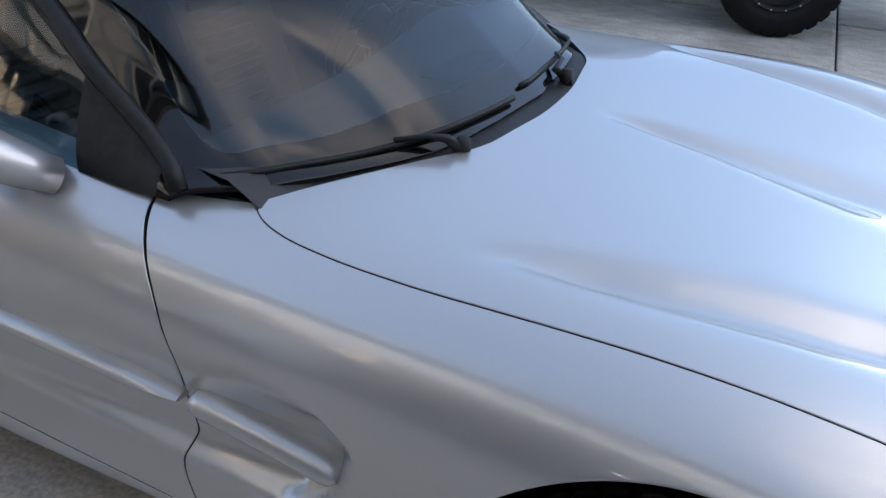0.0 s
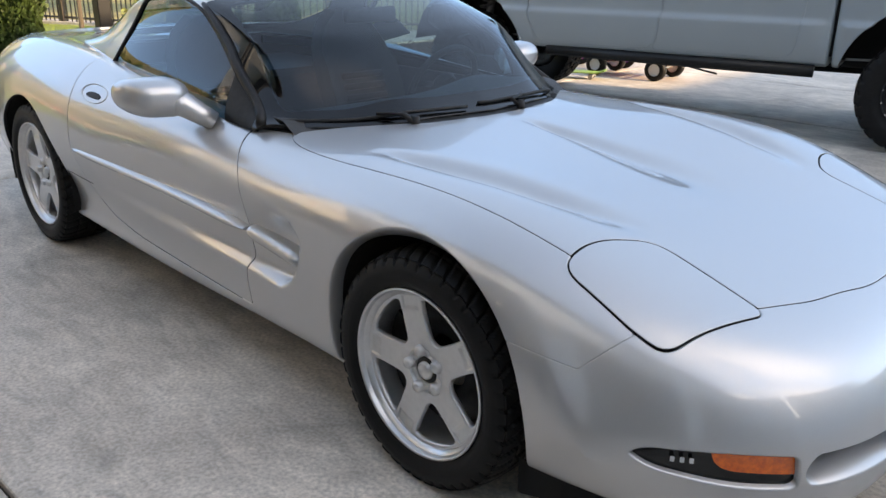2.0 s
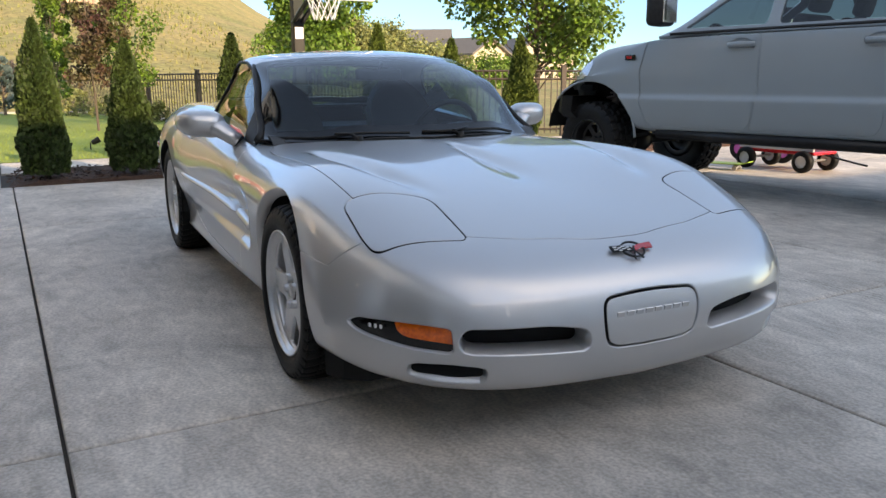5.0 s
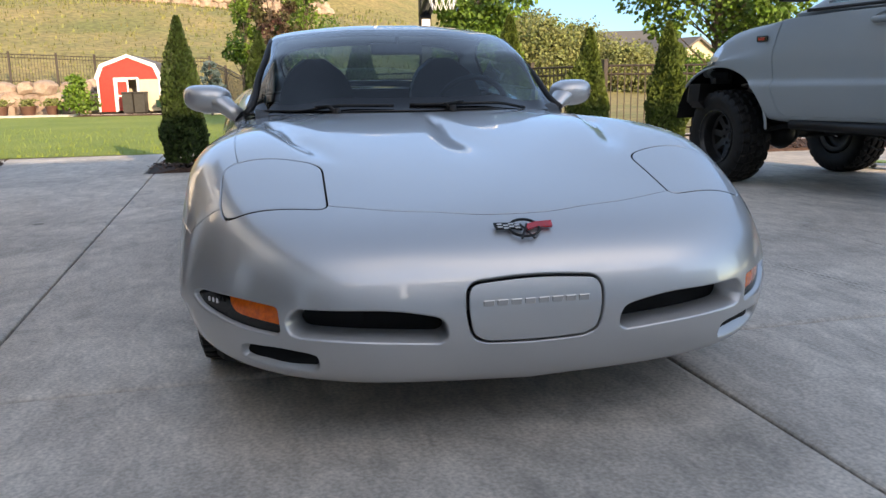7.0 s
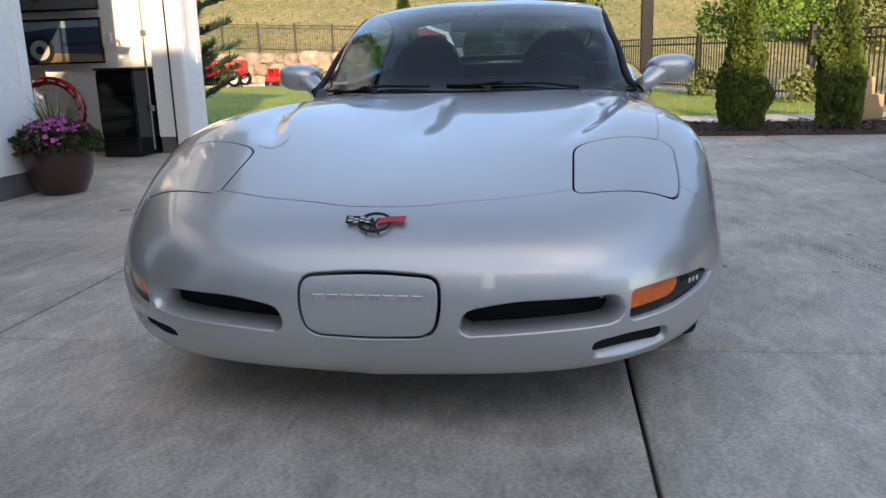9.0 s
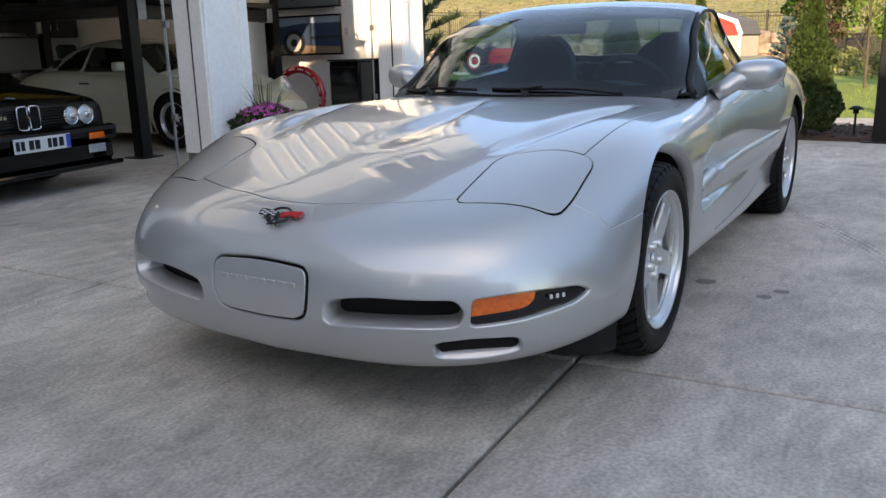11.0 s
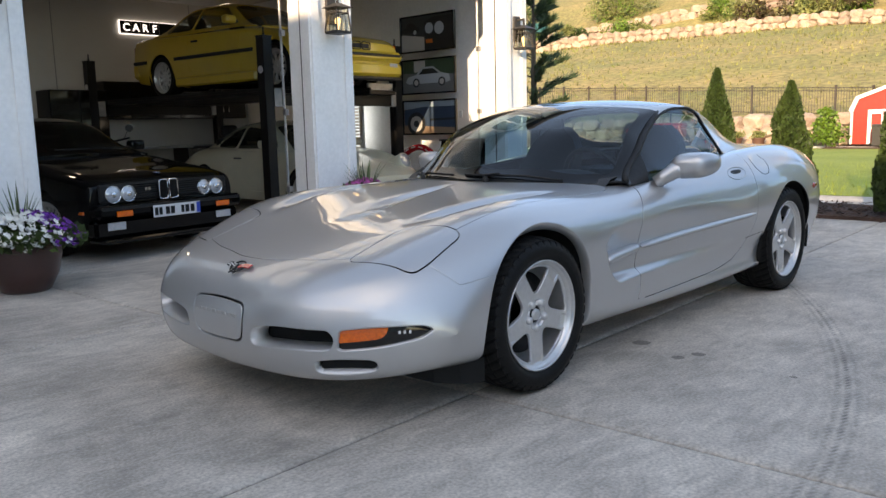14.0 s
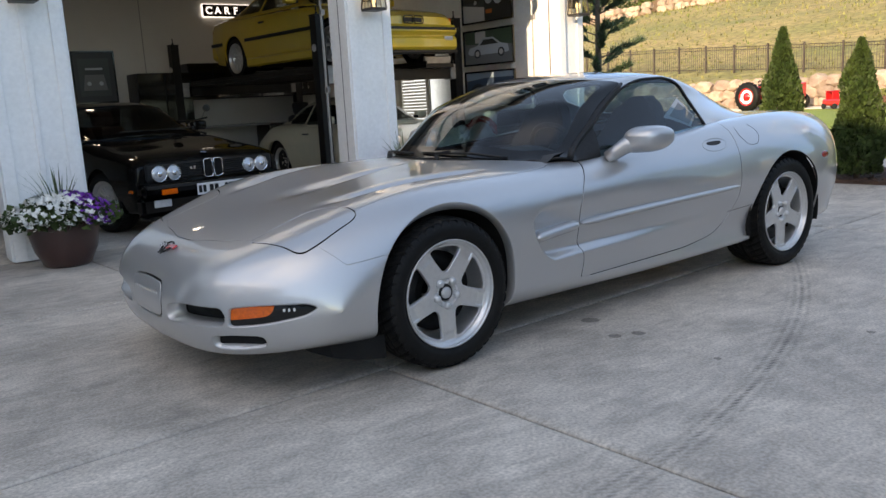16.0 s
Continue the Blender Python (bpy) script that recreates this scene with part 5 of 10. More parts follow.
for s in (1, -1):
    panel("headlamp_cover", side(lids, s))
    panel("front_fender", side(fender, s), lip=0.05, curl=0.006)
    d = panel("door", side(doors, s))
    q = side(lamps, s).moved(-0.017)
    amber, black = q.cut(np.maximum(seg_dist(np.abs(q.v[:, 1]), q.v[:, 2], rounded([(0.620, 0.350, 0.01), (0.620, 0.44, 0.01), (0.766, 0.44, 0.01), (0.762, 0.366, 0.03)], 0.012)), -9))
    lamp = panel("marker_lamp", black, GLOSSBLACK, 0.02, 0.002, "black smoked lamp cover")
    panel("amber_lens", amber.moved(0.0005), AMBER, 0.01, 0.001, "ribbed amber lens", lamp)
    bm = bmesh.new()
    for k in range(3):
        a = 0.800 + 0.011 * k
        x = 0.985 - BOW * a ** 4.4 - 0.009
        box(bm, -0.002, 0.001, -0.0045, 0.0045, -0.006, 0.006, 0.001, Matrix.Translation((x, s * a, 0.388)) @ Matrix.Rotation(s * radians(58), 4, "Z"))
    part("lamp_mark", bm, LIGHTGREY, lamp)
    # black sheets added behind the openings to darken their depth
    bm = bmesh.new()
    pts = [(y, z) for y, z in SLOT]
    vs = [bm.verts.new((0.985 - BOW * abs(y) ** 4.4 - 0.095, s * y, z + 0.012)) for y, z in pts]
    bm.faces.new(vs)
    vs = [bm.verts.new((0.985 - BOW * abs(y) ** 4.4 - 0.050, s * y, z + 0.007)) for y, z in DUCT]
    bm.faces.new(vs)
    part("intake_dark_backing", bm, GAP, car)
    bm = bmesh.new()
    cyl(bm, 0.011, 0.011, (0.80, s * 0.575, 0.375), (0.822, s * 0.57, 0.373), 14)
    part("fog_lamp", bm, CHROME, car, "small round fog lamp deep in the intake")
# black shell added under the joints, so that they read as shaded
ins = skin.moved(-0.016)
ins = ins.cut(np.maximum(arch(ins.v[:, 0], ins.v[:, 2]), 0.55 - np.abs(ins.v[:, 1])))[1]
ins = ins.cut(np.maximum(seg_dist(ins.v[:, 0], ins.v[:, 1], FOOT), 0.6 - ins.v[:, 2]))[1]
ins = ins.cut(np.maximum(np.minimum(np.minimum(seg_dist(np.abs(ins.v[:, 1]), ins.v[:, 2], SLOT), seg_dist(np.abs(ins.v[:, 1]), ins.v[:, 2], DUCT)), 9) - 0.01, 0.4 - ins.v[:, 0]))[1]
ins = ins.cut(ins.v[:, 0] - 0.950 + BOW * np.abs(ins.v[:, 1]) ** 4.4)[0]
part("under_shell", ins.mesh("under_shell", GAP), None, car, "black shell added under the panels to darken the joints")
# wheel houses
for x, r in ((0.0, 0.385), (-2.654, 0.395)):
    for s in (1, -1):
        bm = bmesh.new()
        n = 24
        ring = [[bm.verts.new((x + r * math.cos(a), s * y, 0.33 + r * math.sin(a))) for a in (math.pi * (1.15 * i / n - 0.075) for i in range(n + 1))] for y in (0.50, 0.872 if x > -1 else 0.893)]
        for i in range(n):
            bm.faces.new((ring[0][i], ring[0][i + 1], ring[1][i + 1], ring[1][i]))
        bm.faces.new(ring[0])
        part("wheel_house", bm, GAP, car)

# emblem on the nose
bm = bmesh.new()
ringp = [(0.028 * math.cos(a), 0.034 * math.sin(a), 0.003) for a in (2 * math.pi * i / 36 for i in range(36))]
tube(bm, ringp, 0.0032, 6, True)
badge = part("badge", bm, BLACK, car, "round badge with crossed flags")
badge.matrix_local = Matrix.Translation((0.870, 0.0, 0.5640)) @ Matrix.Rotation(radians(31), 4, "Y") @ Matrix.Scale(1.2, 4)


def flag(name, sgn, material, y0, y1):
    b = bmesh.new()
    outline = [(-0.004, 0.004), (0.012, 0.006), (0.004, 0.03), (0.006, 0.064), (-0.014, 0.066), (-0.012, 0.030)]
    vs = [b.verts.new((x - 0.004, sgn * y, 0.006)) for x, y in outline]
    f = b.faces.new(vs)
    r = bmesh.ops.extrude_face_region(b, geom=[f])
    for v in r["geom"]:
        if isinstance(v, bmesh.types.BMVert):
            v.co.z -= 0.005
    return part(name, b, material, badge)


flag("red_flag", 1, REDGLOSS, 0, 1)
flag("checkered_flag", -1, BLACK, 0, 1)
bm = bmesh.new()
for i in range(4):
    for j in range(2):
        box(bm, -0.013 + 0.009 * j + (0.0045 if i % 2 else 0), -0.009 + 0.009 * j + (0.0045 if i % 2 else 0), -0.060 + 0.013 * i, -0.049 + 0.013 * i, 0.0062, 0.0072)
part("white_check", bm, LIGHTGREY, badge)
bm = bmesh.new()
tube(bm, [(0.036, 0.014, 0.004), (-0.01, -0.008, 0.005)], 0.0025, 6)
tube(bm, [(0.036, -0.014, 0.004), (-0.01, 0.008, 0.005)], 0.0025, 6)
part("staff", bm, BLACK, badge)
# embossed bars on the plate cover
for k in range(8):
    y = -0.126 + 0.036 * k
    bm = bmesh.new()
    box(bm, -0.002, 0.0022, -0.0145, 0.0145, -0.0145, 0.0145, 0.0018)
    o = part("embossed_bar", bm, PAINT, car)
    o.matrix_local = Matrix.Translation((0.9835 - 0.0005, y, 0.394)) @ Matrix.Rotation(radians(9), 4, "Y")

# ---- glasshouse ----
WIN = rounded([(-0.945, 0.79, 0.01), (-0.95, 0.84, 0.01), (-1.215, 1.015, 0.2), (-1.46, 1.150, 0.06), (-1.60, 1.185, 0.1), (-1.86, 1.190, 0.08), (-2.00, 1.14, 0.08), (-2.085, 0.90, 0.01), (-2.085, 0.79, 0.01)], 0.03)
WS = [(-0.30, 0), (-0.30, 0.80), (-0.72, 0.80), (-0.935, 0.80), (-0.94, 0.757), (-1.21, 0.664), (-1.452, 0.612), (-1.40, 0.52), (-1.30, 0.30), (-1.262, 0.1), (-1.26, 0)]
CLEAR = rounded([(-0.640, 0.0, 0.1), (-0.668, 0.35, 0.2), (-0.885, 0.672, 0.06), (-1.365, 0.570, 0.05), (-1.245, 0.25, 0.2), (-1.225, 0, 0.1), (-1.245, -0.25, 0.2), (-1.365, -0.570, 0.05), (-0.885, -0.672, 0.06), (-0.668, -0.35, 0.2)], 0.05)
REAR = rounded([(-2.13, 0.0, 0.1), (-2.14, 0.44, 0.1), (-2.22, 0.565, 0.06), (-2.62, 0.52, 0.1), (-2.80, 0.40, 0.08), (-2.83, 0, 0.2), (-2.80, -0.40, 0.08), (-2.62, -0.52, 0.1), (-2.22, -0.565, 0.06), (-2.14, -0.44, 0.1)], 0.05)
cabin = cabin.cut(np.maximum(0.803 + 0.037 * sm(-0.9, -2.3, cabin.v[:, 0]) - cabin.v[:, 2], -9))[0]
cabin = cabin.cut(cabin.v[:, 0] - CX(np.minimum(np.abs(cabin.v[:, 1]), 0.80)) + 0.045)[0]
win, cab = take(cabin, lambda x, y, z: np.maximum(seg_dist(x, z, WIN), 0.5 - y), 0.0)
ws, cab = take(cab, lambda x, y, z: np.maximum(seg_dist(x, y, mirror2(WS)), 0.7 - z), 0.001)
clear, frit = take(ws, lambda x, y, z: seg_dist(x, y, CLEAR), 0.0)
rear, cab = take(cab, lambda x, y, z: seg_dist(x, y, REAR), 0.002)
ROOFP = rounded([(-1.282, 0.0, 0.1), (-1.325, 0.30, 0.2), (-1.475, 0.555, 0.05), (-1.62, 0.575, 0.2), (-1.90, 0.56, 0.04), (-1.93, 0.3, 0.2), (-1.935, 0.0, 0.2), (-1.93, -0.3, 0.2), (-1.90, -0.56, 0.04), (-1.62, -0.575, 0.2), (-1.475, -0.555, 0.05), (-1.325, -0.30, 0.2)], 0.05)
lift_, cab = take(cab, lambda x, y, z: np.maximum(seg_dist(x, y, ROOFP), 1.0 - z), 0.002)
panel("roof", cab, PAINT, 0.012)
panel("roof_panel", lift_, SMOKED, 0.012, 0.003, "smoked blue-grey lift-off roof panel")
panel("windshield", clear, GLASS, 0)
panel("windshield_surround", frit, FRIT, 0.012, 0.003, "black windscreen border and pillars")
panel("rear_window", rear, GLASS, 0)
for s in (1, -1):
    w1 = side(win, s)
    SAIL = [(-0.90, 0.7), (-0.90, 0.90), (-1.135, 0.985), (-1.105, 0.7)]
    pane, sail = w1.cut(-seg_dist(w1.v[:, 0], w1.v[:, 2], SAIL))
    panel("side_window", pane.moved(-0.004), GLASS, 0)
    panel("mirror_patch", sail, BLACK, 0.01)
    # matt black trim along the windscreen pillar
    bm = bmesh.new()
    axis = natural([0, 1, 2, 3], [-0.905, -1.07, -1.25, -1.455])
    vc = side(cabin, s).v
    line = []
    for k in range(17):
        x = float(axis(k * 3 / 16))
        z = float(np.interp(-x, [0.905, 0.935, 1.21, 1.455], [0.815, 0.84, 1.028, 1.163]))
        near = vc[np.argsort((vc[:, 0] - x) ** 2 + (vc[:, 2] - z) ** 2)[:6]].mean(0)
        line.append((x, near[1] + s * 0.003, z + 0.003))
    tube(bm, line, [0.016] * 14 + [0.014, 0.012, 0.008], 10)
    part("pillar_trim", bm, BLACK, car, "matt black pillar trim", smooth=True)
    # black seal round the side window
    bm = bmesh.new()
    pts = [p for p in WIN if p[1] > 0.86]
    vv = side(win, s).v
    line = []
    for x, z in pts:
        i = np.argmin((vv[:, 0] - x) ** 2 + (vv[:, 2] - z) ** 2)
        line.append(tuple(vv[i]))
    tube(bm, line, 0.0075, 6)
    part("window_seal", bm, BLACK, car, smooth=True)

# wheels of the coupe
HOLE5 = rounded([(0.088, 0.010, 0.01), (0.100, 0.025, 0.02), (0.150, 0.064, 0.05), (0.182, 0.084, 0.010), (0.198, 0.064, 0.01), (0.207, 0.0, 0.2), (0.198, -0.064, 0.01), (0.182, -0.084, 0.010), (0.150, -0.064, 0.05), (0.100, -0.025, 0.02), (0.088, -0.010, 0.01)], 0.02, 6)
dish5 = lambda q: 0.090 - 0.016 * (1 - min(1, q / 0.20)) ** 1.5


def star5(r, off):
    """Relief of the cast face: a sunk panel between two ribs at each spoke's end, and a star-shaped hub."""
    d = np.abs(off)
    panel_ = sm(0.165, 0.182, r) * (1 - sm(0.026, 0.031, d)) * (1 - sm(0.206, 0.211, r))
    hub = sm(0.040, 0.043, r) * (1 - sm(0.060, 0.063, r)) * sm(0.016, 0.020, d)
    ring = sm(0.022, 0.025, r) * (1 - sm(0.036, 0.040, r))
    return -0.004 * panel_ - 0.008 * hub - 0.012 * ring


F17 = dict(r=0.328, rim=0.223, width=0.250, count=5, hole=HOLE5, dish=dish5, metal=ALLOY, face=ALLOY, bolt=0.056, relief=star5, lead=0.0, n=432, fan=721, boss=1.35, lip=0.015)
HOLE6 = [(x * 1.065, y * 1.065) for x, y in HOLE5]
F18 = dict(r=0.340, rim=0.235, width=0.275, count=5, hole=HOLE6, dish=lambda q: dish5(q / 1.065) + 0.014, metal=ALLOY, face=ALLOY, bolt=0.058, relief=star5, lead=0.0, n=432, fan=721, boss=1.35, lip=0.015)
K17, K18 = make_wheel(F17), make_wheel(F18)
for x, s, turn in ((0.0, 1, 0), (0.0, -1, 0), (-2.654, 1, 0), (-2.654, -1, 0)):
    rear_axle = x < -1
    kit, kind = (K18, F18) if rear_axle else (K17, F17)
    hub = Matrix(((1, 0, 0, x), (0, 0, s, s * (0.779 if not rear_axle else 0.772)), (0, -s, 0, kind["r"] + float(rise(x)) - 0.002), (0, 0, 0, 1)))
    ang = {(False, 1): 90.0, (False, -1): 105.0, (True, 1): 85.0, (True, -1): 98.0}[(rear_axle, s)]
    w = put_wheel(kit, kind, car, hub, ang, caliper=(185 if s < 0 else 0) + (180 if rear_axle else 0))
    w.name = "wheel"

# outside mirrors
for s in (1, -1):
    bm = bmesh.new()
    bmesh.ops.create_uvsphere(bm, u_segments=40, v_segments=24, radius=1.0)
    for v in bm.verts:
        x, y, z = v.co
        k = 0.105 if x > 0 else 0.045
        sq = lambda a, n: math.copysign(abs(a) ** n, a)
        v.co = (sq(x, 0.85) * k, s * sq(y, 0.68) * 0.118, sq(z, 0.75) * (0.067 - 0.006 * y))
        v.co.x -= 0.05 * max(0, y) ** 2
        v.co.z += 0.012 * y
    pod = part("mirror", bm, PAINT, car, smooth=True)
    pod.matrix_local = pose(-1.268, s * 0.930, 0.885, 0, 0, s * 6)
    bm = bmesh.new()
    tube(bm, [(-1.150, s * 0.775, 0.800), (-1.168, s * 0.812, 0.826), (-1.20, s * 0.85, 0.858), (-1.224, s * 0.89, 0.875)], [0.044, 0.047, 0.055, 0.066], 18, squash=0.78)
    part("mirror_stalk", bm, PAINT, car, smooth=True)
    bm = bmesh.new()
    tube(bm, [(-1.148, s * 0.772, 0.798), (-1.152, s * 0.778, 0.802)], 0.043, 18, squash=0.77)
    part("mirror_gasket", bm, BLACK, car)
    bm = bmesh.new()
    prof = [(0.095 * math.cos(a), 0.046 * math.sin(a)) for a in (2 * math.pi * i / 28 for i in range(28))]
    vs = [bm.verts.new((-1.319, s * 0.925 + y, 0.886 + z)) for y, z in prof]
    bm.faces.new(vs)
    part("mirror_glass", bm, CHROME, car)

# side mouldings, handles, marker lamps, fuel flap
def on_side(x, z, s):
    """A place on the body's side at (x, z), and its normal."""
    m = (skin.v[:, 1] * s > 0.55)
    i = np.argmin(np.where(m, (skin.v[:, 0] - x) ** 2 + (skin.v[:, 2] - z) ** 2, 9))
    return Vector(skin.v[i]), Vector(skin.n[i])


def strip(x0, z0, x1, z1, s, h, proud, n=30):
    """A moulding along the side: a sloping top, a rounded brow, and blunt rounded ends."""
    bm = bmesh.new()
    rows = []
    for i in range(n + 1):
        t = i / n
        x, z = x0 + (x1 - x0) * t, z0 + (z1 - z0) * t
        y = strip_y(x, z)
        k = min(1.0, 0.35 + math.sqrt(t * 5), 0.35 + math.sqrt((1 - t) * 5))
        out = proud - 0.016 * (1 - k)
        sec = [(-0.055, h * k), (-0.030, h * k), (out - 0.014, h * 0.86 * k), (out - 0.005, h * 0.52 * k), (out, h * 0.12 * k), (out - 0.001, -h * 0.22 * k), (out - 0.006, -h * 0.6 * k), (out - 0.020, -h * 0.92 * k), (-0.055, -h * k)]
        rows.append([bm.verts.new((x, s * (y + a), z + b)) for a, b in sec])
    for a, b in zip(rows, rows[1:]):
        for j in range(8):
            bm.faces.new((a[j], a[j + 1], b[j + 1], b[j]))
    bm.faces.new(rows[0])
    bm.faces.new(rows[-1][::-1])
    return bm


def strip_y(x, z):
    """The half width of the plain side without its scoop."""
    m = plain[:, 1] > 0.6
    i = np.argmin(np.where(m, (plain[:, 0] - x) ** 2 + (plain[:, 2] - z) ** 2, 9))
    return float(plain[i, 1])


for s in (1, -1):
    part("side_moulding", strip(-0.838, 0.510, -2.12, 0.557, s, 0.018, 0.011), PAINT, car, smooth=True, edge=50)
    part("side_moulding", strip(-0.530, 0.482, -0.822, 0.509, s, 0.026, 0.006), PAINT, car, smooth=True, edge=50)
    # joint between the sill and the rear quarter
    bm = bmesh.new()
    tube(bm, [on_side(-2.035 - 0.04 * k, 0.415 + 0.002 * k, s)[0] for k in range(7)], 0.0016, 5)
    part("sill_joint", bm, GAP, car)
    p, n = on_side(-1.945, 0.803, s)
    fr = n.to_track_quat("Z", "Y").to_matrix().to_4x4()
    bm = bmesh.new()
    lathe(bm, [(0.0005, -0.012), (0.7, -0.012), (0.93, -0.002), (1.0, 0.003), (1.06, 0.001), (1.08, -0.004)], 36)
    h = part("door_handle", bm, PAINT, car, "recessed oval door handle", smooth=True)
    ex = Vector((1, 0, 0)) - n * n.x
    ex.normalize()
    ey = n.cross(ex)
    M = Matrix.Identity(4)
    for i in range(3):
        M[i][0], M[i][1], M[i][2], M[i][3] = ex[i] * 0.100, ey[i] * 0.039, n[i], p[i]
    h.matrix_local = M
    bm = bmesh.new()
    lathe(bm, [(0.0005, 0.002), (0.5, 0.0015), (0.86, -0.003)], 30)
    for v in bm.verts:
        v.co.y = max(v.co.y * 0.6, -0.35) - 0.25 * 1
    hp = part("handle_pull", bm, BLACK, h, "dark grip hollow")
    # fuel flap only on the left
    if s > 0:
        p, n = on_side(-2.285, 0.845, s)
        loop = []
        for k in range(40):
            a = 2 * math.pi * k / 40
            q, _ = on_side(-2.285 + 0.085 * math.cos(a), 0.845 + 0.066 * math.sin(a), s)
            loop.append(q)
        loop = [(loop[i - 1] + loop[i] * 2 + loop[(i + 1) % 40]) / 4 for i in range(40)]
        bm = bmesh.new()
        tube(bm, [Vector(q) for q in loop], 0.0016, 5, True)
        part("fuel_flap", bm, GAP, car, "round fuel flap joint")
    p, n = on_side(-3.07, 0.655, s)
    bm = bmesh.new()
    bmesh.ops.create_uvsphere(bm, u_segments=20, v_segments=12, radius=1)
    mk = part("side_marker", bm, REDLENS, car, "red side marker lamp", smooth=True)
    mk.matrix_local = Matrix.Translation(p) @ Matrix.Diagonal((0.045, 0.010, 0.022, 1))
    # dark air dam behind the front bumper
    bm = bmesh.new()
    line = [(0.36, 0.842, 0.112), (0.45, 0.815, 0.120), (0.54, 0.755, 0.136), (0.60, 0.67, 0.158), (0.63, 0.54, 0.185)]
    rows = [[bm.verts.new((x - dx, s * y, z)) for dx, z in ((0.012, 0.21), (0.03, low), (0.045, low), (0.045, 0.21))] for x, y, low in line]
    for a, b in zip(rows, rows[1:]):
        for j in range(4):
            bm.faces.new((a[j], a[(j + 1) % 4], b[(j + 1) % 4], b[j]))
    part("air_dam", bm, GAP, car, "matt black air dam")
# cowl, wipers
bm = bmesh.new()
n = 40
ra, rb = [], []
for i in range(n + 1):
    y = -0.66 + 1.32 * i / n
    a = abs(y)
    fx = float(pchip([0, 0.33, 0.53, 0.70, 0.80], [-0.512, -0.548, -0.675, -0.80, -0.96])(a))
    fz = float(pchip([0, 0.33, 0.53, 0.70, 0.80], [0.822, 0.826, 0.80, 0.800, 0.80])(a))
    ra.append([bm.verts.new((fx + dx, y, fz + dz)) for dx, dz in ((0.025, -0.030), (0.012, -0.012), (-0.03, -0.002), (-0.055, 0.004), (-0.13, 0.008))])
for a, b in zip(ra, ra[1:]):
    for j in range(4):
        bm.faces.new((a[j], b[j], b[j + 1], a[j + 1]))
part("cowl_panel", bm, BLACK, car, "matt black cowl panel", smooth=True)
def blade(y, t):
    """A place of a parked wiper blade at width y."""
    a = abs(y)
    return Vector((float(CX(a)) - 0.075 + 0.02 * t, y, float(CZ(a)) + 0.032 - 0.004 * t))


for y0, y1, piv in ((-0.69, -0.12, (-0.580, -0.36, 0.832)), (-0.05, 0.50, (-0.545, 0.13, 0.836))):
    bm = bmesh.new()
    pts = [blade(y0 + (y1 - y0) * i / 14, i / 14) for i in range(15)]
    tube(bm, pts, 0.0048, 6, squash=1.5)
    wp = part("wiper", bm, BLACK, car, smooth=True)
    bm = bmesh.new()
    p = Vector(piv)
    tube(bm, [p + Vector((0, 0, -0.01)), p + Vector((-0.02, -0.03, 0.02)), (p + pts[6]) / 2 + Vector((0, 0, 0.018)), pts[6] + Vector((0, 0, 0.012))], [0.011, 0.009, 0.006, 0.0045], 8)
    cyl(bm, 0.017, 0.013, p + Vector((0, 0, -0.03)), p + Vector((0, 0, 0.015)), 12)
    part("wiper_arm", bm, BLACK, wp, smooth=True)

# ---- cabin inside ----
bm = bmesh.new()
box(bm, -2.75, -0.75, -0.68, 0.68, 0.28, 0.33)
box(bm, -0.80, -0.72, -0.68, 0.68, 0.30, 0.80)
box(bm, -2.72, -2.08, -0.60, 0.60, 0.33, 0.80, 0.03)
box(bm, -2.12, -0.8, 0.66, 0.70, 0.3, 0.80, 0.01)
box(bm, -2.12, -0.8, -0.70, -0.66, 0.3, 0.80, 0.01)
box(bm, -2.05, -0.95, -0.13, 0.13, 0.3, 0.62, 0.04)
part("cabin_tub", bm, LEATHER, car, "dark cabin floor, tunnel and door trims")
bm = bmesh.new()
rows = []
for i in range(25):
    y = -0.70 + 1.4 * i / 24
    a = abs(y) / 0.70
    hood_k = 0.045 * math.exp(-((y - 0.37) / 0.20) ** 2)
    sec = [(-0.62 - 0.16 * a, 0.80), (-0.72 - 0.12 * a, 0.835), (-0.86 - 0.06 * a, 0.845 + hood_k * 0.6), (-1.00, 0.825 + hood_k), (-1.07, 0.78 + hood_k * 0.5), (-1.09, 0.68), (-1.00, 0.55)]
    rows.append([bm.verts.new((x, y, z)) for x, z in sec])
for a, b in zip(rows, rows[1:]):
    for j in range(6):
        bm.faces.new((a[j], a[j + 1], b[j + 1], b[j]))
part("dashboard", bm, DASH, car, smooth=True)
bm = bmesh.new()
for k in range(13):
    tube(bm, [(-0.80 + 0.006 * k - 0.0, -0.10 + 0.0 * k, 0.849 + 0.0003 * k), (-0.80 + 0.006 * k, 0.16, 0.849 + 0.0003 * k)], 0.002, 5)
part("dash_vent", bm, BLACK, car, "slatted defroster vent")
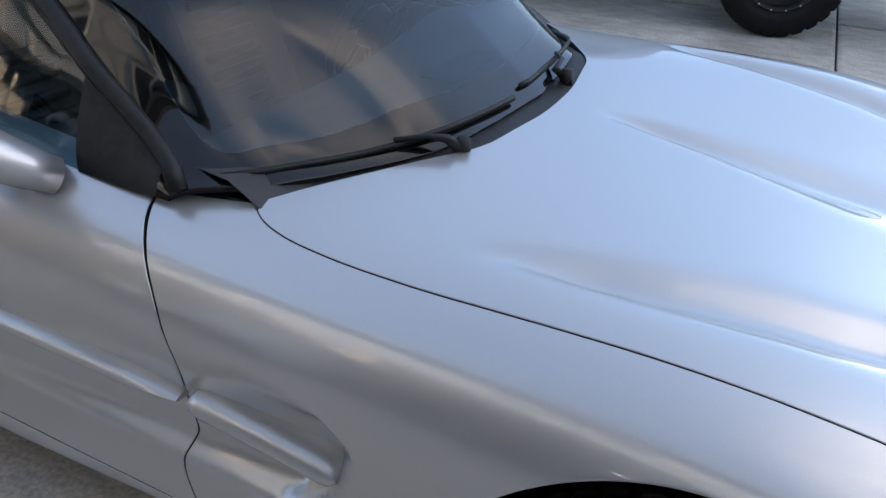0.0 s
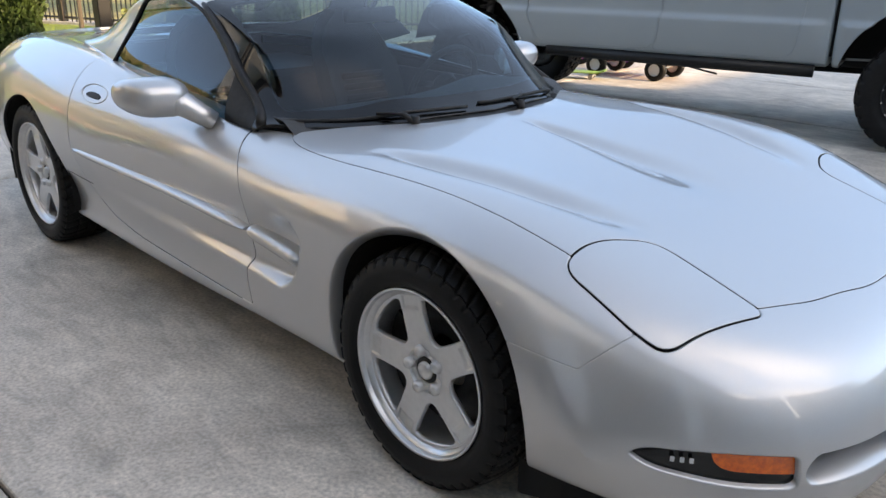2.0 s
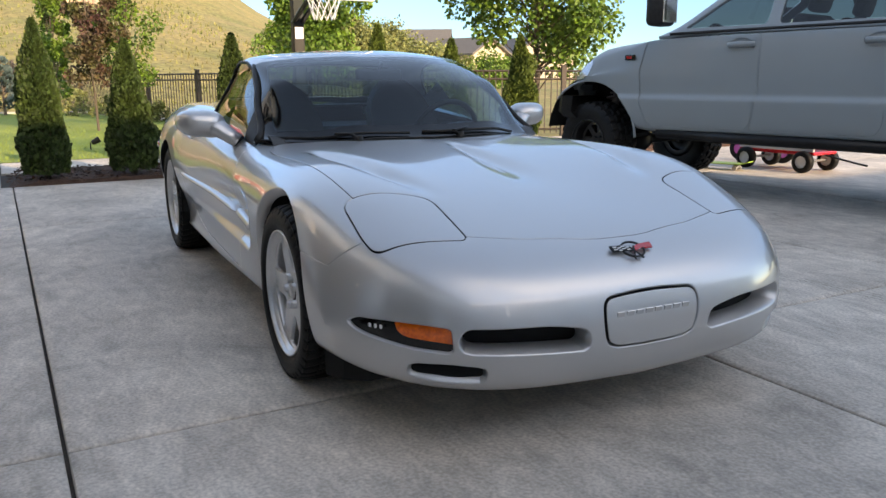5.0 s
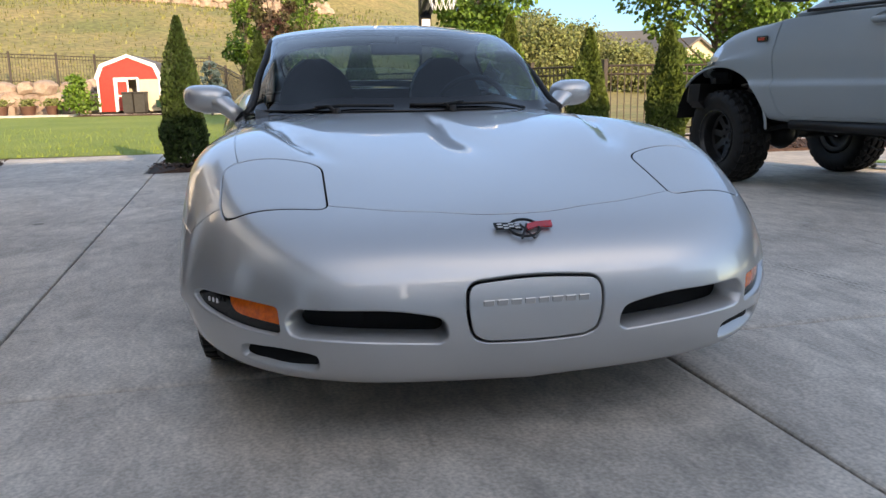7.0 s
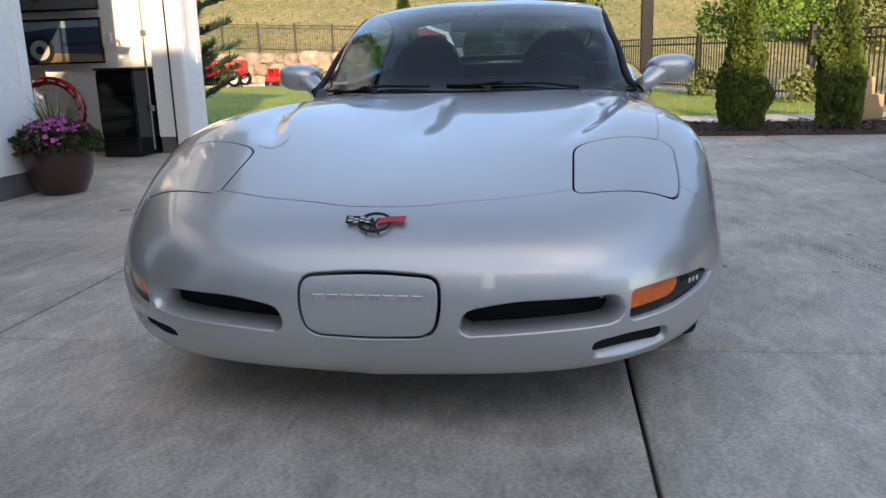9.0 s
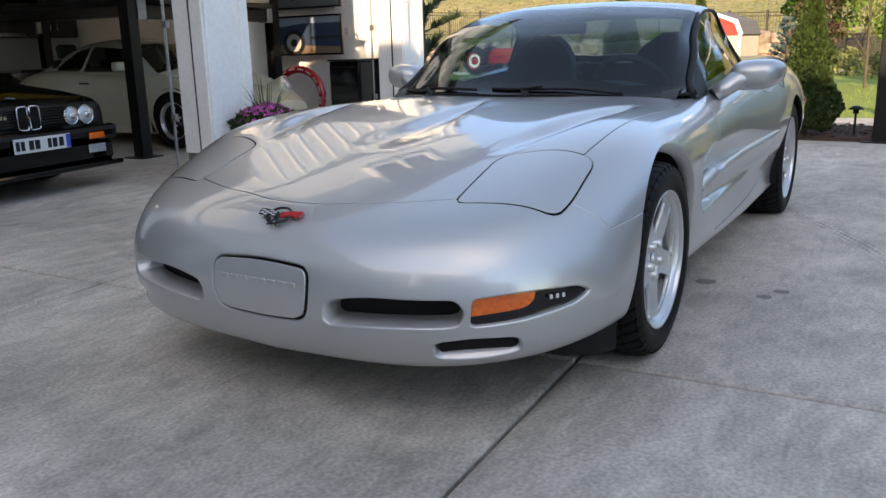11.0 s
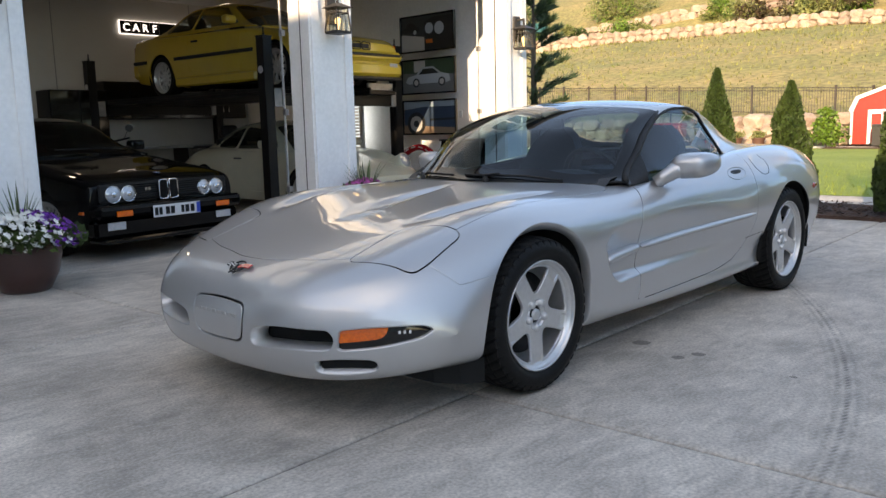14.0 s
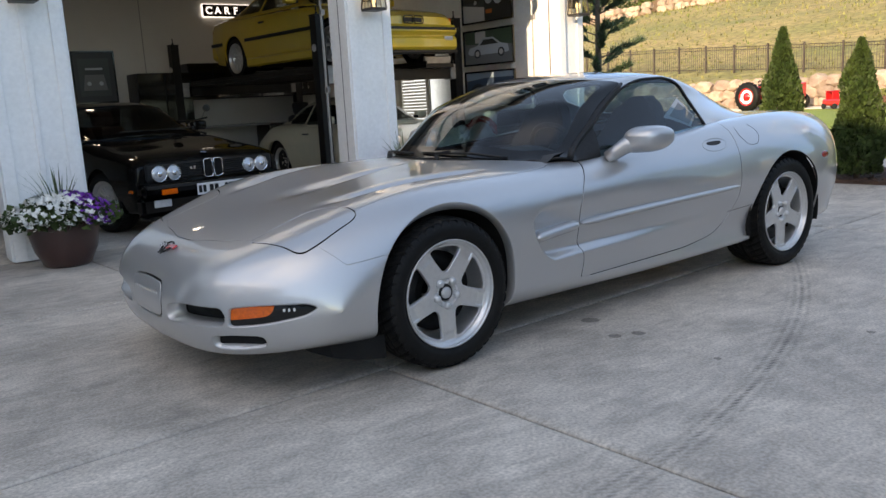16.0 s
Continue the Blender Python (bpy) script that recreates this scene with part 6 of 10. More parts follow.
for s in (1, -1):
    c = s * 0.37
    bm = bmesh.new()
    rows = []
    for i in range(13):
        t = i / 12
        wdt = (0.215 if t < 0.62 else 0.215 * math.sqrt(max(0.05, 1 - ((t - 0.62) / 0.40) ** 2)))
        x, z = -1.62 - 0.28 * t, 0.40 + 0.69 * t
        ring = []
        for k in range(17):
            u = -1 + k / 8
            bolster = 0.055 * abs(u) ** 3 * (1 if t < 0.7 else 0.4)
            ring.append(bm.verts.new((x + bolster, c + u * wdt, z - 0.015 * abs(u) ** 4)))
        back = [bm.verts.new((x - 0.10 * (1 - 0.4 * t), c + (1 - k / 4) * wdt * 0.96, z)) for k in range(9)]
        rows.append(ring + back)
    m = len(rows[0])
    for a, b in zip(rows, rows[1:]):
        for j in range(m):
            bm.faces.new((a[j], a[(j + 1) % m], b[(j + 1) % m], b[j]))
    bm.faces.new(rows[-1])
    seat = part("seat_back", bm, LEATHER, car, "dark leather bucket seat back", edge=60)
    for k in range(7):
        bm = bmesh.new()
        t = 0.12 + 0.07 * k
        tube(bm, [(-1.62 - 0.28 * t + 0.006, c - 0.12, 0.40 + 0.72 * t), (-1.62 - 0.28 * t + 0.008, c, 0.40 + 0.72 * t), (-1.62 - 0.28 * t + 0.006, c + 0.12, 0.40 + 0.72 * t)], 0.017, 8)
        part("pleat", bm, LEATHER, seat, smooth=True)
    bm = bmesh.new()
    box(bm, -1.70, -1.18, c - 0.24, c + 0.24, 0.33, 0.46, 0.05, seg=3)
    part("seat_cushion", bm, LEATHER, car, edge=50)
# steering wheel, inside mirror
bm = bmesh.new()
tube(bm, [(0.185 * math.cos(a), 0.185 * math.sin(a), 0) for a in (2 * math.pi * i / 40 for i in range(40))], 0.015, 10, True)
sw = part("steering_wheel", bm, LEATHER, car, smooth=True)
sw.matrix_local = Matrix.Translation((-1.20, 0.37, 0.80)) @ Matrix.Rotation(radians(-66), 4, "Y")
bm = bmesh.new()
lathe(bm, [(0.0005, 0.02), (0.05, 0.018), (0.07, 0.0), (0.06, -0.03)], 24)
for a in (0.2, math.pi - 0.2, -math.pi / 2 - 0.5, -math.pi / 2 + 0.5):
    tube(bm, [(0.05 * math.sin(a), 0.05 * math.cos(a), 0), (0.18 * math.sin(a), 0.18 * math.cos(a), 0)], 0.014, 8, squash=0.5)
part("steering_hub", bm, BLACK, sw, smooth=True)
bm = bmesh.new()
box(bm, -1.262, -1.225, -0.13, 0.13, 1.085, 1.145, 0.015, seg=3)
tube(bm, [(-1.235, 0, 1.14), (-1.20, 0, 1.175)], 0.01, 8)
part("inside_mirror", bm, BLACK, car, edge=50)

# a printed sheet that hangs inside the driver's-side window
sheet = thing("paper_sheet", "white printed paper sheet hung inside the car's side window", "paper", m=pose(-1.90, 0.655, 0.985))
bm = bmesh.new()
quad = [Vector((0.02, 0.0, 0.085)), Vector((-0.17, -0.012, -0.025)), Vector((-0.10, 0.012, -0.085)), Vector((0.16, 0.014, -0.015))]
n = 8
rows = [[bm.verts.new(quad[0].lerp(quad[1], i / n).lerp(quad[3].lerp(quad[2], i / n), j / n) + Vector((0, 0.012 * math.sin(math.pi * i / n) * math.sin(2.5 * j / n), 0))) for j in range(n + 1)] for i in range(n + 1)]
for i in range(n):
    for j in range(n):
        bm.faces.new((rows[i][j], rows[i + 1][j], rows[i + 1][j + 1], rows[i][j + 1]))
up = [v.co.copy() for r in rows for v in r]
part("paper", bm, LIGHTGREY, sheet, smooth=True)
bm = bmesh.new()
inner = [[bm.verts.new(up[i * (n + 1) + j] + Vector((0, 0.002, 0))) for j in range(1, n)] for i in range(1, n)]
for i in range(n - 2):
    for j in range(n - 2):
        bm.faces.new((inner[i][j], inner[i + 1][j], inner[i + 1][j + 1], inner[i][j + 1]))
part("printed_picture", bm, GREYTOP, sheet, "grey printed picture", smooth=True)
# ---- the garage ----
YF = -3.78                       # the face of the garage
garage = thing("garage", "white board-and-batten garage with three open bays", "garage", kind="structure")


def boarded(x0, x1, z0, z1, name="pier", deep=0.36):
    """A length of front wall: a core, battens over its boards, corner boards at its ends."""
    b = bmesh.new()
    box(b, x0, x1, YF - deep, YF, z0, z1)
    p = part(name, b, WHITE, garage)
    n = max(1, round((x1 - x0) / 0.36))
    for k in range(n + 1):
        e = 0.05 if k in (0, n) else 0.022
        x = x0 + (x1 - x0) * k / n + (e if k == 0 else -e if k == n else 0)
        b = bmesh.new()
        box(b, x - e, x + e, YF + 0.001, YF + 0.021, z0 + 0.004, z1 - 0.004, 0.004)
        part("batten", b, WHITE, p)
    return p


HEAD = 3.10
for x0, x1 in ((0.25, 0.86), (-3.0, -2.48), (-5.98, -5.56), (3.4, 4.1), (6.6, 7.4)):
    p = boarded(x0, x1, 0.012 if x0 == 0.25 else 0.18, HEAD)
    if x0 != 0.25:
        b = bmesh.new()
        box(b, x0 + 0.012, x1 - 0.012, YF - 0.35, YF - 0.012, -0.02, 0.178)
        part("footing", b, FOOTING, p, "dark concrete footing")
    for xs_ in (x0, x1):                                     # trim boards and rubber seals down the opening
        s = 1 if xs_ == x1 else -1
        if (x0, s) == (-5.98, -1):
            continue
        b = bmesh.new()
        box(b, min(xs_ + s * 0.001, xs_ + s * 0.020), max(xs_ + s * 0.001, xs_ + s * 0.020), YF - 0.14, YF + 0.001, 0.02, HEAD - 0.02, 0.003)
        part("door_trim", b, WHITE, p)
        b = bmesh.new()
        box(b, min(xs_ + s * 0.002, xs_ + s * 0.010), max(xs_ + s * 0.002, xs_ + s * 0.010), YF - 0.165, YF - 0.145, 0.02, HEAD - 0.05)
        part("weather_seal", b, BLACK, p)
boarded(-5.98, 7.4, HEAD + 0.001, 3.62, "header")
b = bmesh.new()
box(b, -6.05, 7.4, YF + 0.022, YF + 0.06, HEAD + 0.36, HEAD + 0.50, 0.006)
part("belt_board", b, WHITE, garage)
# upper storey: lapped boards and windows
b = bmesh.new()
box(b, -5.98, 7.4, YF - 0.3, YF - 0.03, 3.62, 4.8)
up = part("upper_wall", b, WHITE, garage)
for k in range(8):
    b = bmesh.new()
    z = 3.64 + k * 0.146
    prism(b, [(0, z), (0.030, z), (0.012, z + 0.146), (0, z + 0.146)], -5.99, 7.4, Matrix(((0, 1, 0, 0), (1, 0, 0, YF - 0.029), (0, 0, 1, 0), (0, 0, 0, 1))))
    part("lap_board", b, WHITE, up)
for xw in (-4.3, -0.9, 2.4):
    win = thing("window_upper", "white-framed upper window over the garage", "window", kind="structure", m=pose(xw, YF, 4.22))
    b = bmesh.new()
    for q in ((-0.62, -0.52, -0.46, 0.46), (0.52, 0.62, -0.46, 0.46), (-0.52, 0.52, 0.38, 0.46), (-0.52, 0.52, -0.46, -0.38), (-0.03, 0.03, -0.38, 0.38)):
        box(b, q[0], q[1], 0.005, 0.07, q[2], q[3], 0.004)
    part("window_frame", b, WHITE, win)
    b = bmesh.new()
    box(b, -0.53, 0.53, 0.012, 0.03, -0.39, 0.39)
    part("pane", b, DARKGLASS, win)
b = bmesh.new()
prism(b, [(YF + 0.45, 4.70), (YF + 0.47, 4.88), (-7.1, 6.5), (-10.9, 4.88), (-10.9, 4.74), (-7.1, 6.30)], -6.35, 7.8, Matrix(((0, 1, 0, 0), (1, 0, 0, 0), (0, 0, 1, 0), (0, 0, 0, 1))))
part("roof", b, ROOFING, garage)
for xe in (-5.99, 7.39):
    b = bmesh.new()
    prism(b, [(YF - 0.1, 4.80), (-7.1, 6.28), (-10.4, 4.80)], xe - 0.05, xe + 0.05, Matrix(((0, 1, 0, 0), (1, 0, 0, 0), (0, 0, 1, 0), (0, 0, 0, 1))))
    part("gable", b, WHITE, garage)
# side and back walls, ceiling, floor
def inside(name, x0, x1, y0, y1, z0, z1, m, label, cat="wall"):
    b = bmesh.new()
    box(b, x0, x1, y0, y1, z0, z1)
    return tagged(part(name, b, m), label, cat, kind="structure")


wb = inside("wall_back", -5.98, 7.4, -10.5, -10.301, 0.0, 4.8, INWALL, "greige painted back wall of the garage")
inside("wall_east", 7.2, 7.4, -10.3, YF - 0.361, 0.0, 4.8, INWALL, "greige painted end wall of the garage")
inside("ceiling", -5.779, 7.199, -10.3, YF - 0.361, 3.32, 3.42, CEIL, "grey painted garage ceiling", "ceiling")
inside("floor", -5.99, 7.4, -10.5, -3.875, -0.12, -0.004, CONCRETE, "smooth concrete garage floor", "floor")
b = bmesh.new()
box(b, -5.779, -5.755, -10.2, YF - 0.37, 0.0, 0.15, 0.004)
tagged(part("baseboard", b, FOOTING), "grey concrete footing along the end wall", "baseboard", kind="structure")
b = bmesh.new()                                              # clapboards outside the end wall
box(b, -6.0, -5.981, -10.5, YF, 0.2, 4.8)
tagged(part("wall_outside", b, WHITE), "white siding of the garage end", "wall", kind="structure")
# joint lines of the wall boards
for x, z0, z1 in ((-2.55, 1.0, 3.3), (0.1, 1.0, 3.3), (-4.9, 1.7, 3.3)):
    b = bmesh.new()
    box(b, x - 0.006, x + 0.006, -10.302, -10.297, z0, z1)
    part("wall_seam", b, GREYLINE, wb)


def door_track(x, s):
    """Overhead door hardware at one side of a bay: upright track, bend, level track and hangers."""
    t = thing("door_track", "galvanised overhead door track", "door track", "garage door tracks")
    b = bmesh.new()
    y0 = YF - 0.40
    pts = [(x, y0, 0.05), (x, y0, 2.72)] + [(x, y0 - 0.34 * (1 - math.cos(a)), 2.72 + 0.34 * math.sin(a)) for a in np.linspace(0.2, math.pi / 2, 6)] + [(x, y0 - 3.0, 3.06)]
    tube(b, pts, 0.014, 6)
    part("rail", b, GALV, t)
    for y in (-5.6, -7.1):
        b = bmesh.new()
        box(b, x - 0.018, x + 0.018, y - 0.003, y + 0.003, 3.06, 3.32)
        part("hanger", b, GALV, t)
    for z in (0.5, 1.3, 2.1):
        b = bmesh.new()
        box(b, x - 0.03, x + 0.012, y0 - 0.02, y0 + 0.035, z - 0.03, z + 0.03, 0.003)
        part("bracket", b, GALV, t)


for x0, x1 in ((-5.56, -3.0), (-2.48, 0.25), (0.86, 3.4)):
    door_track(x0 + 0.07, 1)
    door_track(x1 - 0.07, -1)
    # the raised door lying under the ceiling
    d = thing("garage_door", "raised white sectional garage door under the ceiling", "garage door", "garage doors")
    for k in range(5):
        b = bmesh.new()
        y = YF - 0.80 - k * 0.50
        box(b, x0 + 0.1, x1 - 0.1, y - 0.49, y, 3.09, 3.135, 0.008)
        part("panel", b, DOORP, d)
    b = bmesh.new()                                           # spring shaft
    cyl(b, 0.013, 0.013, (x0 + 0.05, YF - 0.47, 3.24), (x1 - 0.05, YF - 0.47, 3.24), 8)
    part("shaft", b, GALV, d)
    b = bmesh.new()
    cyl(b, 0.032, 0.032, (x0 + 0.5, YF - 0.47, 3.24), (x1 - 0.5, YF - 0.47, 3.24), 12)
    part("spring", b, STEEL, d)
# ceiling lamps and openers
for x, y in ((-1.2, -8.2), (-1.2, -5.9), (2.0, -6.8), (-4.6, -8.8)):
    t = thing("ceiling_light", "small lit LED ceiling lamp", "lamp", "garage lamps", m=pose(x, y, 3.32))
    b = bmesh.new()
    lathe(b, [(0.0005, -0.002), (0.17, -0.002), (0.17, -0.04), (0.15, -0.05), (0.148, -0.03)], 24)
    part("housing", b, LIGHTGREY, t, smooth=True)
    b = bmesh.new()
    lathe(b, [(0.0005, -0.048), (0.10, -0.045), (0.147, -0.035)], 24)
    part("diffuser", b, LAMPGLOW, t, "lit white diffuser")
for x in (-4.1, -1.05):
    t = thing("door_opener", "grey garage door opener on a ceiling bracket", "door opener", m=pose(x, -7.3, 3.32))
    b = bmesh.new()
    box(b, -0.14, 0.14, -0.2, 0.2, -0.28, -0.13, 0.02)
    part("motor", b, STEEL, t)
    b = bmesh.new()
    for q in (-0.1, 0.1):
        box(b, q - 0.012, q + 0.012, -0.02, 0.02, -0.13, 0.0)
    part("bracket", b, GALV, t)
    b = bmesh.new()
    box(b, -0.02, 0.02, 0.2, 2.9, -0.20, -0.16)
    part("drive_rail", b, GALV, t)


# ---- lanterns on the piers ----
def lantern(x, z=2.06):
    t = thing("wall_lantern", "bronze wall lantern with seeded glass and a bulb", "wall lamp", "lanterns on the piers", m=pose(x, YF + 0.022, z))
    b = bmesh.new()
    box(b, -0.06, 0.06, 0.0, 0.03, 0.10, 0.42, 0.006)
    part("back_plate", b, BRONZE, t)
    b = bmesh.new()
    box(b, -0.012, 0.012, 0.03, 0.14, 0.36, 0.385, 0.003)
    box(b, -0.012, 0.012, 0.116, 0.14, 0.27, 0.36, 0.003)
    part("arm", b, BRONZE, t)
    cy_ = 0.125
    frame_ = lambda w, z_: [(sx * w, cy_ + sy * w, z_) for sx, sy in ((-1, -1), (1, -1), (1, 1), (-1, 1))]
    b = bmesh.new()
    for lo, hi in zip(frame_(0.092, 0.02), frame_(0.070, 0.255)):
        cyl(b, 0.008, 0.008, lo, hi, 4)
    for q in (frame_(0.092, 0.02), frame_(0.070, 0.255), frame_(0.078, 0.20)):
        for u, v in zip(q, q[1:] + q[:1]):
            cyl(b, 0.007, 0.007, u, v, 4)
    for s in (-1, 1):
        cyl(b, 0.004, 0.004, (s * 0.03, cy_ + 0.092, 0.02), (s * 0.024, cy_ + 0.071, 0.25), 4)
        cyl(b, 0.004, 0.004, (0.092, cy_ + s * 0.03, 0.02), (0.071, cy_ + s * 0.024, 0.25), 4)
    part("cage", b, BRONZE, t)
    b = bmesh.new()
    for w0, z0, w1, z1 in ((0.115, 0.252, 0.055, 0.285), (0.055, 0.285, 0.03, 0.30)):
        lo, hi = [b.verts.new(q) for q in frame_(w0, z0)], [b.verts.new(q) for q in frame_(w1, z1)]
        for i in range(4):
            b.faces.new((lo[i], lo[(i + 1) % 4], hi[(i + 1) % 4], hi[i]))
        b.faces.new(lo)
        b.faces.new(hi)
    part("cap", b, BRONZE, t)
    b = bmesh.new()
    box(b, -0.095, 0.095, cy_ - 0.095, cy_ + 0.095, 0.0, 0.016, 0.004)
    part("base", b, BRONZE, t)
    lo, hi = frame_(0.085, 0.022), frame_(0.066, 0.25)
    for i in range(4):
        b = bmesh.new()
        b.faces.new([b.verts.new(q) for q in (lo[i], lo[(i + 1) % 4], hi[(i + 1) % 4], hi[i])])
        part("glass_pane", b, LANTERNGLASS, t).visible_shadow = False
    b = bmesh.new()
    lathe(b, [(0.012, 0.03), (0.012, 0.07), (0.03, 0.12), (0.025, 0.15), (0.0005, 0.165)], 14, Matrix.Translation((0, cy_, 0)))
    part("bulb", b, BULB, t, smooth=True)


for x in (0.55, -2.72, -5.76, 3.75):
    lantern(x)

# ---- four-post lift ----
lift = thing("car_lift", "black four-post car lift with a raised deck", "car lift", m=pose(-4.2, -5.55, 0, 0, 0, 3.0))


DECK = 1.575
for x, y in ((1.10, 0.0), (-1.16, 0.0), (1.10, -4.35), (-1.16, -4.35)):
    b = bmesh.new()
    w = 0.065
    s = -1 if x > 0 else 1
    box(b, x - w, x + w, y - w, y - w + 0.012, 0.012, 2.22)
    box(b, x - w, x + w, y + w - 0.012, y + w, 0.012, 2.22)
    box(b, min(x - s * w, x - s * (w - 0.012)), max(x - s * w, x - s * (w - 0.012)), y - w, y + w, 0.012, 2.22)
    p = part("post", b, STEEL, lift)
    b = bmesh.new()
    box(b, x - 0.14, x + 0.14, y - 0.14, y + 0.14, 0.0, 0.012)
    part("base_plate", b, STEEL, p)
    b = bmesh.new()
    box(b, x - 0.07, x + 0.07, y - 0.07, y + 0.07, 2.22, 2.24)
    cyl(b, 0.009, 0.009, (x, y, 2.24), (x, y, 2.34), 8)
    cyl(b, 0.016, 0.016, (x, y, 2.25), (x, y, 2.27), 6)
    part("top_plate", b, STEEL, p)
    b = bmesh.new()
    box(b, x - 0.015 + s * 0.02, x + 0.015 + s * 0.02, y - 0.02, y + 0.02, 0.05, 2.2)
    part("ladder_bar", b, STEEL, p)
    b = bmesh.new()
    box(b, x + s * 0.07, x + s * 0.16, y - 0.08, y + 0.08, DECK - 0.17, DECK + 0.04, 0.01)
    part("slider", b, GALV, p, "worn metal slider block")
    b = bmesh.new()
    cyl(b, 0.045, 0.045, (x - s * 0.072, y, 1.84), (x - s * 0.066, y, 1.84), 16)
    part("decal", b, LIGHTGREY, p, "round pale decal")
for y in (0.0, -4.35):
    b = bmesh.new()
    box(b, -1.10, 1.04, y - 0.06, y + 0.06, DECK - 0.16, DECK - 0.02, 0.008)
    part("cross_beam", b, STEEL, lift)
for x in (-0.66, 0.60):
    b = bmesh.new()
    box(b, x - 0.25, x + 0.25, -4.5, 0.24, DECK - 0.015, DECK + 0.035, 0.006)
    box(b, x - 0.25, x - 0.23, -4.5, 0.24, DECK + 0.035, DECK + 0.075)
    box(b, x + 0.23, x + 0.25, -4.5, 0.24, DECK + 0.035, DECK + 0.075)
    part("runway", b, STEEL, lift)
    b = bmesh.new()
    box(b, x - 0.24, x + 0.24, 0.16, 0.20, DECK + 0.035, DECK + 0.14, 0.01)
    part("wheel_stop", b, GALV, lift)
b = bmesh.new()
box(b, -0.40, 0.34, -4.2, -0.1, DECK - 0.01, DECK + 0.0)
part("drip_tray", b, STEEL, lift)

# ---- pictures on the end wall ----
def wall_frame(m, w, h, label, bits):
    """A framed print: black frame, printed sheet, flat coloured shapes on it."""
    t = thing("framed_picture", label, "picture", m=m)
    b = bmesh.new()
    for q in ((-w / 2, w / 2, h / 2 - 0.022, h / 2), (-w / 2, w / 2, -h / 2, -h / 2 + 0.022), (-w / 2, -w / 2 + 0.022, -h / 2 + 0.022, h / 2 - 0.022), (w / 2 - 0.022, w / 2, -h / 2 + 0.022, h / 2 - 0.022)):
        box(b, q[0], q[1], 0.0, 0.03, q[2], q[3], 0.003)
    part("frame", b, GLOSSBLACK, t)
    b = bmesh.new()
    box(b, -w / 2 + 0.02, w / 2 - 0.02, 0.002, 0.010, -h / 2 + 0.02, h / 2 - 0.02)
    pr = part("print", b, bits[0], t)
    for k, (m_, outline) in enumerate(bits[1:]):
        b = bmesh.new()
        b.faces.new([b.verts.new((x * w, 0.0112 + 0.0007 * k, z * h)) for x, z in outline])
        bmesh.ops.triangulate(b, faces=b.faces[:])
        part("printed_shape", b, m_, pr)
    return t


disc_ = lambda cx, cz, r, a=1.95: [(cx + r * math.cos(k * math.pi / 10), cz + r * a * math.sin(k * math.pi / 10)) for k in range(20)]
P = {k: mat("print_" + k, c, 0.35) for k, c in dict(black=grey(0.015), dark=(0.03, 0.035, 0.035, 1), pale=(0.42, 0.40, 0.38, 1), silver=(0.35, 0.38, 0.42, 1), green=(0.035, 0.06, 0.035, 1), road=(0.12, 0.125, 0.13, 1),
                                                    blue=(0.03, 0.05, 0.085, 1), sky=(0.22, 0.28, 0.33, 1), amber=(0.5, 0.12, 0.02, 1), tan=(0.22, 0.15, 0.10, 1)).items()}
side_ = [(-0.40, -0.16), (-0.38, 0.02), (-0.24, 0.08), (-0.10, 0.26), (0.10, 0.27), (0.22, 0.06), (0.38, 0.0), (0.42, -0.14), (0.36, -0.20), (-0.34, -0.20)]
EW = lambda y, z: pose(-5.778, y, z, 0, 0, -90)
wall_frame(EW(-5.36, 2.43), 1.08, 0.52, "framed print of a dark car front with lamps", [P["dark"], (P["pale"], [(0.05, -0.46), (0.48, -0.46), (0.48, 0.02), (0.05, -0.10)]), (P["black"], [(-0.47, -0.46), (0.05, -0.46), (0.05, 0.30), (-0.10, 0.40), (-0.47, 0.40)]),
           (P["silver"], disc_(-0.22, 0.10, 0.085)), (P["silver"], disc_(-0.04, 0.12, 0.075)), (P["amber"], [(-0.1, -0.28), (0.02, -0.27), (0.02, -0.17), (-0.1, -0.17)]), (P["black"], [(x * 0.42 + 0.30, z * 0.55 + 0.16) for x, z in side_]), (P["silver"], disc_(0.22, 0.05, 0.03))])
wall_frame(EW(-5.36, 1.83), 1.08, 0.50, "framed print of a silver coupe on a road", [P["road"], (P["green"], [(-0.47, 0.02), (0.47, 0.12), (0.47, 0.46), (-0.47, 0.46)]), (P["pale"], [(0.05, 0.12), (0.26, 0.13), (0.26, 0.44), (0.05, 0.44)]),
           (P["silver"], side_), (P["black"], [(-0.20, 0.07), (-0.09, 0.21), (0.09, 0.21), (0.17, 0.06)]), (P["black"], disc_(-0.25, -0.17, 0.065)), (P["black"], disc_(0.22, -0.17, 0.065)), (P["pale"], disc_(-0.25, -0.17, 0.04)), (P["pale"], disc_(0.22, -0.17, 0.04))])
wall_frame(EW(-5.36, 1.25), 1.08, 0.50, "framed print of a dark blue car and its wheel", [P["tan"], (P["sky"], [(-0.47, 0.28), (0.47, 0.24), (0.47, 0.46), (-0.47, 0.46)]), (P["blue"], [(-0.47, -0.30), (0.47, -0.22), (0.47, 0.22), (0.1, 0.30), (-0.47, 0.30)]),
           (P["black"], disc_(0.24, -0.18, 0.17)), (P["pale"], disc_(0.24, -0.18, 0.115)), (P["black"], disc_(0.24, -0.18, 0.05)), (P["black"], [(-0.47, -0.02), (-0.02, -0.04), (-0.02, -0.10), (-0.47, -0.08)])])
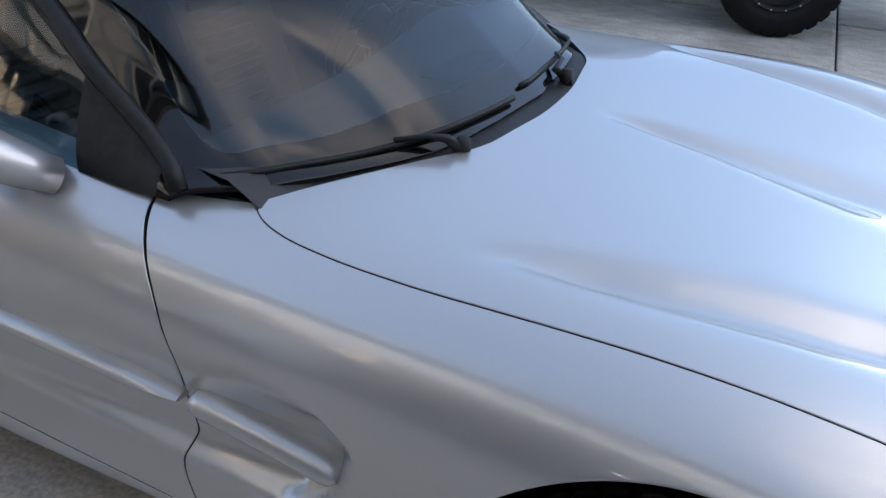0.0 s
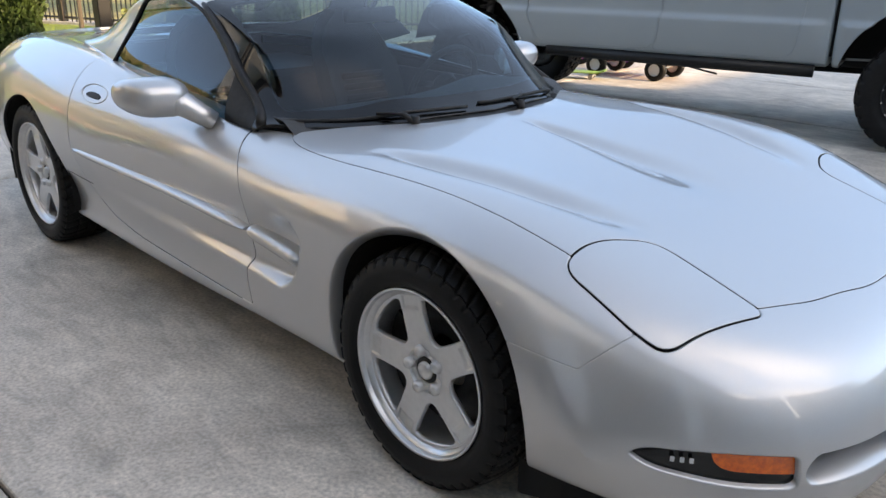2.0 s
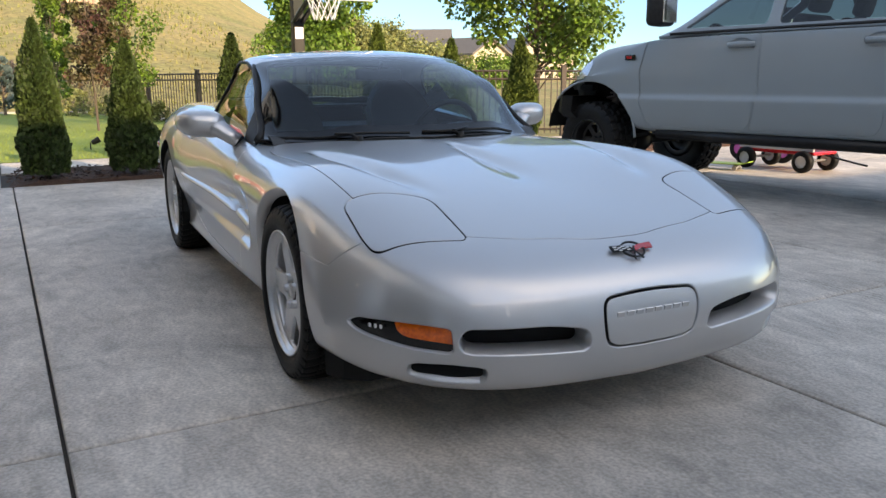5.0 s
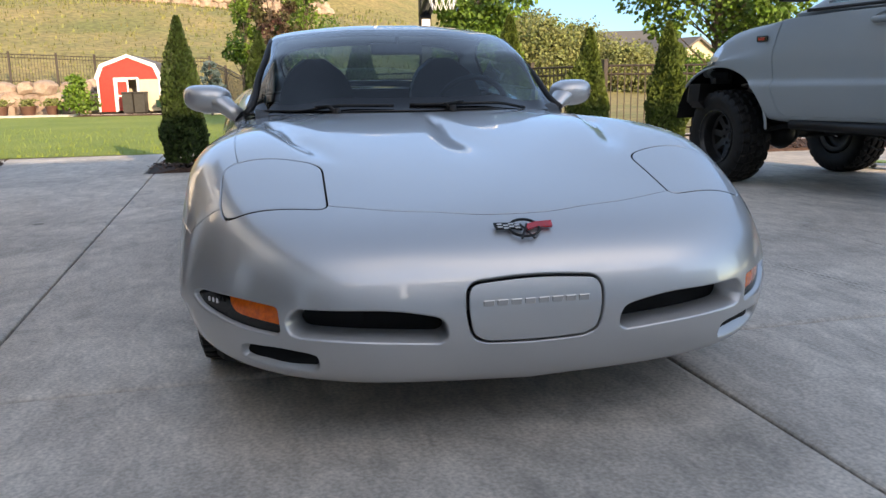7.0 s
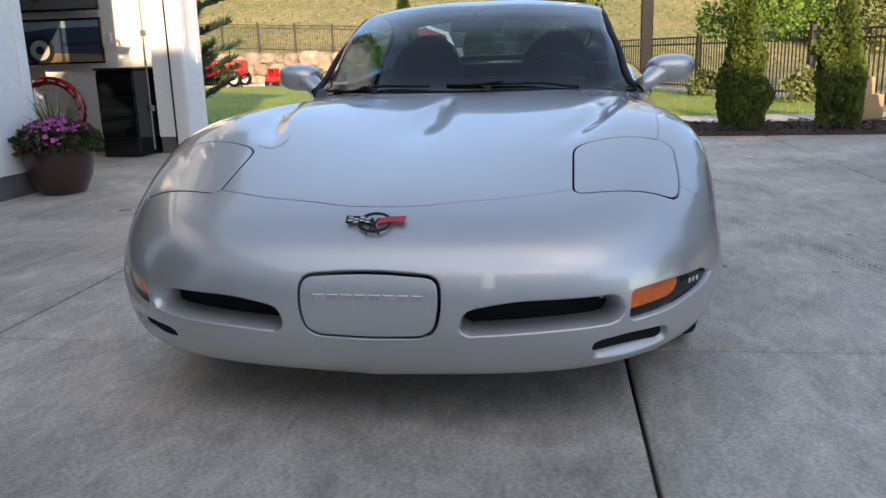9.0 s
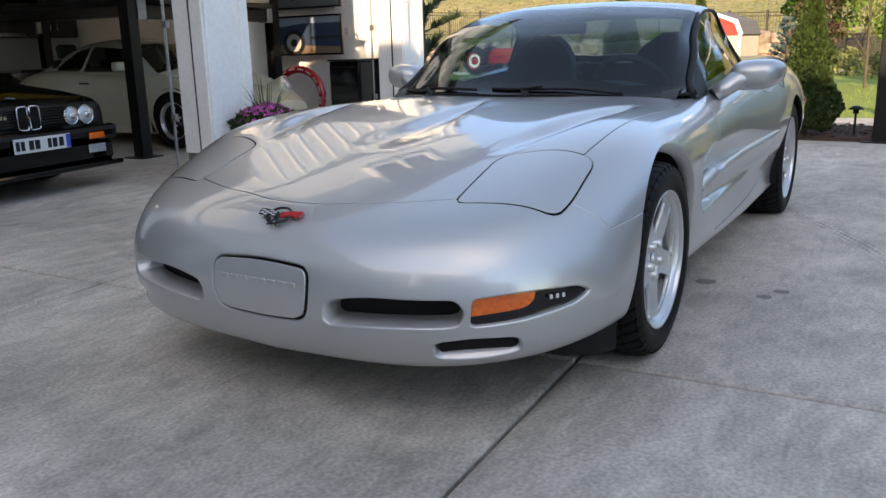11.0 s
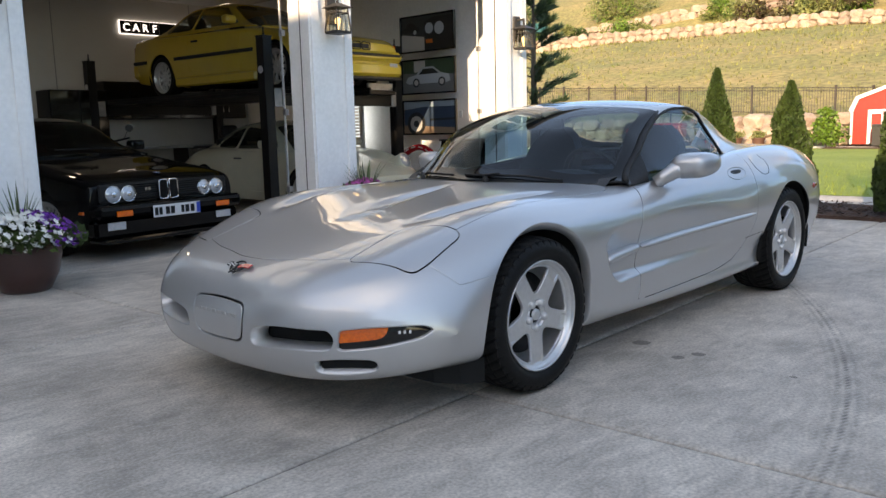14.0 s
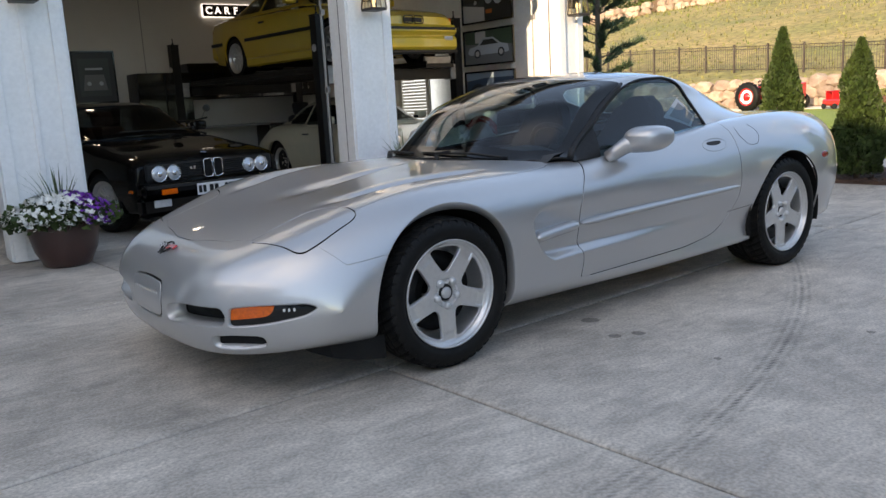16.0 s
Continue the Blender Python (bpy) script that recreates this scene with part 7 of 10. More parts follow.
wall_frame(pose(-1.72, -10.299, 1.78, 0, 0, 0), 0.66, 0.82, "black framed poster on the back wall", [P["black"], (P["dark"], [(-0.36, -0.36), (0.36, -0.36), (0.36, 0.36), (-0.36, 0.36)]), (P["road"], [(-0.28, -0.25), (0.28, -0.25), (0.22, 0.05), (-0.22, 0.05)]),
           (P["silver"], [(-0.2, 0.14), (0.2, 0.14), (0.2, 0.18), (-0.2, 0.18)]), (P["silver"], disc_(-0.14, -0.12, 0.05, 0.8)), (P["silver"], disc_(0.14, -0.12, 0.05, 0.8))])
# lit sign: a dark box with white letters
sign = thing("lit_sign", "black lit sign with white capital letters", "sign", m=pose(-4.46, -10.298, 2.85))
b = bmesh.new()
box(b, -0.86, 0.86, 0.0, 0.05, -0.115, 0.115, 0.02)
part("glow_edge", b, SIGNGLOW, sign, "white glowing edge")
b = bmesh.new()
box(b, -0.845, 0.845, 0.051, 0.07, -0.10, 0.10, 0.01)
part("face", b, GLOSSBLACK, sign)
for k, letter in enumerate("CARF"):
    x = 0.745 - k * 0.163
    cu = bpy.data.curves.new("letter", "FONT")
    cu.body, cu.size, cu.extrude, cu.align_x, cu.offset = letter, 0.17, 0.003, "CENTER", 0.004
    tmp = new("letter", cu)
    me = bpy.data.meshes.new_from_object(tmp.evaluated_get(bpy.context.evaluated_depsgraph_get()))
    bpy.data.objects.remove(tmp)
    o = part("letter", me, SIGNGLOW, sign, "white letter")
    o.matrix_local = Matrix(((-1, 0, 0, x), (0, 0, 1, 0.075), (0, 1, 0, -0.058), (0, 0, 0, 1)))
    b = bmesh.new()
    box(b, x - 0.0835, x - 0.0805, 0.0705, 0.072, -0.085, 0.085)
    part("divider", b, LIGHTGREY, sign)
# window with a blind on the end wall
win = thing("window_1", "white-framed window with grey slatted blind", "window", kind="structure", m=EW(-7.20, 1.28))
b = bmesh.new()
for q in ((-0.42, -0.33, -0.5, 0.5), (0.33, 0.42, -0.5, 0.5), (-0.33, 0.33, 0.42, 0.5), (-0.46, 0.46, -0.58, -0.5)):
    box(b, q[0], q[1], 0.0, 0.035, q[2], q[3], 0.004)
part("window_frame", b, INTRIM, win)
b = bmesh.new()
box(b, -0.33, 0.33, 0.001, 0.006, -0.5, 0.42)
part("pane", b, SKYPANE, win)
for k in range(18):
    b = bmesh.new()
    box(b, -0.325, 0.325, -0.022, 0.022, -0.0015, 0.0015, 0, Matrix.Translation((0, 0.026, -0.46 + k * 0.05)) @ Matrix.Rotation(radians(-52), 4, "X"))
    part("slat", b, INTRIM, win)
b = bmesh.new()
box(b, -0.03, 0.03, 0.0, 0.014, -0.05, 0.05, 0.004)
tagged(part("wall_socket", b, LIGHTGREY), "white wall socket on the end wall", "socket").matrix_world = EW(-4.75, 1.28)
# black cupboard by the end wall
cab = thing("steel_cabinet", "black steel tool cabinet by the end wall", "cabinet", m=pose(-5.47, -4.40, 0))
b = bmesh.new()
box(b, -0.28, 0.26, -0.22, 0.22, 0.0, 0.92, 0.012)
part("body", b, GLOSSBLACK, cab)
for k in range(4):
    b = bmesh.new()
    box(b, 0.261, 0.275, -0.21, 0.21, 0.03 + k * 0.215, 0.225 + k * 0.215, 0.006)
    d = part("drawer", b, GLOSSBLACK, cab)
    b = bmesh.new()
    box(b, 0.276, 0.29, -0.17, 0.17, 0.205 + k * 0.215, 0.217 + k * 0.215, 0.002)
    part("handle", b, STEEL, d)
b = bmesh.new()
box(b, -0.29, 0.285, -0.23, 0.23, 0.921, 0.945, 0.008)
part("top", b, STEEL, cab)


# cabinets and wall shelves at the back
def cabinet(x0, x1, z0, z1, deep, label, doors=2):
    t = thing("wall_cabinet", label, "cabinet", "black garage cabinets", m=pose((x0 + x1) / 2, -10.298, z0))
    w = x1 - x0
    b = bmesh.new()
    box(b, -w / 2, w / 2, 0, deep, 0, z1 - z0, 0.006)
    part("body", b, STEEL, t)
    for k in range(doors):
        a, c = -w / 2 + w * k / doors + 0.006, -w / 2 + w * (k + 1) / doors - 0.006
        b = bmesh.new()
        box(b, a, c, deep + 0.001, deep + 0.018, 0.01, z1 - z0 - 0.01, 0.004)
        d = part("door", b, GLOSSBLACK, t)
        hx = c - 0.05 if k % 2 == 0 else a + 0.05
        b = bmesh.new()
        tube(b, [(hx, deep + 0.018, 0.10), (hx, deep + 0.045, 0.11), (hx, deep + 0.045, 0.30), (hx, deep + 0.018, 0.31)], 0.008, 6)
        part("handle", b, CHROME, d, "bright metal bar handle")


cabinet(-3.1, -2.22, 0.0, 1.80, 0.5, "tall black steel cabinet with bar handles")
cabinet(-4.4, -3.12, 1.35, 1.95, 0.36, "black steel wall cabinet", 3)
cabinet(-5.7, -4.42, 1.35, 1.95, 0.36, "black steel wall cabinet", 3)
cabinet(-5.7, -4.42, 0.0, 0.86, 0.5, "low black steel base cabinet", 3)
cabinet(0.6, 1.7, 0.0, 1.8, 0.5, "tall black steel cabinet with bar handles")
b = bmesh.new()
box(b, -5.75, -3.12, -10.3, -9.75, 0.861, 0.90, 0.004)
tagged(part("workbench_top", b, GREYTOP), "grey worktop along the back wall", "worktop")

ring = thing("plastic_ring", "red plastic ring leaning against the end wall", "toy ring", m=pose(-5.62, -5.55, 0.0, 0, -8, 0))
b = bmesh.new()
tube(b, [(0, 0.42 * math.cos(a), 0.43 + 0.40 * math.sin(a)) for a in np.linspace(0, 2 * math.pi, 36, endpoint=False)], 0.05, 10, True)
part("hoop", b, REDGLOSS, ring, smooth=True)
for k in range(18):
    a = k * 2 * math.pi / 18
    b = bmesh.new()
    box(b, -0.003, 0.003, -0.045, 0.045, -0.008, 0.008, 0.001, pose(0.051, 0.42 * math.cos(a), 0.43 + 0.40 * math.sin(a), 0, 0, 0) @ Matrix.Rotation(a + math.pi / 2, 4, "X"))
    part("pale_mark", b, LIGHTGREY, ring)
# motorbike half hidden at the back
bike = thing("motorbike", "dark motorbike standing at the back of the garage", "motorbike", m=pose(-2.55, -8.9, 0, 0, 0, 70))
for x in (-0.62, 0.66):
    b = bmesh.new()
    lathe(b, [(0.21, -0.05), (0.29, -0.055), (0.31, 0.0), (0.29, 0.055), (0.21, 0.05)], 28, pose(x, 0, 0.31, 90, 0, 0))
    wh = part("wheel", b, RUBBER, bike, smooth=True)
    b = bmesh.new()
    for k in range(9):
        a = k * 2 * math.pi / 9
        cyl(b, 0.008, 0.008, (x, 0, 0.31), (x + 0.21 * math.cos(a), 0, 0.31 + 0.21 * math.sin(a)), 5)
    part("spokes", b, GALV, wh)
b = bmesh.new()
box(b, -0.25, 0.25, -0.14, 0.14, 0.32, 0.66, 0.06, seg=2)
part("engine", b, GALV, bike)
b = bmesh.new()
box(b, -0.1, 0.36, -0.13, 0.13, 0.70, 0.92, 0.08, seg=3)
part("tank", b, GLOSSBLACK, bike)
b = bmesh.new()
box(b, -0.75, -0.1, -0.12, 0.12, 0.70, 0.80, 0.04, seg=2)
part("saddle", b, LEATHER, bike)
b = bmesh.new()
cyl(b, 0.025, 0.025, (0.66, -0.09, 0.31), (0.42, -0.09, 0.98), 8)
cyl(b, 0.025, 0.025, (0.66, 0.09, 0.31), (0.42, 0.09, 0.98), 8)
part("fork", b, GALV, bike)
b = bmesh.new()
tube(b, [(0.30, -0.36, 1.06), (0.40, -0.15, 1.02), (0.40, 0.15, 1.02), (0.30, 0.36, 1.06)], 0.016, 7)
part("handlebar", b, STEEL, bike)
b = bmesh.new()
lathe(b, [(0.0005, 0.06), (0.07, 0.05), (0.09, 0.0), (0.05, -0.1)], 16, pose(0.52, 0, 0.92, 0, 90, 0))
part("headlamp", b, CHROME, bike, smooth=True)
for s in (1, -1):
    b = bmesh.new()
    cyl(b, 0.004, 0.004, (0.36, s * 0.28, 1.05), (0.34, s * 0.34, 1.18), 5)
    lathe(b, [(0.0005, 0.012), (0.05, 0.008), (0.055, 0.0)], 14, pose(0.34, s * 0.36, 1.2, 0, 90, 0))
    part("mirror", b, STEEL, bike)
# ---- cars in the garage and the truck ----
def skin(stations, nx=90, nr=61, cap=0.03):
    """A mirrored car skin. stations: (x, [(y, z) from the middle of the top to the middle below]); both ends are closed."""
    st = sorted(stations, key=lambda s: s[0])
    xs_ = [s[0] for s in st]
    k = len(st[0][1])
    f = [[pchip(xs_, [s[1][j][c] for s in st]) for c in (0, 1)] for j in range(k)]
    x = np.linspace(xs_[0], xs_[-1], nx)
    ys_ = np.array([f[j][0](x) for j in range(k)])
    zs_ = np.array([f[j][1](x) for j in range(k)])
    u = np.linspace(0, k - 1, nr)
    half = np.zeros((nx, nr, 3))
    for i in range(nx):
        half[i, :, 0] = x[i]
        half[i, :, 1] = pchip(np.arange(k), ys_[:, i])(u)
        half[i, :, 2] = pchip(np.arange(k), zs_[:, i])(u)
    left = half[:, ::-1].copy()
    left[:, :, 1] *= -1
    p = np.concatenate([left[:, :-1], half], axis=1)
    ends = []
    for e, s in ((p[0], -1), (p[-1], 1)):
        c = e.mean(axis=0)
        rows = []
        for sc, dx in ((0.985, 0.45), (0.96, 0.75), (0.9, 0.95), (0.5, 1.0), (0.002, 1.02)):
            q = c + (e - c) * sc
            q[:, 0] = e[:, 0] + s * dx * cap
            rows.append(q)
        ends.append(rows[::-1] if s < 0 else rows)
    p = np.concatenate([np.array(ends[0]), p, np.array(ends[1])])
    sh = Shell.grid(p)
    out = sh.v[:, 1] * sh.n[:, 1]
    return sh if out.sum() > 0 else Shell(sh.v, -sh.n, sh.t[:, ::-1])


def carve(sh, hubs, r, zc, ymin=0.4):
    """Cuts wheel arches."""
    for hx in hubs:
        d = np.where(np.abs(sh.v[:, 1]) > ymin, np.hypot(sh.v[:, 0] - hx, sh.v[:, 2] - zc) - r, 1.0)
        sh = sh.cut(d)[1]
    return sh


def pick(sh, outline, plane="xz", side=0, extra=None):
    """Splits off the piece inside an outline: (piece, rest)."""
    a, b = {"xz": (0, 2), "yz": (1, 2), "xy": (0, 1)}[plane]
    g = seg_dist(sh.v[:, a], sh.v[:, b], outline)
    if side:
        g = np.maximum(g, 0.02 - sh.v[:, 1] * side)
    if extra is not None:
        g = np.maximum(g, extra(sh.v))
    return sh.cut(g + 0.004)[0], sh.cut(g - 0.004)[1]


def liner(parent, hubs, zc, r, w, material=None, low=-0.35):
    """Dark wheel houses: half drums round each wheel."""
    for hx in hubs:
        for s in (-1, 1):
            b = bmesh.new()
            n = 14
            rings = [[b.verts.new((hx + rr * math.cos(a), s * y, zc + rr * math.sin(a))) for a in np.linspace(low, math.pi - low, n)] for rr, y in ((r, w), (r, w - 0.42), (0.02, w - 0.42))]
            for p, q in zip(rings, rings[1:]):
                for i in range(n - 1):
                    b.faces.new((p[i], p[i + 1], q[i + 1], q[i]))
            part("wheel_house", b, material or GAP, parent)


def hole4(r0, w0, r1, w1, r=0.02):
    return rounded([(r0, -w0), (r1, -w1), (r1, w1), (r0, w0)], r)


def seat(parent, x, y, z, material, w=0.5):
    b = bmesh.new()
    box(b, x - 0.26, x + 0.26, y - w / 2, y + w / 2, z, z + 0.16, 0.05, seg=2)
    part("seat", b, material, parent, smooth=True)
    b = bmesh.new()
    box(b, -0.07, 0.07, -w / 2, w / 2, 0, 0.62, 0.05, pose(x - 0.28, y, z + 0.1, 0, -16, 0), 2)
    box(b, -0.05, 0.05, -0.14, 0.14, 0.64, 0.82, 0.04, pose(x - 0.28, y, z + 0.1, 0, -16, 0), 2)
    part("backrest", b, material, parent, smooth=True)


def steering(parent, x, y, z, r=0.18, tilt=66):
    b = bmesh.new()
    pts = [(r * math.cos(a), r * math.sin(a), 0) for a in np.linspace(0, 2 * math.pi, 24, endpoint=False)]
    tube(b, pts, 0.014, 7, True)
    cyl(b, 0.06, 0.05, (0, 0, -0.02), (0, 0, 0.012), 14)
    for a in (0, 2.1, 4.2):
        cyl(b, 0.016, 0.014, (0, 0, 0), (r * math.cos(a), r * math.sin(a), 0), 6)
    bmesh.ops.transform(b, matrix=pose(x, y, z, 0, -tilt, 0), verts=b.verts)
    part("steering_wheel", b, BLACK, parent, smooth=True)


def wheels_on(car, kit, kind, hubs, z, track, steer=0.0, turn=0.0):
    for i, hx in enumerate(hubs):
        for s in (1, -1):
            put_wheel(kit, kind, car, pose(hx, s * track, z, 0, 0, steer if i == 0 else 0) @ pose(0, 0, 0, -90 * s, 0, 0), turn + 17 * i)


def sect(top, sh, mid, rock, wt, ws, wm, wr, bot=0.17, crown=0.012):
    """Section of a car's lower body."""
    return [(0, top), (wt * 0.55, top - crown * 0.4), (wt, top - crown), (ws, sh), (wm, mid), (wm - 0.005, (mid + rock) / 2), (wr, rock), (wr - 0.05, bot), (wr * 0.5, bot - 0.005), (0, bot - 0.005)]


def house_of_glass(spec):
    """Section stations of the glasshouse: (x, roof z, half width of the roof, base z, half width at the base)."""
    out = []
    for x, zr, wr, zb, wb in spec:
        h = zr - zb
        out.append((x, [(0, zr), (wr * 0.6, zr - 0.008 - 0.01 * h), (wr * 0.92, zr - 0.02 - 0.06 * h), (wr + (wb - wr) * 0.12, zr - 0.035 - 0.16 * h), (wr + (wb - wr) * 0.5, zb + h * 0.45), (wb, zb), (wb - 0.03, zb - 0.02), (wb * 0.5, zb - 0.03), (0, zb - 0.03)]))
    return out


def saloon(name, label, m, paint, st, glassh, hubs, arch, zc, side_win, quarter, screen, back, kit, kind, track, seams, wz, seat_mat, steer=0, hood=None, belt=None, group=""):
    """A two-door car: body cut into panels, glasshouse with panes, wheels, seats."""
    car = thing(name, label, "car", group, m=m)
    sh = carve(skin(st, 110, 73), hubs, arch, zc)
    if hood:
        pc, sh = pick(sh, hood, "xy", extra=lambda v: 0.5 - v[:, 2] * 1.0)
        part("hood", pc.mesh("hood", paint, 0.014, 0.004), None, car)
    for s in (1, -1):
        for nm, ol in seams:
            pc, sh = pick(sh, ol, "xz", s, lambda v: 0.25 - np.abs(v[:, 1]))
            part(nm, pc.mesh(nm, paint, 0.014, 0.004), None, car)
    part("body", sh.mesh("body", paint, 0.02, 0.004), None, car)
    gh = skin(house_of_glass(glassh), 80, 61, 0.002)
    panes = []
    for s in (1, -1):
        for ol in (side_win, quarter):
            if ol:
                pc, gh = pick(gh, ol, "xz", s, lambda v: 0.2 - np.abs(v[:, 1]))
                panes.append(("side_window", pc))
    for nm, (x0, x1, w0, w1) in (("windscreen", screen), ("rear_window", back)):
        pc, gh = pick(gh, rounded([(x0, -w0), (x1, -w1), (x1, w1), (x0, w0)], 0.06), "xy", extra=lambda v: 0.5 - v[:, 2] + 0.30)
        panes.append((nm, pc))
    gh = gh.cut(-(gh.v[:, 2] - (glassh[len(glassh) // 2][3] - 0.012)))[0]
    part("cabin", gh.mesh("cabin", paint, 0.02, 0.004), None, car)
    for nm, pc in panes:
        part(nm, pc.moved(-0.004).mesh(nm, CARGLASS), None, car).visible_shadow = False
        b = bmesh.new()
    b.free()
    liner(car, hubs, zc, arch + 0.03, track + 0.10)
    x0, x1 = glassh[0][0], glassh[-1][0]
    x0, x1 = max(x0, x1), min(x0, x1)
    b = bmesh.new()
    box(b, x1 + 0.1, x0 - 0.15, -0.62, 0.62, 0.24, 0.30)
    box(b, x0 - 0.62, x0 - 0.28, -0.66, 0.66, 0.62, 0.86, 0.05)
    part("interior", b, DASH, car)
    for y in (0.36, -0.36):
        seat(car, x0 - 1.45, y, 0.32, seat_mat)
    b = bmesh.new()
    box(b, x1 + 0.35, x1 + 0.85, -0.58, 0.58, 0.32, 0.70, 0.06)
    part("rear_seat", b, seat_mat, car)
    steering(car, x0 - 0.86, 0.36, 0.80)
    wheels_on(car, kit, kind, hubs, wz, track, steer)
    return car


def round_lamp(car, x, y, z, r, tilt=0.0):
    b = bmesh.new()
    lathe(b, [(r + 0.008, -0.03), (r + 0.010, 0.006), (r + 0.004, 0.014), (r, 0.006)], 24, pose(x, y, z, 0, 90 + tilt, 0))
    p = part("headlamp", b, CHROME, car, "round headlamp with a bright ring", smooth=True)
    b = bmesh.new()
    lathe(b, [(r, 0.004), (r * 0.8, 0.014), (r * 0.4, 0.02), (0.0005, 0.022)], 24, pose(x, y, z, 0, 90 + tilt, 0))
    part("lens", b, LENS, p, smooth=True)
    b = bmesh.new()
    lathe(b, [(r * 0.35, 0.0215), (r * 0.28, 0.026), (0.0005, 0.027)], 12, pose(x, y, z, 0, 90 + tilt, 0))
    part("bulb_shield", b, CHROME, p, smooth=True)


def slab_part(car, name, mtl, x0, x1, y0, y1, z0, z1, bevel=0.006, label="", m=None):
    b = bmesh.new()
    box(b, x0, x1, y0, y1, z0, z1, min(bevel, 0.45 * min(x1 - x0, y1 - y0, z1 - z0)), m)
    return part(name, b, mtl, car, label)


def pod_mirror(car, x, y, z, mtl, s):
    b = bmesh.new()
    box(b, -0.06, 0.06, -0.09, 0.09, -0.055, 0.055, 0.03, pose(x, y + s * 0.1, z, 0, 0, 0), 3)
    p = part("mirror", b, mtl, car, smooth=True)
    slab_part(p, "mirror_glass", CHROME, x - 0.066, x - 0.0605, y + s * 0.1 - 0.07, y + s * 0.1 + 0.07, z - 0.04, z + 0.04, 0.002)
    slab_part(p, "mirror_foot", BLACK, x - 0.03, x + 0.05, min(y - s * 0.02, y + s * 0.04), max(y - s * 0.02, y + s * 0.04), z - 0.05, z - 0.005, 0.01)


BBS = dict(r=0.305, rim=0.205, width=0.215, count=20, hole=hole4(0.075, 0.006, 0.165, 0.018, 0.006), dish=lambda q: 0.045 - 0.9 * max(0, 0.14 - q) * 0.1 + 0.02 * min(1, q / 0.2), metal=ALLOY, face=ALLOY, lip=0.012, n=144, nuts=5)
E36W = dict(r=0.312, rim=0.222, width=0.225, count=10, hole=hole4(0.085, 0.014, 0.195, 0.042, 0.012), dish=lambda q: 0.05 + 0.012 * math.cos(q * 12), metal=ALLOY, face=ALLOY, lip=0.018, n=144, nuts=5)
FUCHS = dict(r=0.315, rim=0.205, width=0.21, count=5, hole=hole4(0.080, 0.018, 0.155, 0.052, 0.016), dish=lambda q: 0.055 - 0.03 * (1 - q / 0.2), metal=ALLOY, face=DARKALLOY, lip=0.03, n=144, nuts=5)
K_BBS, K_E36, K_FUCHS = make_wheel(BBS), make_wheel(E36W), make_wheel(FUCHS)

# -- black boxy coupe --
E30_ST = [(0.70, sect(0.70, 0.66, 0.52, 0.36, 0.62, 0.76, 0.79, 0.76, 0.24)), (0.62, sect(0.735, 0.69, 0.54, 0.34, 0.66, 0.785, 0.815, 0.78, 0.22)), (0.0, sect(0.83, 0.76, 0.56, 0.30, 0.66, 0.80, 0.84, 0.80, 0.19)), (-0.62, sect(0.905, 0.85, 0.60, 0.28, 0.66, 0.80, 0.825, 0.79, 0.18)),
          (-1.6, sect(0.92, 0.88, 0.62, 0.27, 0.64, 0.795, 0.825, 0.79, 0.18)), (-2.5, sect(0.93, 0.89, 0.62, 0.30, 0.64, 0.795, 0.845, 0.80, 0.19)), (-2.9, sect(0.955, 0.90, 0.62, 0.32, 0.64, 0.78, 0.835, 0.79, 0.22)), (-3.50, sect(0.93, 0.88, 0.62, 0.36, 0.60, 0.73, 0.78, 0.75, 0.28))]
E30_GH = [(-0.58, 0.93, 0.60, 0.90, 0.74), (-0.80, 1.03, 0.57, 0.91, 0.745), (-1.28, 1.275, 0.53, 0.915, 0.75), (-1.6, 1.315, 0.54, 0.915, 0.75), (-2.2, 1.31, 0.54, 0.92, 0.75), (-2.5, 1.255, 0.53, 0.93, 0.745), (-2.95, 0.985, 0.56, 0.94, 0.72)]
e30 = saloon("black_coupe", "glossy black boxy coupe with four round headlamps", pose(-0.985, -5.01, 0, 0, 0, 98), BLACKCAR, E30_ST, E30_GH, (0.0, -2.565), 0.335, 0.31,
             rounded([(-0.95, 0.955), (-1.34, 1.225), (-1.92, 1.255), (-1.92, 0.955)], 0.03), rounded([(-1.97, 0.96), (-1.97, 1.255), (-2.30, 1.235), (-2.68, 1.0), (-2.62, 0.96)], 0.03), (-0.66, -1.24, 0.66, 0.50), (-2.86, -2.46, 0.54, 0.49),
             K_BBS, BBS, 0.705, [("door", rounded([(-0.78, 0.30), (-0.78, 0.83), (-0.95, 0.905), (-1.94, 0.915), (-1.94, 0.42), (-1.85, 0.30)], 0.05))], 0.305, mat("red_seat", (0.10, 0.02, 0.015, 1), 0.6, col2=(0.07, 0.015, 0.012, 1), scale=30), 10,
             rounded([(0.69, -0.66), (-0.56, -0.66), (-0.56, 0.66), (0.69, 0.66)], 0.05))
b = bmesh.new()                                                # dark grille panel
box(b, 0.715, 0.745, -0.70, 0.70, 0.515, 0.685, 0.02)
grille = part("grille_panel", b, BLACK, e30)
for k in range(7):
    for y0, y1 in ((-0.38, -0.115), (0.115, 0.38)):
        slab_part(grille, "grille_bar", GLOSSBLACK, 0.746, 0.756, y0, y1, 0.535 + 0.02 * k, 0.542 + 0.02 * k, 0.001)
for y in (0.565, 0.415, -0.415, -0.565):
    round_lamp(e30, 0.744, y, 0.585, 0.071 if abs(y) > 0.5 else 0.066)
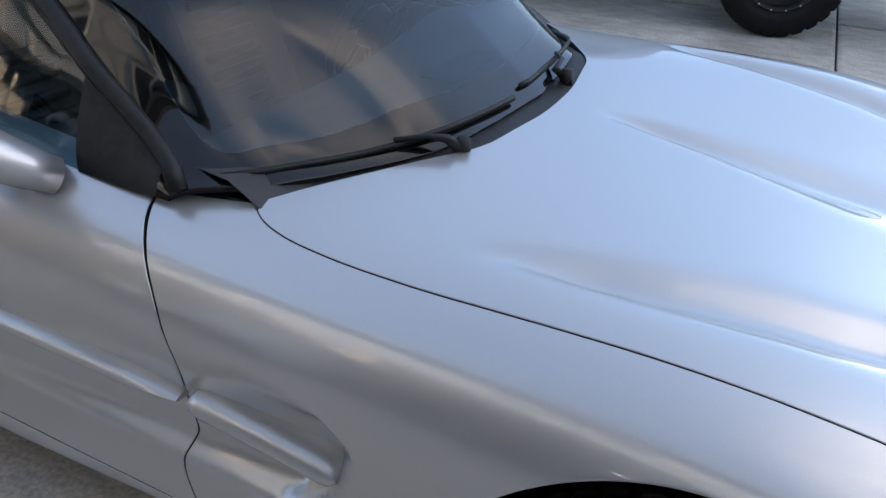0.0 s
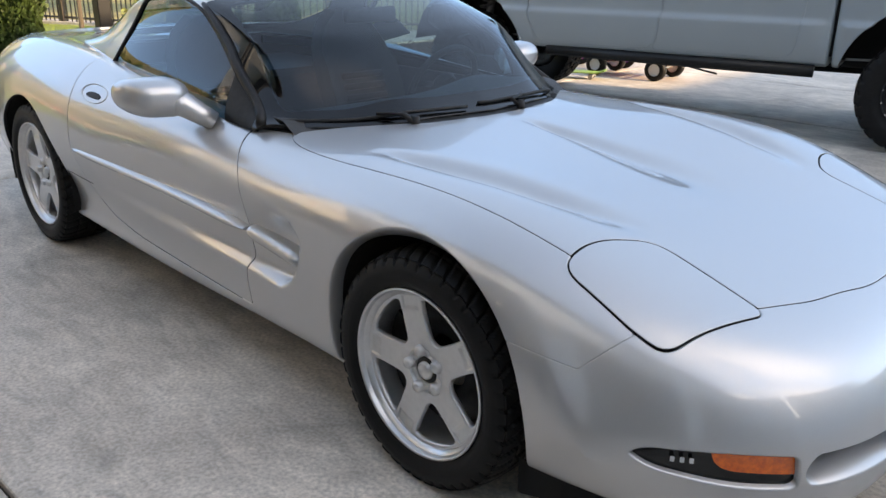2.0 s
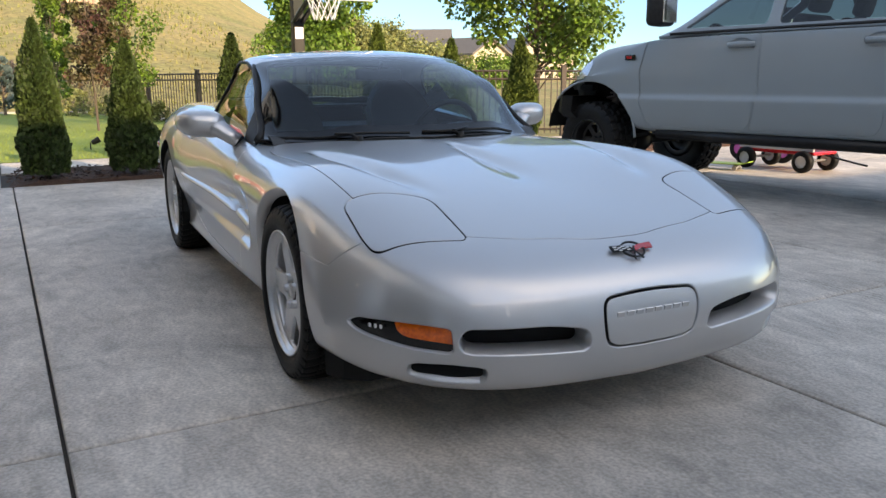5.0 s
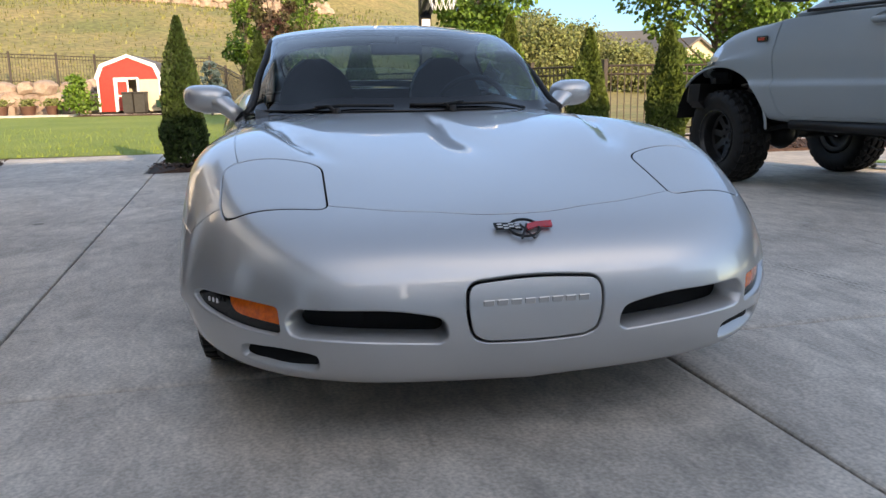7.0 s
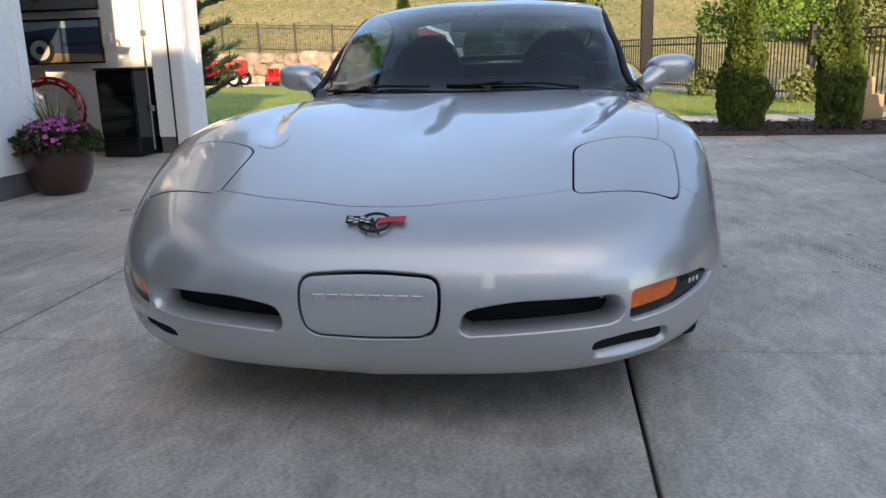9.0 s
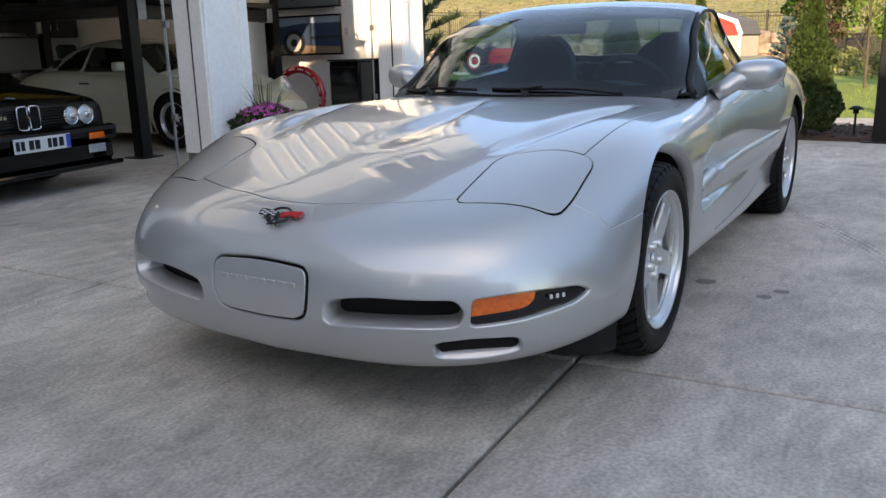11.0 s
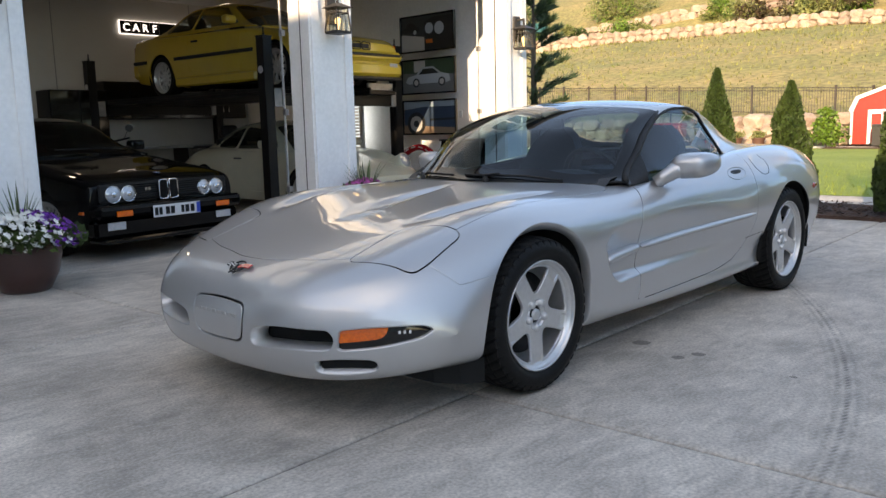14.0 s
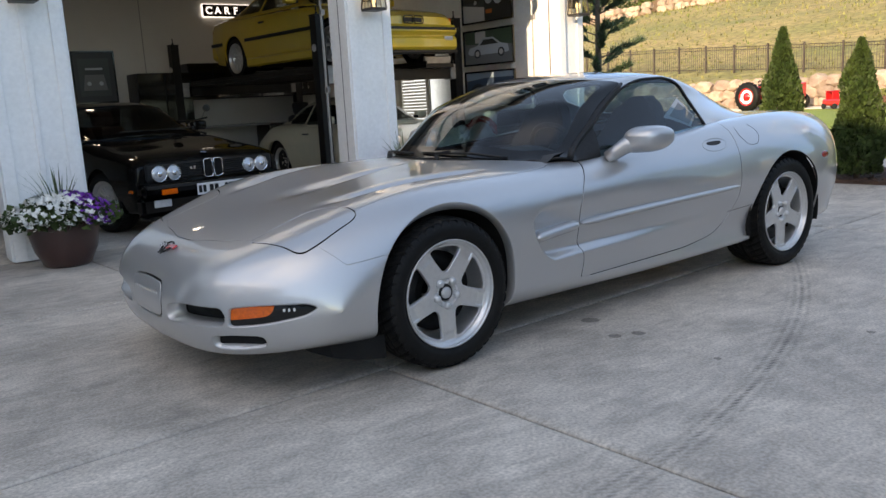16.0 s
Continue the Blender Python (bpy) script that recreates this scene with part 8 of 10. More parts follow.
for s in (-1, 1):
    b = bmesh.new()
    ring = rounded([(0.008, 0.505), (0.105, 0.515), (0.100, 0.685), (0.008, 0.69)], 0.03)
    pts = [(0.765, s * y, z) for y, z in ring]
    tube(b, pts, 0.008, 6, True)
    kd = part("kidney_surround", b, CHROME, e30, "chrome kidney-shaped grille surround", smooth=True)
    for k in range(6):
        slab_part(kd, "grille_bar", BLACK, 0.746, 0.765, min(s * (0.018 + 0.014 * k), s * (0.023 + 0.014 * k)), max(s * (0.018 + 0.014 * k), s * (0.023 + 0.014 * k)), 0.52, 0.68, 0.001)
slab_part(e30, "bumper", BLACKCAR, 0.70, 0.86, -0.80, 0.80, 0.375, 0.50, 0.035)
slab_part(e30, "bumper_strip", BLACK, 0.862, 0.872, -0.76, 0.76, 0.455, 0.485, 0.004)
slab_part(e30, "front_apron", BLACKCAR, 0.66, 0.80, -0.79, 0.79, 0.20, 0.372, 0.03)
slab_part(e30, "splitter", BLACKCAR, 0.66, 0.90, -0.78, 0.78, 0.165, 0.205, 0.015)
for s in (-1, 1):
    slab_part(e30, "indicator", AMBER, 0.861, 0.874, min(s * 0.46, s * 0.62), max(s * 0.46, s * 0.62), 0.395, 0.445, 0.005, "amber indicator lens")
    slab_part(e30, "fog_lamp", LENS, 0.801, 0.812, min(s * 0.50, s * 0.68), max(s * 0.50, s * 0.68), 0.275, 0.345, 0.006, "rectangular clear fog lamp")
    slab_part(e30, "side_marker", AMBER, 0.55, 0.66, min(s * 0.80, s * 0.812), max(s * 0.80, s * 0.812), 0.42, 0.45, 0.004, "amber side marker")
    pod_mirror(e30, -0.98, s * 0.76, 0.99, BLACKCAR, s)
plate = slab_part(e30, "number_plate", LIGHTGREY, 0.8735, 0.880, -0.26, 0.26, 0.355, 0.465, 0.004, "white number plate with dark bars")
slab_part(plate, "blue_band", mat("plate_blue", (0.01, 0.05, 0.35, 1), 0.4), 0.8802, 0.882, -0.257, -0.215, 0.36, 0.46, 0.001) if False else slab_part(plate, "blue_band", mat("plate_blue", (0.01, 0.05, 0.35, 1), 0.4), 0.8802, 0.882, 0.215, 0.257, 0.36, 0.46, 0.001)
for y0, y1 in ((0.19, 0.145), (0.13, 0.085), (0.075, 0.04), (-0.03, -0.075), (-0.085, -0.13), (-0.165, -0.20), (-0.21, -0.245)):
    slab_part(plate, "plate_bar", GAP, 0.8802, 0.882, y1, y0, 0.375, 0.445, 0.001, "dark bar")
for k, y in enumerate((-0.20, -0.235)):
    slab_part(e30, "badge_bar", CHROME, 0.757, 0.760, y - 0.012, y + 0.012, 0.60, 0.63, 0.001, "small bright badge bar")
b = bmesh.new()
lathe(b, [(0.0005, 0.006), (0.03, 0.004), (0.036, 0.0)], 18, pose(0.60, 0, 0.748, 0, 10, 0))
part("hood_badge", b, mat("badge_blue", (0.25, 0.32, 0.45, 1), 0.2, 0.4), e30, "round blue and white badge", smooth=True)
b = bmesh.new()
cyl(b, 0.028, 0.028, (-1.02, 0.50, 1.03), (-1.02, 0.50, 1.033), 14)
for y in (0.18, 0.55):
    slab_part(e30, "wiper", BLACK, -0.69, -0.67, y - 0.45, y, 0.965, 0.98, 0.003)
b.free()

# -- yellow coupe on the lift --
E36_ST = [(0.74, sect(0.62, 0.56, 0.46, 0.30, 0.55, 0.68, 0.72, 0.68, 0.22)), (0.60, sect(0.685, 0.62, 0.50, 0.30, 0.62, 0.77, 0.81, 0.77, 0.20)), (0.0, sect(0.80, 0.73, 0.54, 0.28, 0.64, 0.80, 0.85, 0.81, 0.17)), (-0.60, sect(0.885, 0.83, 0.58, 0.26, 0.64, 0.80, 0.845, 0.80, 0.16)),
          (-1.6, sect(0.91, 0.87, 0.60, 0.25, 0.64, 0.80, 0.845, 0.80, 0.16)), (-2.6, sect(0.93, 0.89, 0.62, 0.27, 0.64, 0.80, 0.85, 0.81, 0.17)), (-3.0, sect(0.955, 0.90, 0.62, 0.30, 0.64, 0.79, 0.84, 0.80, 0.2)), (-3.55, sect(0.95, 0.88, 0.60, 0.34, 0.58, 0.72, 0.77, 0.73, 0.26))]
E36_GH = [(-0.45, 0.885, 0.58, 0.87, 0.74), (-0.75, 1.02, 0.55, 0.90, 0.75), (-1.30, 1.29, 0.50, 0.905, 0.76), (-1.65, 1.345, 0.51, 0.91, 0.76), (-2.15, 1.34, 0.51, 0.915, 0.76), (-2.5, 1.27, 0.50, 0.92, 0.75), (-3.02, 0.99, 0.54, 0.94, 0.73)]
LIFTZ = DECK + 0.035
e36 = saloon("yellow_coupe", "yellow sports coupe with black side strips on the lift", pose(-4.18, -5.76, LIFTZ, 0, 0, 93.2) @ Matrix.Scale(0.955, 4), YELLOW, E36_ST, E36_GH, (0.0, -2.70), 0.345, 0.315,
             rounded([(-0.92, 0.95), (-1.36, 1.235), (-1.92, 1.275), (-1.92, 0.95)], 0.03), rounded([(-1.96, 0.955), (-1.96, 1.275), (-2.30, 1.25), (-2.72, 1.02), (-2.66, 0.955)], 0.04), (-0.56, -1.26, 0.66, 0.47), (-2.92, -2.46, 0.52, 0.46),
             K_E36, E36W, 0.715, [("door", rounded([(-0.72, 0.30), (-0.72, 0.80), (-0.85, 0.895), (-1.95, 0.905), (-1.95, 0.42), (-1.85, 0.30)], 0.05))], 0.312, LEATHER, 0,
             rounded([(0.66, -0.62), (-0.44, -0.66), (-0.44, 0.66), (0.66, 0.62)], 0.05))
slab_part(e36, "grille_panel", BLACK, 0.735, 0.775, -0.17, 0.17, 0.515, 0.60, 0.02)
for s in (-1, 1):
    b = bmesh.new()
    tube(b, [(0.785, s * y, z) for y, z in rounded([(0.012, 0.51), (0.17, 0.515), (0.165, 0.605), (0.012, 0.61)], 0.03)], 0.008, 6, True)
    part("kidney_surround", b, GLOSSBLACK, e36, smooth=True)
    slab_part(e36, "headlamp", LENS, 0.69, 0.762, min(s * 0.22, s * 0.60), max(s * 0.22, s * 0.60), 0.505, 0.605, 0.02, "clear headlamp")
    slab_part(e36, "indicator", AMBER, 0.60, 0.715, min(s * 0.61, s * 0.745), max(s * 0.61, s * 0.745), 0.51, 0.60, 0.02, "amber indicator lens")
    slab_part(e36, "side_strip", BLACK, -2.30, -0.40, min(s * 0.846, s * 0.860), max(s * 0.846, s * 0.860), 0.535, 0.585, 0.005)
    slab_part(e36, "side_strip", BLACK, -3.45, -3.08, min(s * 0.80, s * 0.852), max(s * 0.80, s * 0.852), 0.535, 0.585, 0.005)
    slab_part(e36, "side_strip", BLACK, 0.40, 0.76, min(s * 0.80, s * 0.846), max(s * 0.80, s * 0.846), 0.435, 0.475, 0.005)
    slab_part(e36, "sill_skirt", YELLOW, -2.32, -0.38, min(s * 0.79, s * 0.85), max(s * 0.79, s * 0.85), 0.15, 0.29, 0.03)
    slab_part(e36, "door_handle", BLACK, -1.86, -1.70, min(s * 0.81, s * 0.846), max(s * 0.81, s * 0.846), 0.76, 0.79, 0.008)
    slab_part(e36, "tail_lamp", REDLENS, -3.60, -3.50, min(s * 0.38, s * 0.74), max(s * 0.38, s * 0.74), 0.66, 0.83, 0.02, "red tail lamp")
    slab_part(e36, "fog_lamp", LENS, 0.785, 0.80, min(s * 0.52, s * 0.68), max(s * 0.52, s * 0.68), 0.29, 0.35, 0.01, "clear fog lamp")
    pod_mirror(e36, -0.86, s * 0.77, 0.99, YELLOW, s)
slab_part(e36, "bumper", YELLOW, 0.62, 0.83, -0.77, 0.77, 0.36, 0.50, 0.05)
slab_part(e36, "front_apron", YELLOW, 0.60, 0.80, -0.78, 0.78, 0.17, 0.355, 0.04)
slab_part(e36, "bumper_strip", BLACK, 0.832, 0.842, -0.70, 0.70, 0.43, 0.465, 0.004)
slab_part(e36, "splitter", BLACK, 0.58, 0.80, -0.76, 0.76, 0.125, 0.168, 0.012)
slab_part(e36, "rear_bumper", YELLOW, -3.62, -3.40, -0.78, 0.78, 0.32, 0.58, 0.05)
slab_part(e36, "exhaust_box", STEEL, -3.35, -2.95, -0.5, 0.2, 0.14, 0.30, 0.04)
slab_part(e36, "underbody", STEEL, -2.3, -0.4, -0.6, 0.6, 0.14, 0.17, 0.005)

# -- ivory rear-engined coupe under the lift --
P9_ST = [(0.78, sect(0.50, 0.46, 0.40, 0.28, 0.42, 0.56, 0.62, 0.58, 0.22)), (0.55, sect(0.60, 0.56, 0.48, 0.28, 0.44, 0.68, 0.77, 0.72, 0.19)), (0.0, sect(0.72, 0.79, 0.56, 0.26, 0.42, 0.66, 0.82, 0.78, 0.16)), (-0.55, sect(0.84, 0.84, 0.58, 0.24, 0.46, 0.68, 0.81, 0.77, 0.15)),
         (-1.3, sect(0.86, 0.83, 0.58, 0.23, 0.5, 0.72, 0.81, 0.77, 0.15)), (-2.0, sect(0.92, 0.86, 0.60, 0.26, 0.5, 0.74, 0.87, 0.82, 0.17)), (-2.5, sect(0.90, 0.84, 0.60, 0.28, 0.5, 0.74, 0.88, 0.82, 0.2)), (-3.0, sect(0.78, 0.72, 0.56, 0.34, 0.46, 0.66, 0.78, 0.72, 0.26)), (-3.35, sect(0.62, 0.58, 0.50, 0.38, 0.4, 0.55, 0.62, 0.58, 0.32))]
P9_GH = [(-0.38, 0.83, 0.52, 0.80, 0.64), (-0.70, 1.03, 0.50, 0.83, 0.68), (-1.05, 1.21, 0.47, 0.83, 0.70), (-1.4, 1.265, 0.47, 0.83, 0.71), (-1.8, 1.235, 0.46, 0.84, 0.70), (-2.3, 1.10, 0.44, 0.85, 0.66), (-2.95, 0.80, 0.44, 0.78, 0.56)]
p9 = saloon("ivory_coupe", "ivory rounded sports coupe parked under the lift", pose(-4.56, -5.76, 0, 0, 0, 91), IVORY, P9_ST, P9_GH, (0.0, -2.27), 0.345, 0.31,
            rounded([(-0.70, 0.87), (-1.02, 1.135), (-1.62, 1.18), (-1.62, 0.87)], 0.04), rounded([(-1.66, 0.875), (-1.66, 1.175), (-1.95, 1.12), (-2.22, 0.93), (-2.15, 0.885)], 0.05), (-0.46, -1.02, 0.54, 0.42), (-2.62, -1.92, 0.40, 0.40),
            K_FUCHS, FUCHS, 0.70, [("door", rounded([(-0.62, 0.28), (-0.62, 0.74), (-0.70, 0.83), (-1.64, 0.84), (-1.64, 0.42), (-1.55, 0.28)], 0.06))], 0.315, LEATHER, 0,
            rounded([(0.70, -0.34), (-0.34, -0.47), (-0.34, 0.47), (0.70, 0.34)], 0.1))
for s in (-1, 1):
    b = bmesh.new()
    lathe(b, [(0.118, -0.22), (0.120, -0.02), (0.112, 0.012), (0.098, 0.016)], 28, pose(0.50, s * 0.60, 0.66, 0, 66, s * 6))
    p = part("headlamp_ring", b, IVORY, p9, smooth=True)
    b = bmesh.new()
    lathe(b, [(0.0005, 0.036), (0.05, 0.032), (0.098, 0.014)], 28, pose(0.50, s * 0.60, 0.66, 0, 66, s * 6))
    part("headlamp", b, LENS, p, "round clear headlamp", smooth=True)
    slab_part(p9, "indicator", AMBER, 0.70, 0.775, min(s * 0.40, s * 0.60), max(s * 0.40, s * 0.60), 0.40, 0.45, 0.015, "amber indicator lens")
    pod_mirror(p9, -0.76, s * 0.72, 0.93, IVORY, s)
    slab_part(p9, "door_handle", CHROME, -1.55, -1.38, min(s * 0.78, s * 0.815), max(s * 0.78, s * 0.815), 0.72, 0.745, 0.008, "slim bright door handle")
slab_part(p9, "bumper", IVORY, 0.60, 0.82, -0.66, 0.66, 0.29, 0.40, 0.05)
slab_part(p9, "bumper_strip", BLACK, 0.822, 0.832, -0.58, 0.58, 0.335, 0.365, 0.004)
slab_part(p9, "engine_lid_spoiler", BLACK, -3.15, -2.75, -0.5, 0.5, 0.86, 0.90, 0.02)
# ---- the pickup truck ----
TM = dict(r=0.425, rim=0.235, width=0.31, count=8, hole=hole4(0.10, 0.016, 0.195, 0.052, 0.016), dish=lambda q: -0.02 + 0.05 * min(1, q / 0.25), metal=DARKALLOY, face=DARKALLOY, tread="mud", n=324, lip=0.03, nuts=6, bolt=0.07)
K_TRUCK = make_wheel(TM)
truck = thing("pickup_truck", "matt grey lifted crew-cab pickup truck on mud tyres", "truck", m=pose(-4.19, 4.30, 0, 0, 0, 194))


def tsec(top, belt, w, wt, rock=0.60, swell=0.0, step=0.026):
    """Section of the truck's side: rounded belt, hollow waist, a ledge low on the doors, rocker."""
    return [(0, top), (wt * 0.6, top - 0.015), (wt, top - 0.04), (w - 0.035, belt), (w - 0.006 + swell * 0.4, belt - 0.14), (w + 0.002 + swell, 1.10), (w - 0.006 + swell, 0.94), (w + step + swell, 0.875), (w + 0.008 + swell, 0.74), (w - 0.04, rock), (w - 0.12, rock - 0.02), (0.4, rock), (0, rock)]


T_ST = [(0.30, tsec(1.10, 1.02, 0.80, 0.62, 0.66)), (0.25, tsec(1.20, 1.10, 0.87, 0.68, 0.64)), (0.12, tsec(1.31, 1.18, 0.93, 0.74, 0.64, 0.008)), (-0.10, tsec(1.40, 1.27, 0.962, 0.78, 0.62, 0.014)), (-0.45, tsec(1.44, 1.35, 0.968, 0.82, 0.62, 0.012)), (-0.75, tsec(1.465, 1.42, 0.968, 0.84, 0.60)), (-1.6, tsec(1.47, 1.44, 0.968, 0.84, 0.60)),
        (-2.9, tsec(1.48, 1.45, 0.968, 0.84, 0.60)), (-3.05, tsec(1.48, 1.45, 0.955, 0.84, 0.60, 0, 0.0))]
sh = carve(skin(T_ST, 150, 121, 0.02), (0.0,), 0.575, 0.48, 0.45)
sh = sh.cut(np.maximum(0.12 - sh.v[:, 0], sh.v[:, 2] - 0.90))[1]
hl, sh = pick(sh, rounded([(0.36, 1.02), (0.06, 1.08), (-0.02, 1.22), (0.06, 1.27), (0.36, 1.18)], 0.04), "xz", extra=lambda v: 0.52 - np.abs(v[:, 1]))
for s in (1, -1):
    part("headlamp", side(hl, s).mesh("headlamp", LENS, 0.02, 0.004), None, truck, "clear headlamp")
hood_, sh = pick(sh, rounded([(0.28, -0.60), (0.10, -0.70), (-0.58, -0.80), (-0.66, -0.5), (-0.66, 0.5), (-0.58, 0.80), (0.10, 0.70), (0.28, 0.60)], 0.05), "xy", extra=lambda v: 1.1 - v[:, 2])
part("hood", hood_.mesh("hood", GREYP, 0.03, 0.006), None, truck)
for s in (1, -1):
    fn, sh = pick(sh, rounded([(0.50, 0.56), (0.50, 1.60), (-0.70, 1.60), (-0.665, 1.40), (-0.605, 1.15), (-0.625, 0.85), (-0.72, 0.56)], 0.02), "xz", s, lambda v: 0.5 - np.abs(v[:, 1]))
    part("fender", fn.mesh("fender", GREYP, 0.03, 0.006), None, truck)
    for ol in ([(-0.672, 1.40), (-0.612, 1.15), (-0.632, 0.85), (-0.705, 0.66), (-0.76, 0.63), (-1.70, 0.63), (-1.765, 0.70), (-1.80, 0.95), (-1.80, 1.36), (-1.77, 1.56), (-0.75, 1.56)], [(-1.812, 1.36), (-1.812, 0.95), (-1.777, 0.70), (-1.73, 0.63), (-2.77, 0.63), (-2.83, 0.70), (-2.865, 0.98), (-2.88, 1.25), (-2.89, 1.56), (-1.785, 1.56)]):
        dr, sh = pick(sh, rounded(ol, 0.05), "xz", s, lambda v: 0.6 - np.abs(v[:, 1]))
        d = part("door", dr.mesh("door", GREYP, 0.025, 0.007), None, truck)
        if True:
            hx = -1.64 if ol[0][0] > -1 else -2.78
            b = bmesh.new()
            lathe(b, [(0.0005, -0.02), (0.055, -0.012), (0.075, 0.0)], 20, pose(hx + 0.01, s * 0.963, 1.355, -90 * s, 0, 0) @ Matrix.Diagonal((1.5, 0.75, 1, 1)))
            part("handle_cup", b, GREYP, d, smooth=True)
            b = bmesh.new()
            pts = [(hx + q, s * (0.966 + 0.030 * math.sin(math.pi * (q + 0.12) / 0.24) ** 0.5 if abs(q) < 0.12 else 0.966), 1.355) for q in np.linspace(-0.12, 0.12, 13)]
            tube(b, pts, 0.019, 8, squash=1.2)
            part("handle", b, GREYP, d, smooth=True)
part("cab", sh.mesh("cab", GREYP, 0.02, 0.005), None, truck)
# glasshouse
T_GH = [(-0.66, 1.47, 0.70, 1.44, 0.86), (-0.95, 1.66, 0.70, 1.45, 0.885), (-1.38, 1.90, 0.68, 1.45, 0.89), (-1.8, 1.965, 0.69, 1.45, 0.89), (-2.6, 1.96, 0.69, 1.46, 0.89), (-2.9, 1.90, 0.68, 1.46, 0.885), (-3.04, 1.78, 0.68, 1.46, 0.88)]
gh = skin(house_of_glass(T_GH), 80, 61, 0.01)
panes = []
for s in (1, -1):
    for ol in ([(-0.98, 1.52), (-1.40, 1.80), (-1.80, 1.85), (-1.80, 1.52)], [(-1.90, 1.52), (-1.90, 1.85), (-2.55, 1.84), (-2.78, 1.74), (-2.80, 1.52)]):
        pc, gh = pick(gh, rounded(ol, 0.04), "xz", s, lambda v: 0.3 - np.abs(v[:, 1]))
        panes.append(("side_window", pc))
pc, gh = pick(gh, rounded([(-0.72, -0.78), (-1.33, -0.66), (-1.33, 0.66), (-0.72, 0.78)], 0.06), "xy", extra=lambda v: 1.46 - v[:, 2])
panes.append(("windscreen", pc))
gh = gh.cut(-(gh.v[:, 2] - 1.462))[0]
part("roof", gh.mesh("roof", GREYP, 0.03, 0.006), None, truck)
for nm, pc in panes:
    part(nm, pc.moved(-0.006).mesh(nm, CARGLASS), None, truck).visible_shadow = False
for s in (1, -1):                                              # black window trim along the belt
    b = bmesh.new()
    tube(b, [(-0.90, s * 0.925, 1.468), (-1.8, s * 0.93, 1.478), (-2.92, s * 0.93, 1.486)], 0.014, 6)
    part("belt_trim", b, BLACK, truck)
    b = bmesh.new()
    box(b, -0.085, 0.10, -0.13, 0.13, -0.13, 0.14, 0.05, pose(-0.93, s * 1.12, 1.66, 0, 0, s * 8), 3)
    p = part("mirror", b, BLACK, truck, "large black door mirror", smooth=True)
    slab_part(p, "mirror_arm", BLACK, -0.90, -0.84, min(s * 0.90, s * 1.03), max(s * 0.90, s * 1.03), 1.54, 1.60, 0.012)
    slab_part(p, "mirror_glass", CHROME, -1.024, -1.017, min(s * 1.02, s * 1.22), max(s * 1.02, s * 1.22), 1.56, 1.77, 0.002, "mirror glass", pose(0, 0, 0))
    bd = slab_part(truck, "fender_badge", GLOSSBLACK, -0.56, -0.44, min(s * 0.968, s * 0.984), max(s * 0.968, s * 0.984), 1.245, 1.295, 0.006, "black badge with red bars")
    for k in range(3):
        slab_part(bd, "red_bar", REDGLOSS, -0.525 + 0.022 * k, -0.508 + 0.022 * k, min(s * 0.984, s * 0.987), max(s * 0.984, s * 0.987), 1.258, 1.282, 0.001)
    b = bmesh.new()
    tube(b, [(-0.80, s * 0.90, 0.565), (-1.8, s * 0.925, 0.555), (-2.98, s * 0.925, 0.55)], 0.048, 10)
    part("rock_rail", b, STEEL, truck, "black steel rock rail", smooth=True)
    for x in (-1.0, -1.9, -2.8):
        b = bmesh.new()
        cyl(b, 0.022, 0.022, (x, s * 0.90, 0.56), (x, s * 0.50, 0.62), 8)
        part("rail_bracket", b, STEEL, truck)
    # arch lip
    b = bmesh.new()
    tube(b, [(0.575 * math.cos(a), s * 0.955, 0.48 + 0.575 * math.sin(a)) for a in np.linspace(0.75, math.pi - 0.06, 26)], 0.012, 6)
    part("arch_lip", b, GREYP, truck, smooth=True)
liner(truck, (0.0,), 0.50, 0.60, 0.90, low=0.12)
# bed
B_ST = [(-3.10, tsec(1.40, 1.36, 0.955, 0.86, 0.60, 0, 0.0)), (-3.16, tsec(1.41, 1.37, 0.968, 0.86, 0.60)), (-3.7, tsec(1.42, 1.38, 0.985, 0.86, 0.62)), (-4.3, tsec(1.42, 1.38, 0.975, 0.86, 0.62)), (-5.02, tsec(1.42, 1.38, 0.955, 0.86, 0.62))]
sb = carve(skin(B_ST, 110, 121, 0.015), (-3.70,), 0.575, 0.48, 0.45)
fl, sb = pick(sb, disc_(-3.30, 1.17, 0.088, 1.0), "xz", 1, lambda v: 0.6 - v[:, 1])
part("fuel_flap", fl.mesh("fuel_flap", GREYP, 0.012, 0.004), None, truck, "round fuel flap")
part("bed", sb.mesh("bed", GREYP, 0.02, 0.005), None, truck)
liner(truck, (-3.70,), 0.50, 0.60, 0.90, low=0.12)
# dark slab put in for the shade between cab and bed
slab_part(truck, "bed_gap", GAP, -3.095, -3.06, -0.90, 0.90, 0.66, 1.36, 0.002)
slab_part(truck, "tailgate", GREYP, -5.06, -5.03, -0.80, 0.80, 0.72, 1.40, 0.01)
slab_part(truck, "rear_bumper", STEEL, -5.24, -5.03, -0.92, 0.92, 0.52, 0.70, 0.03)
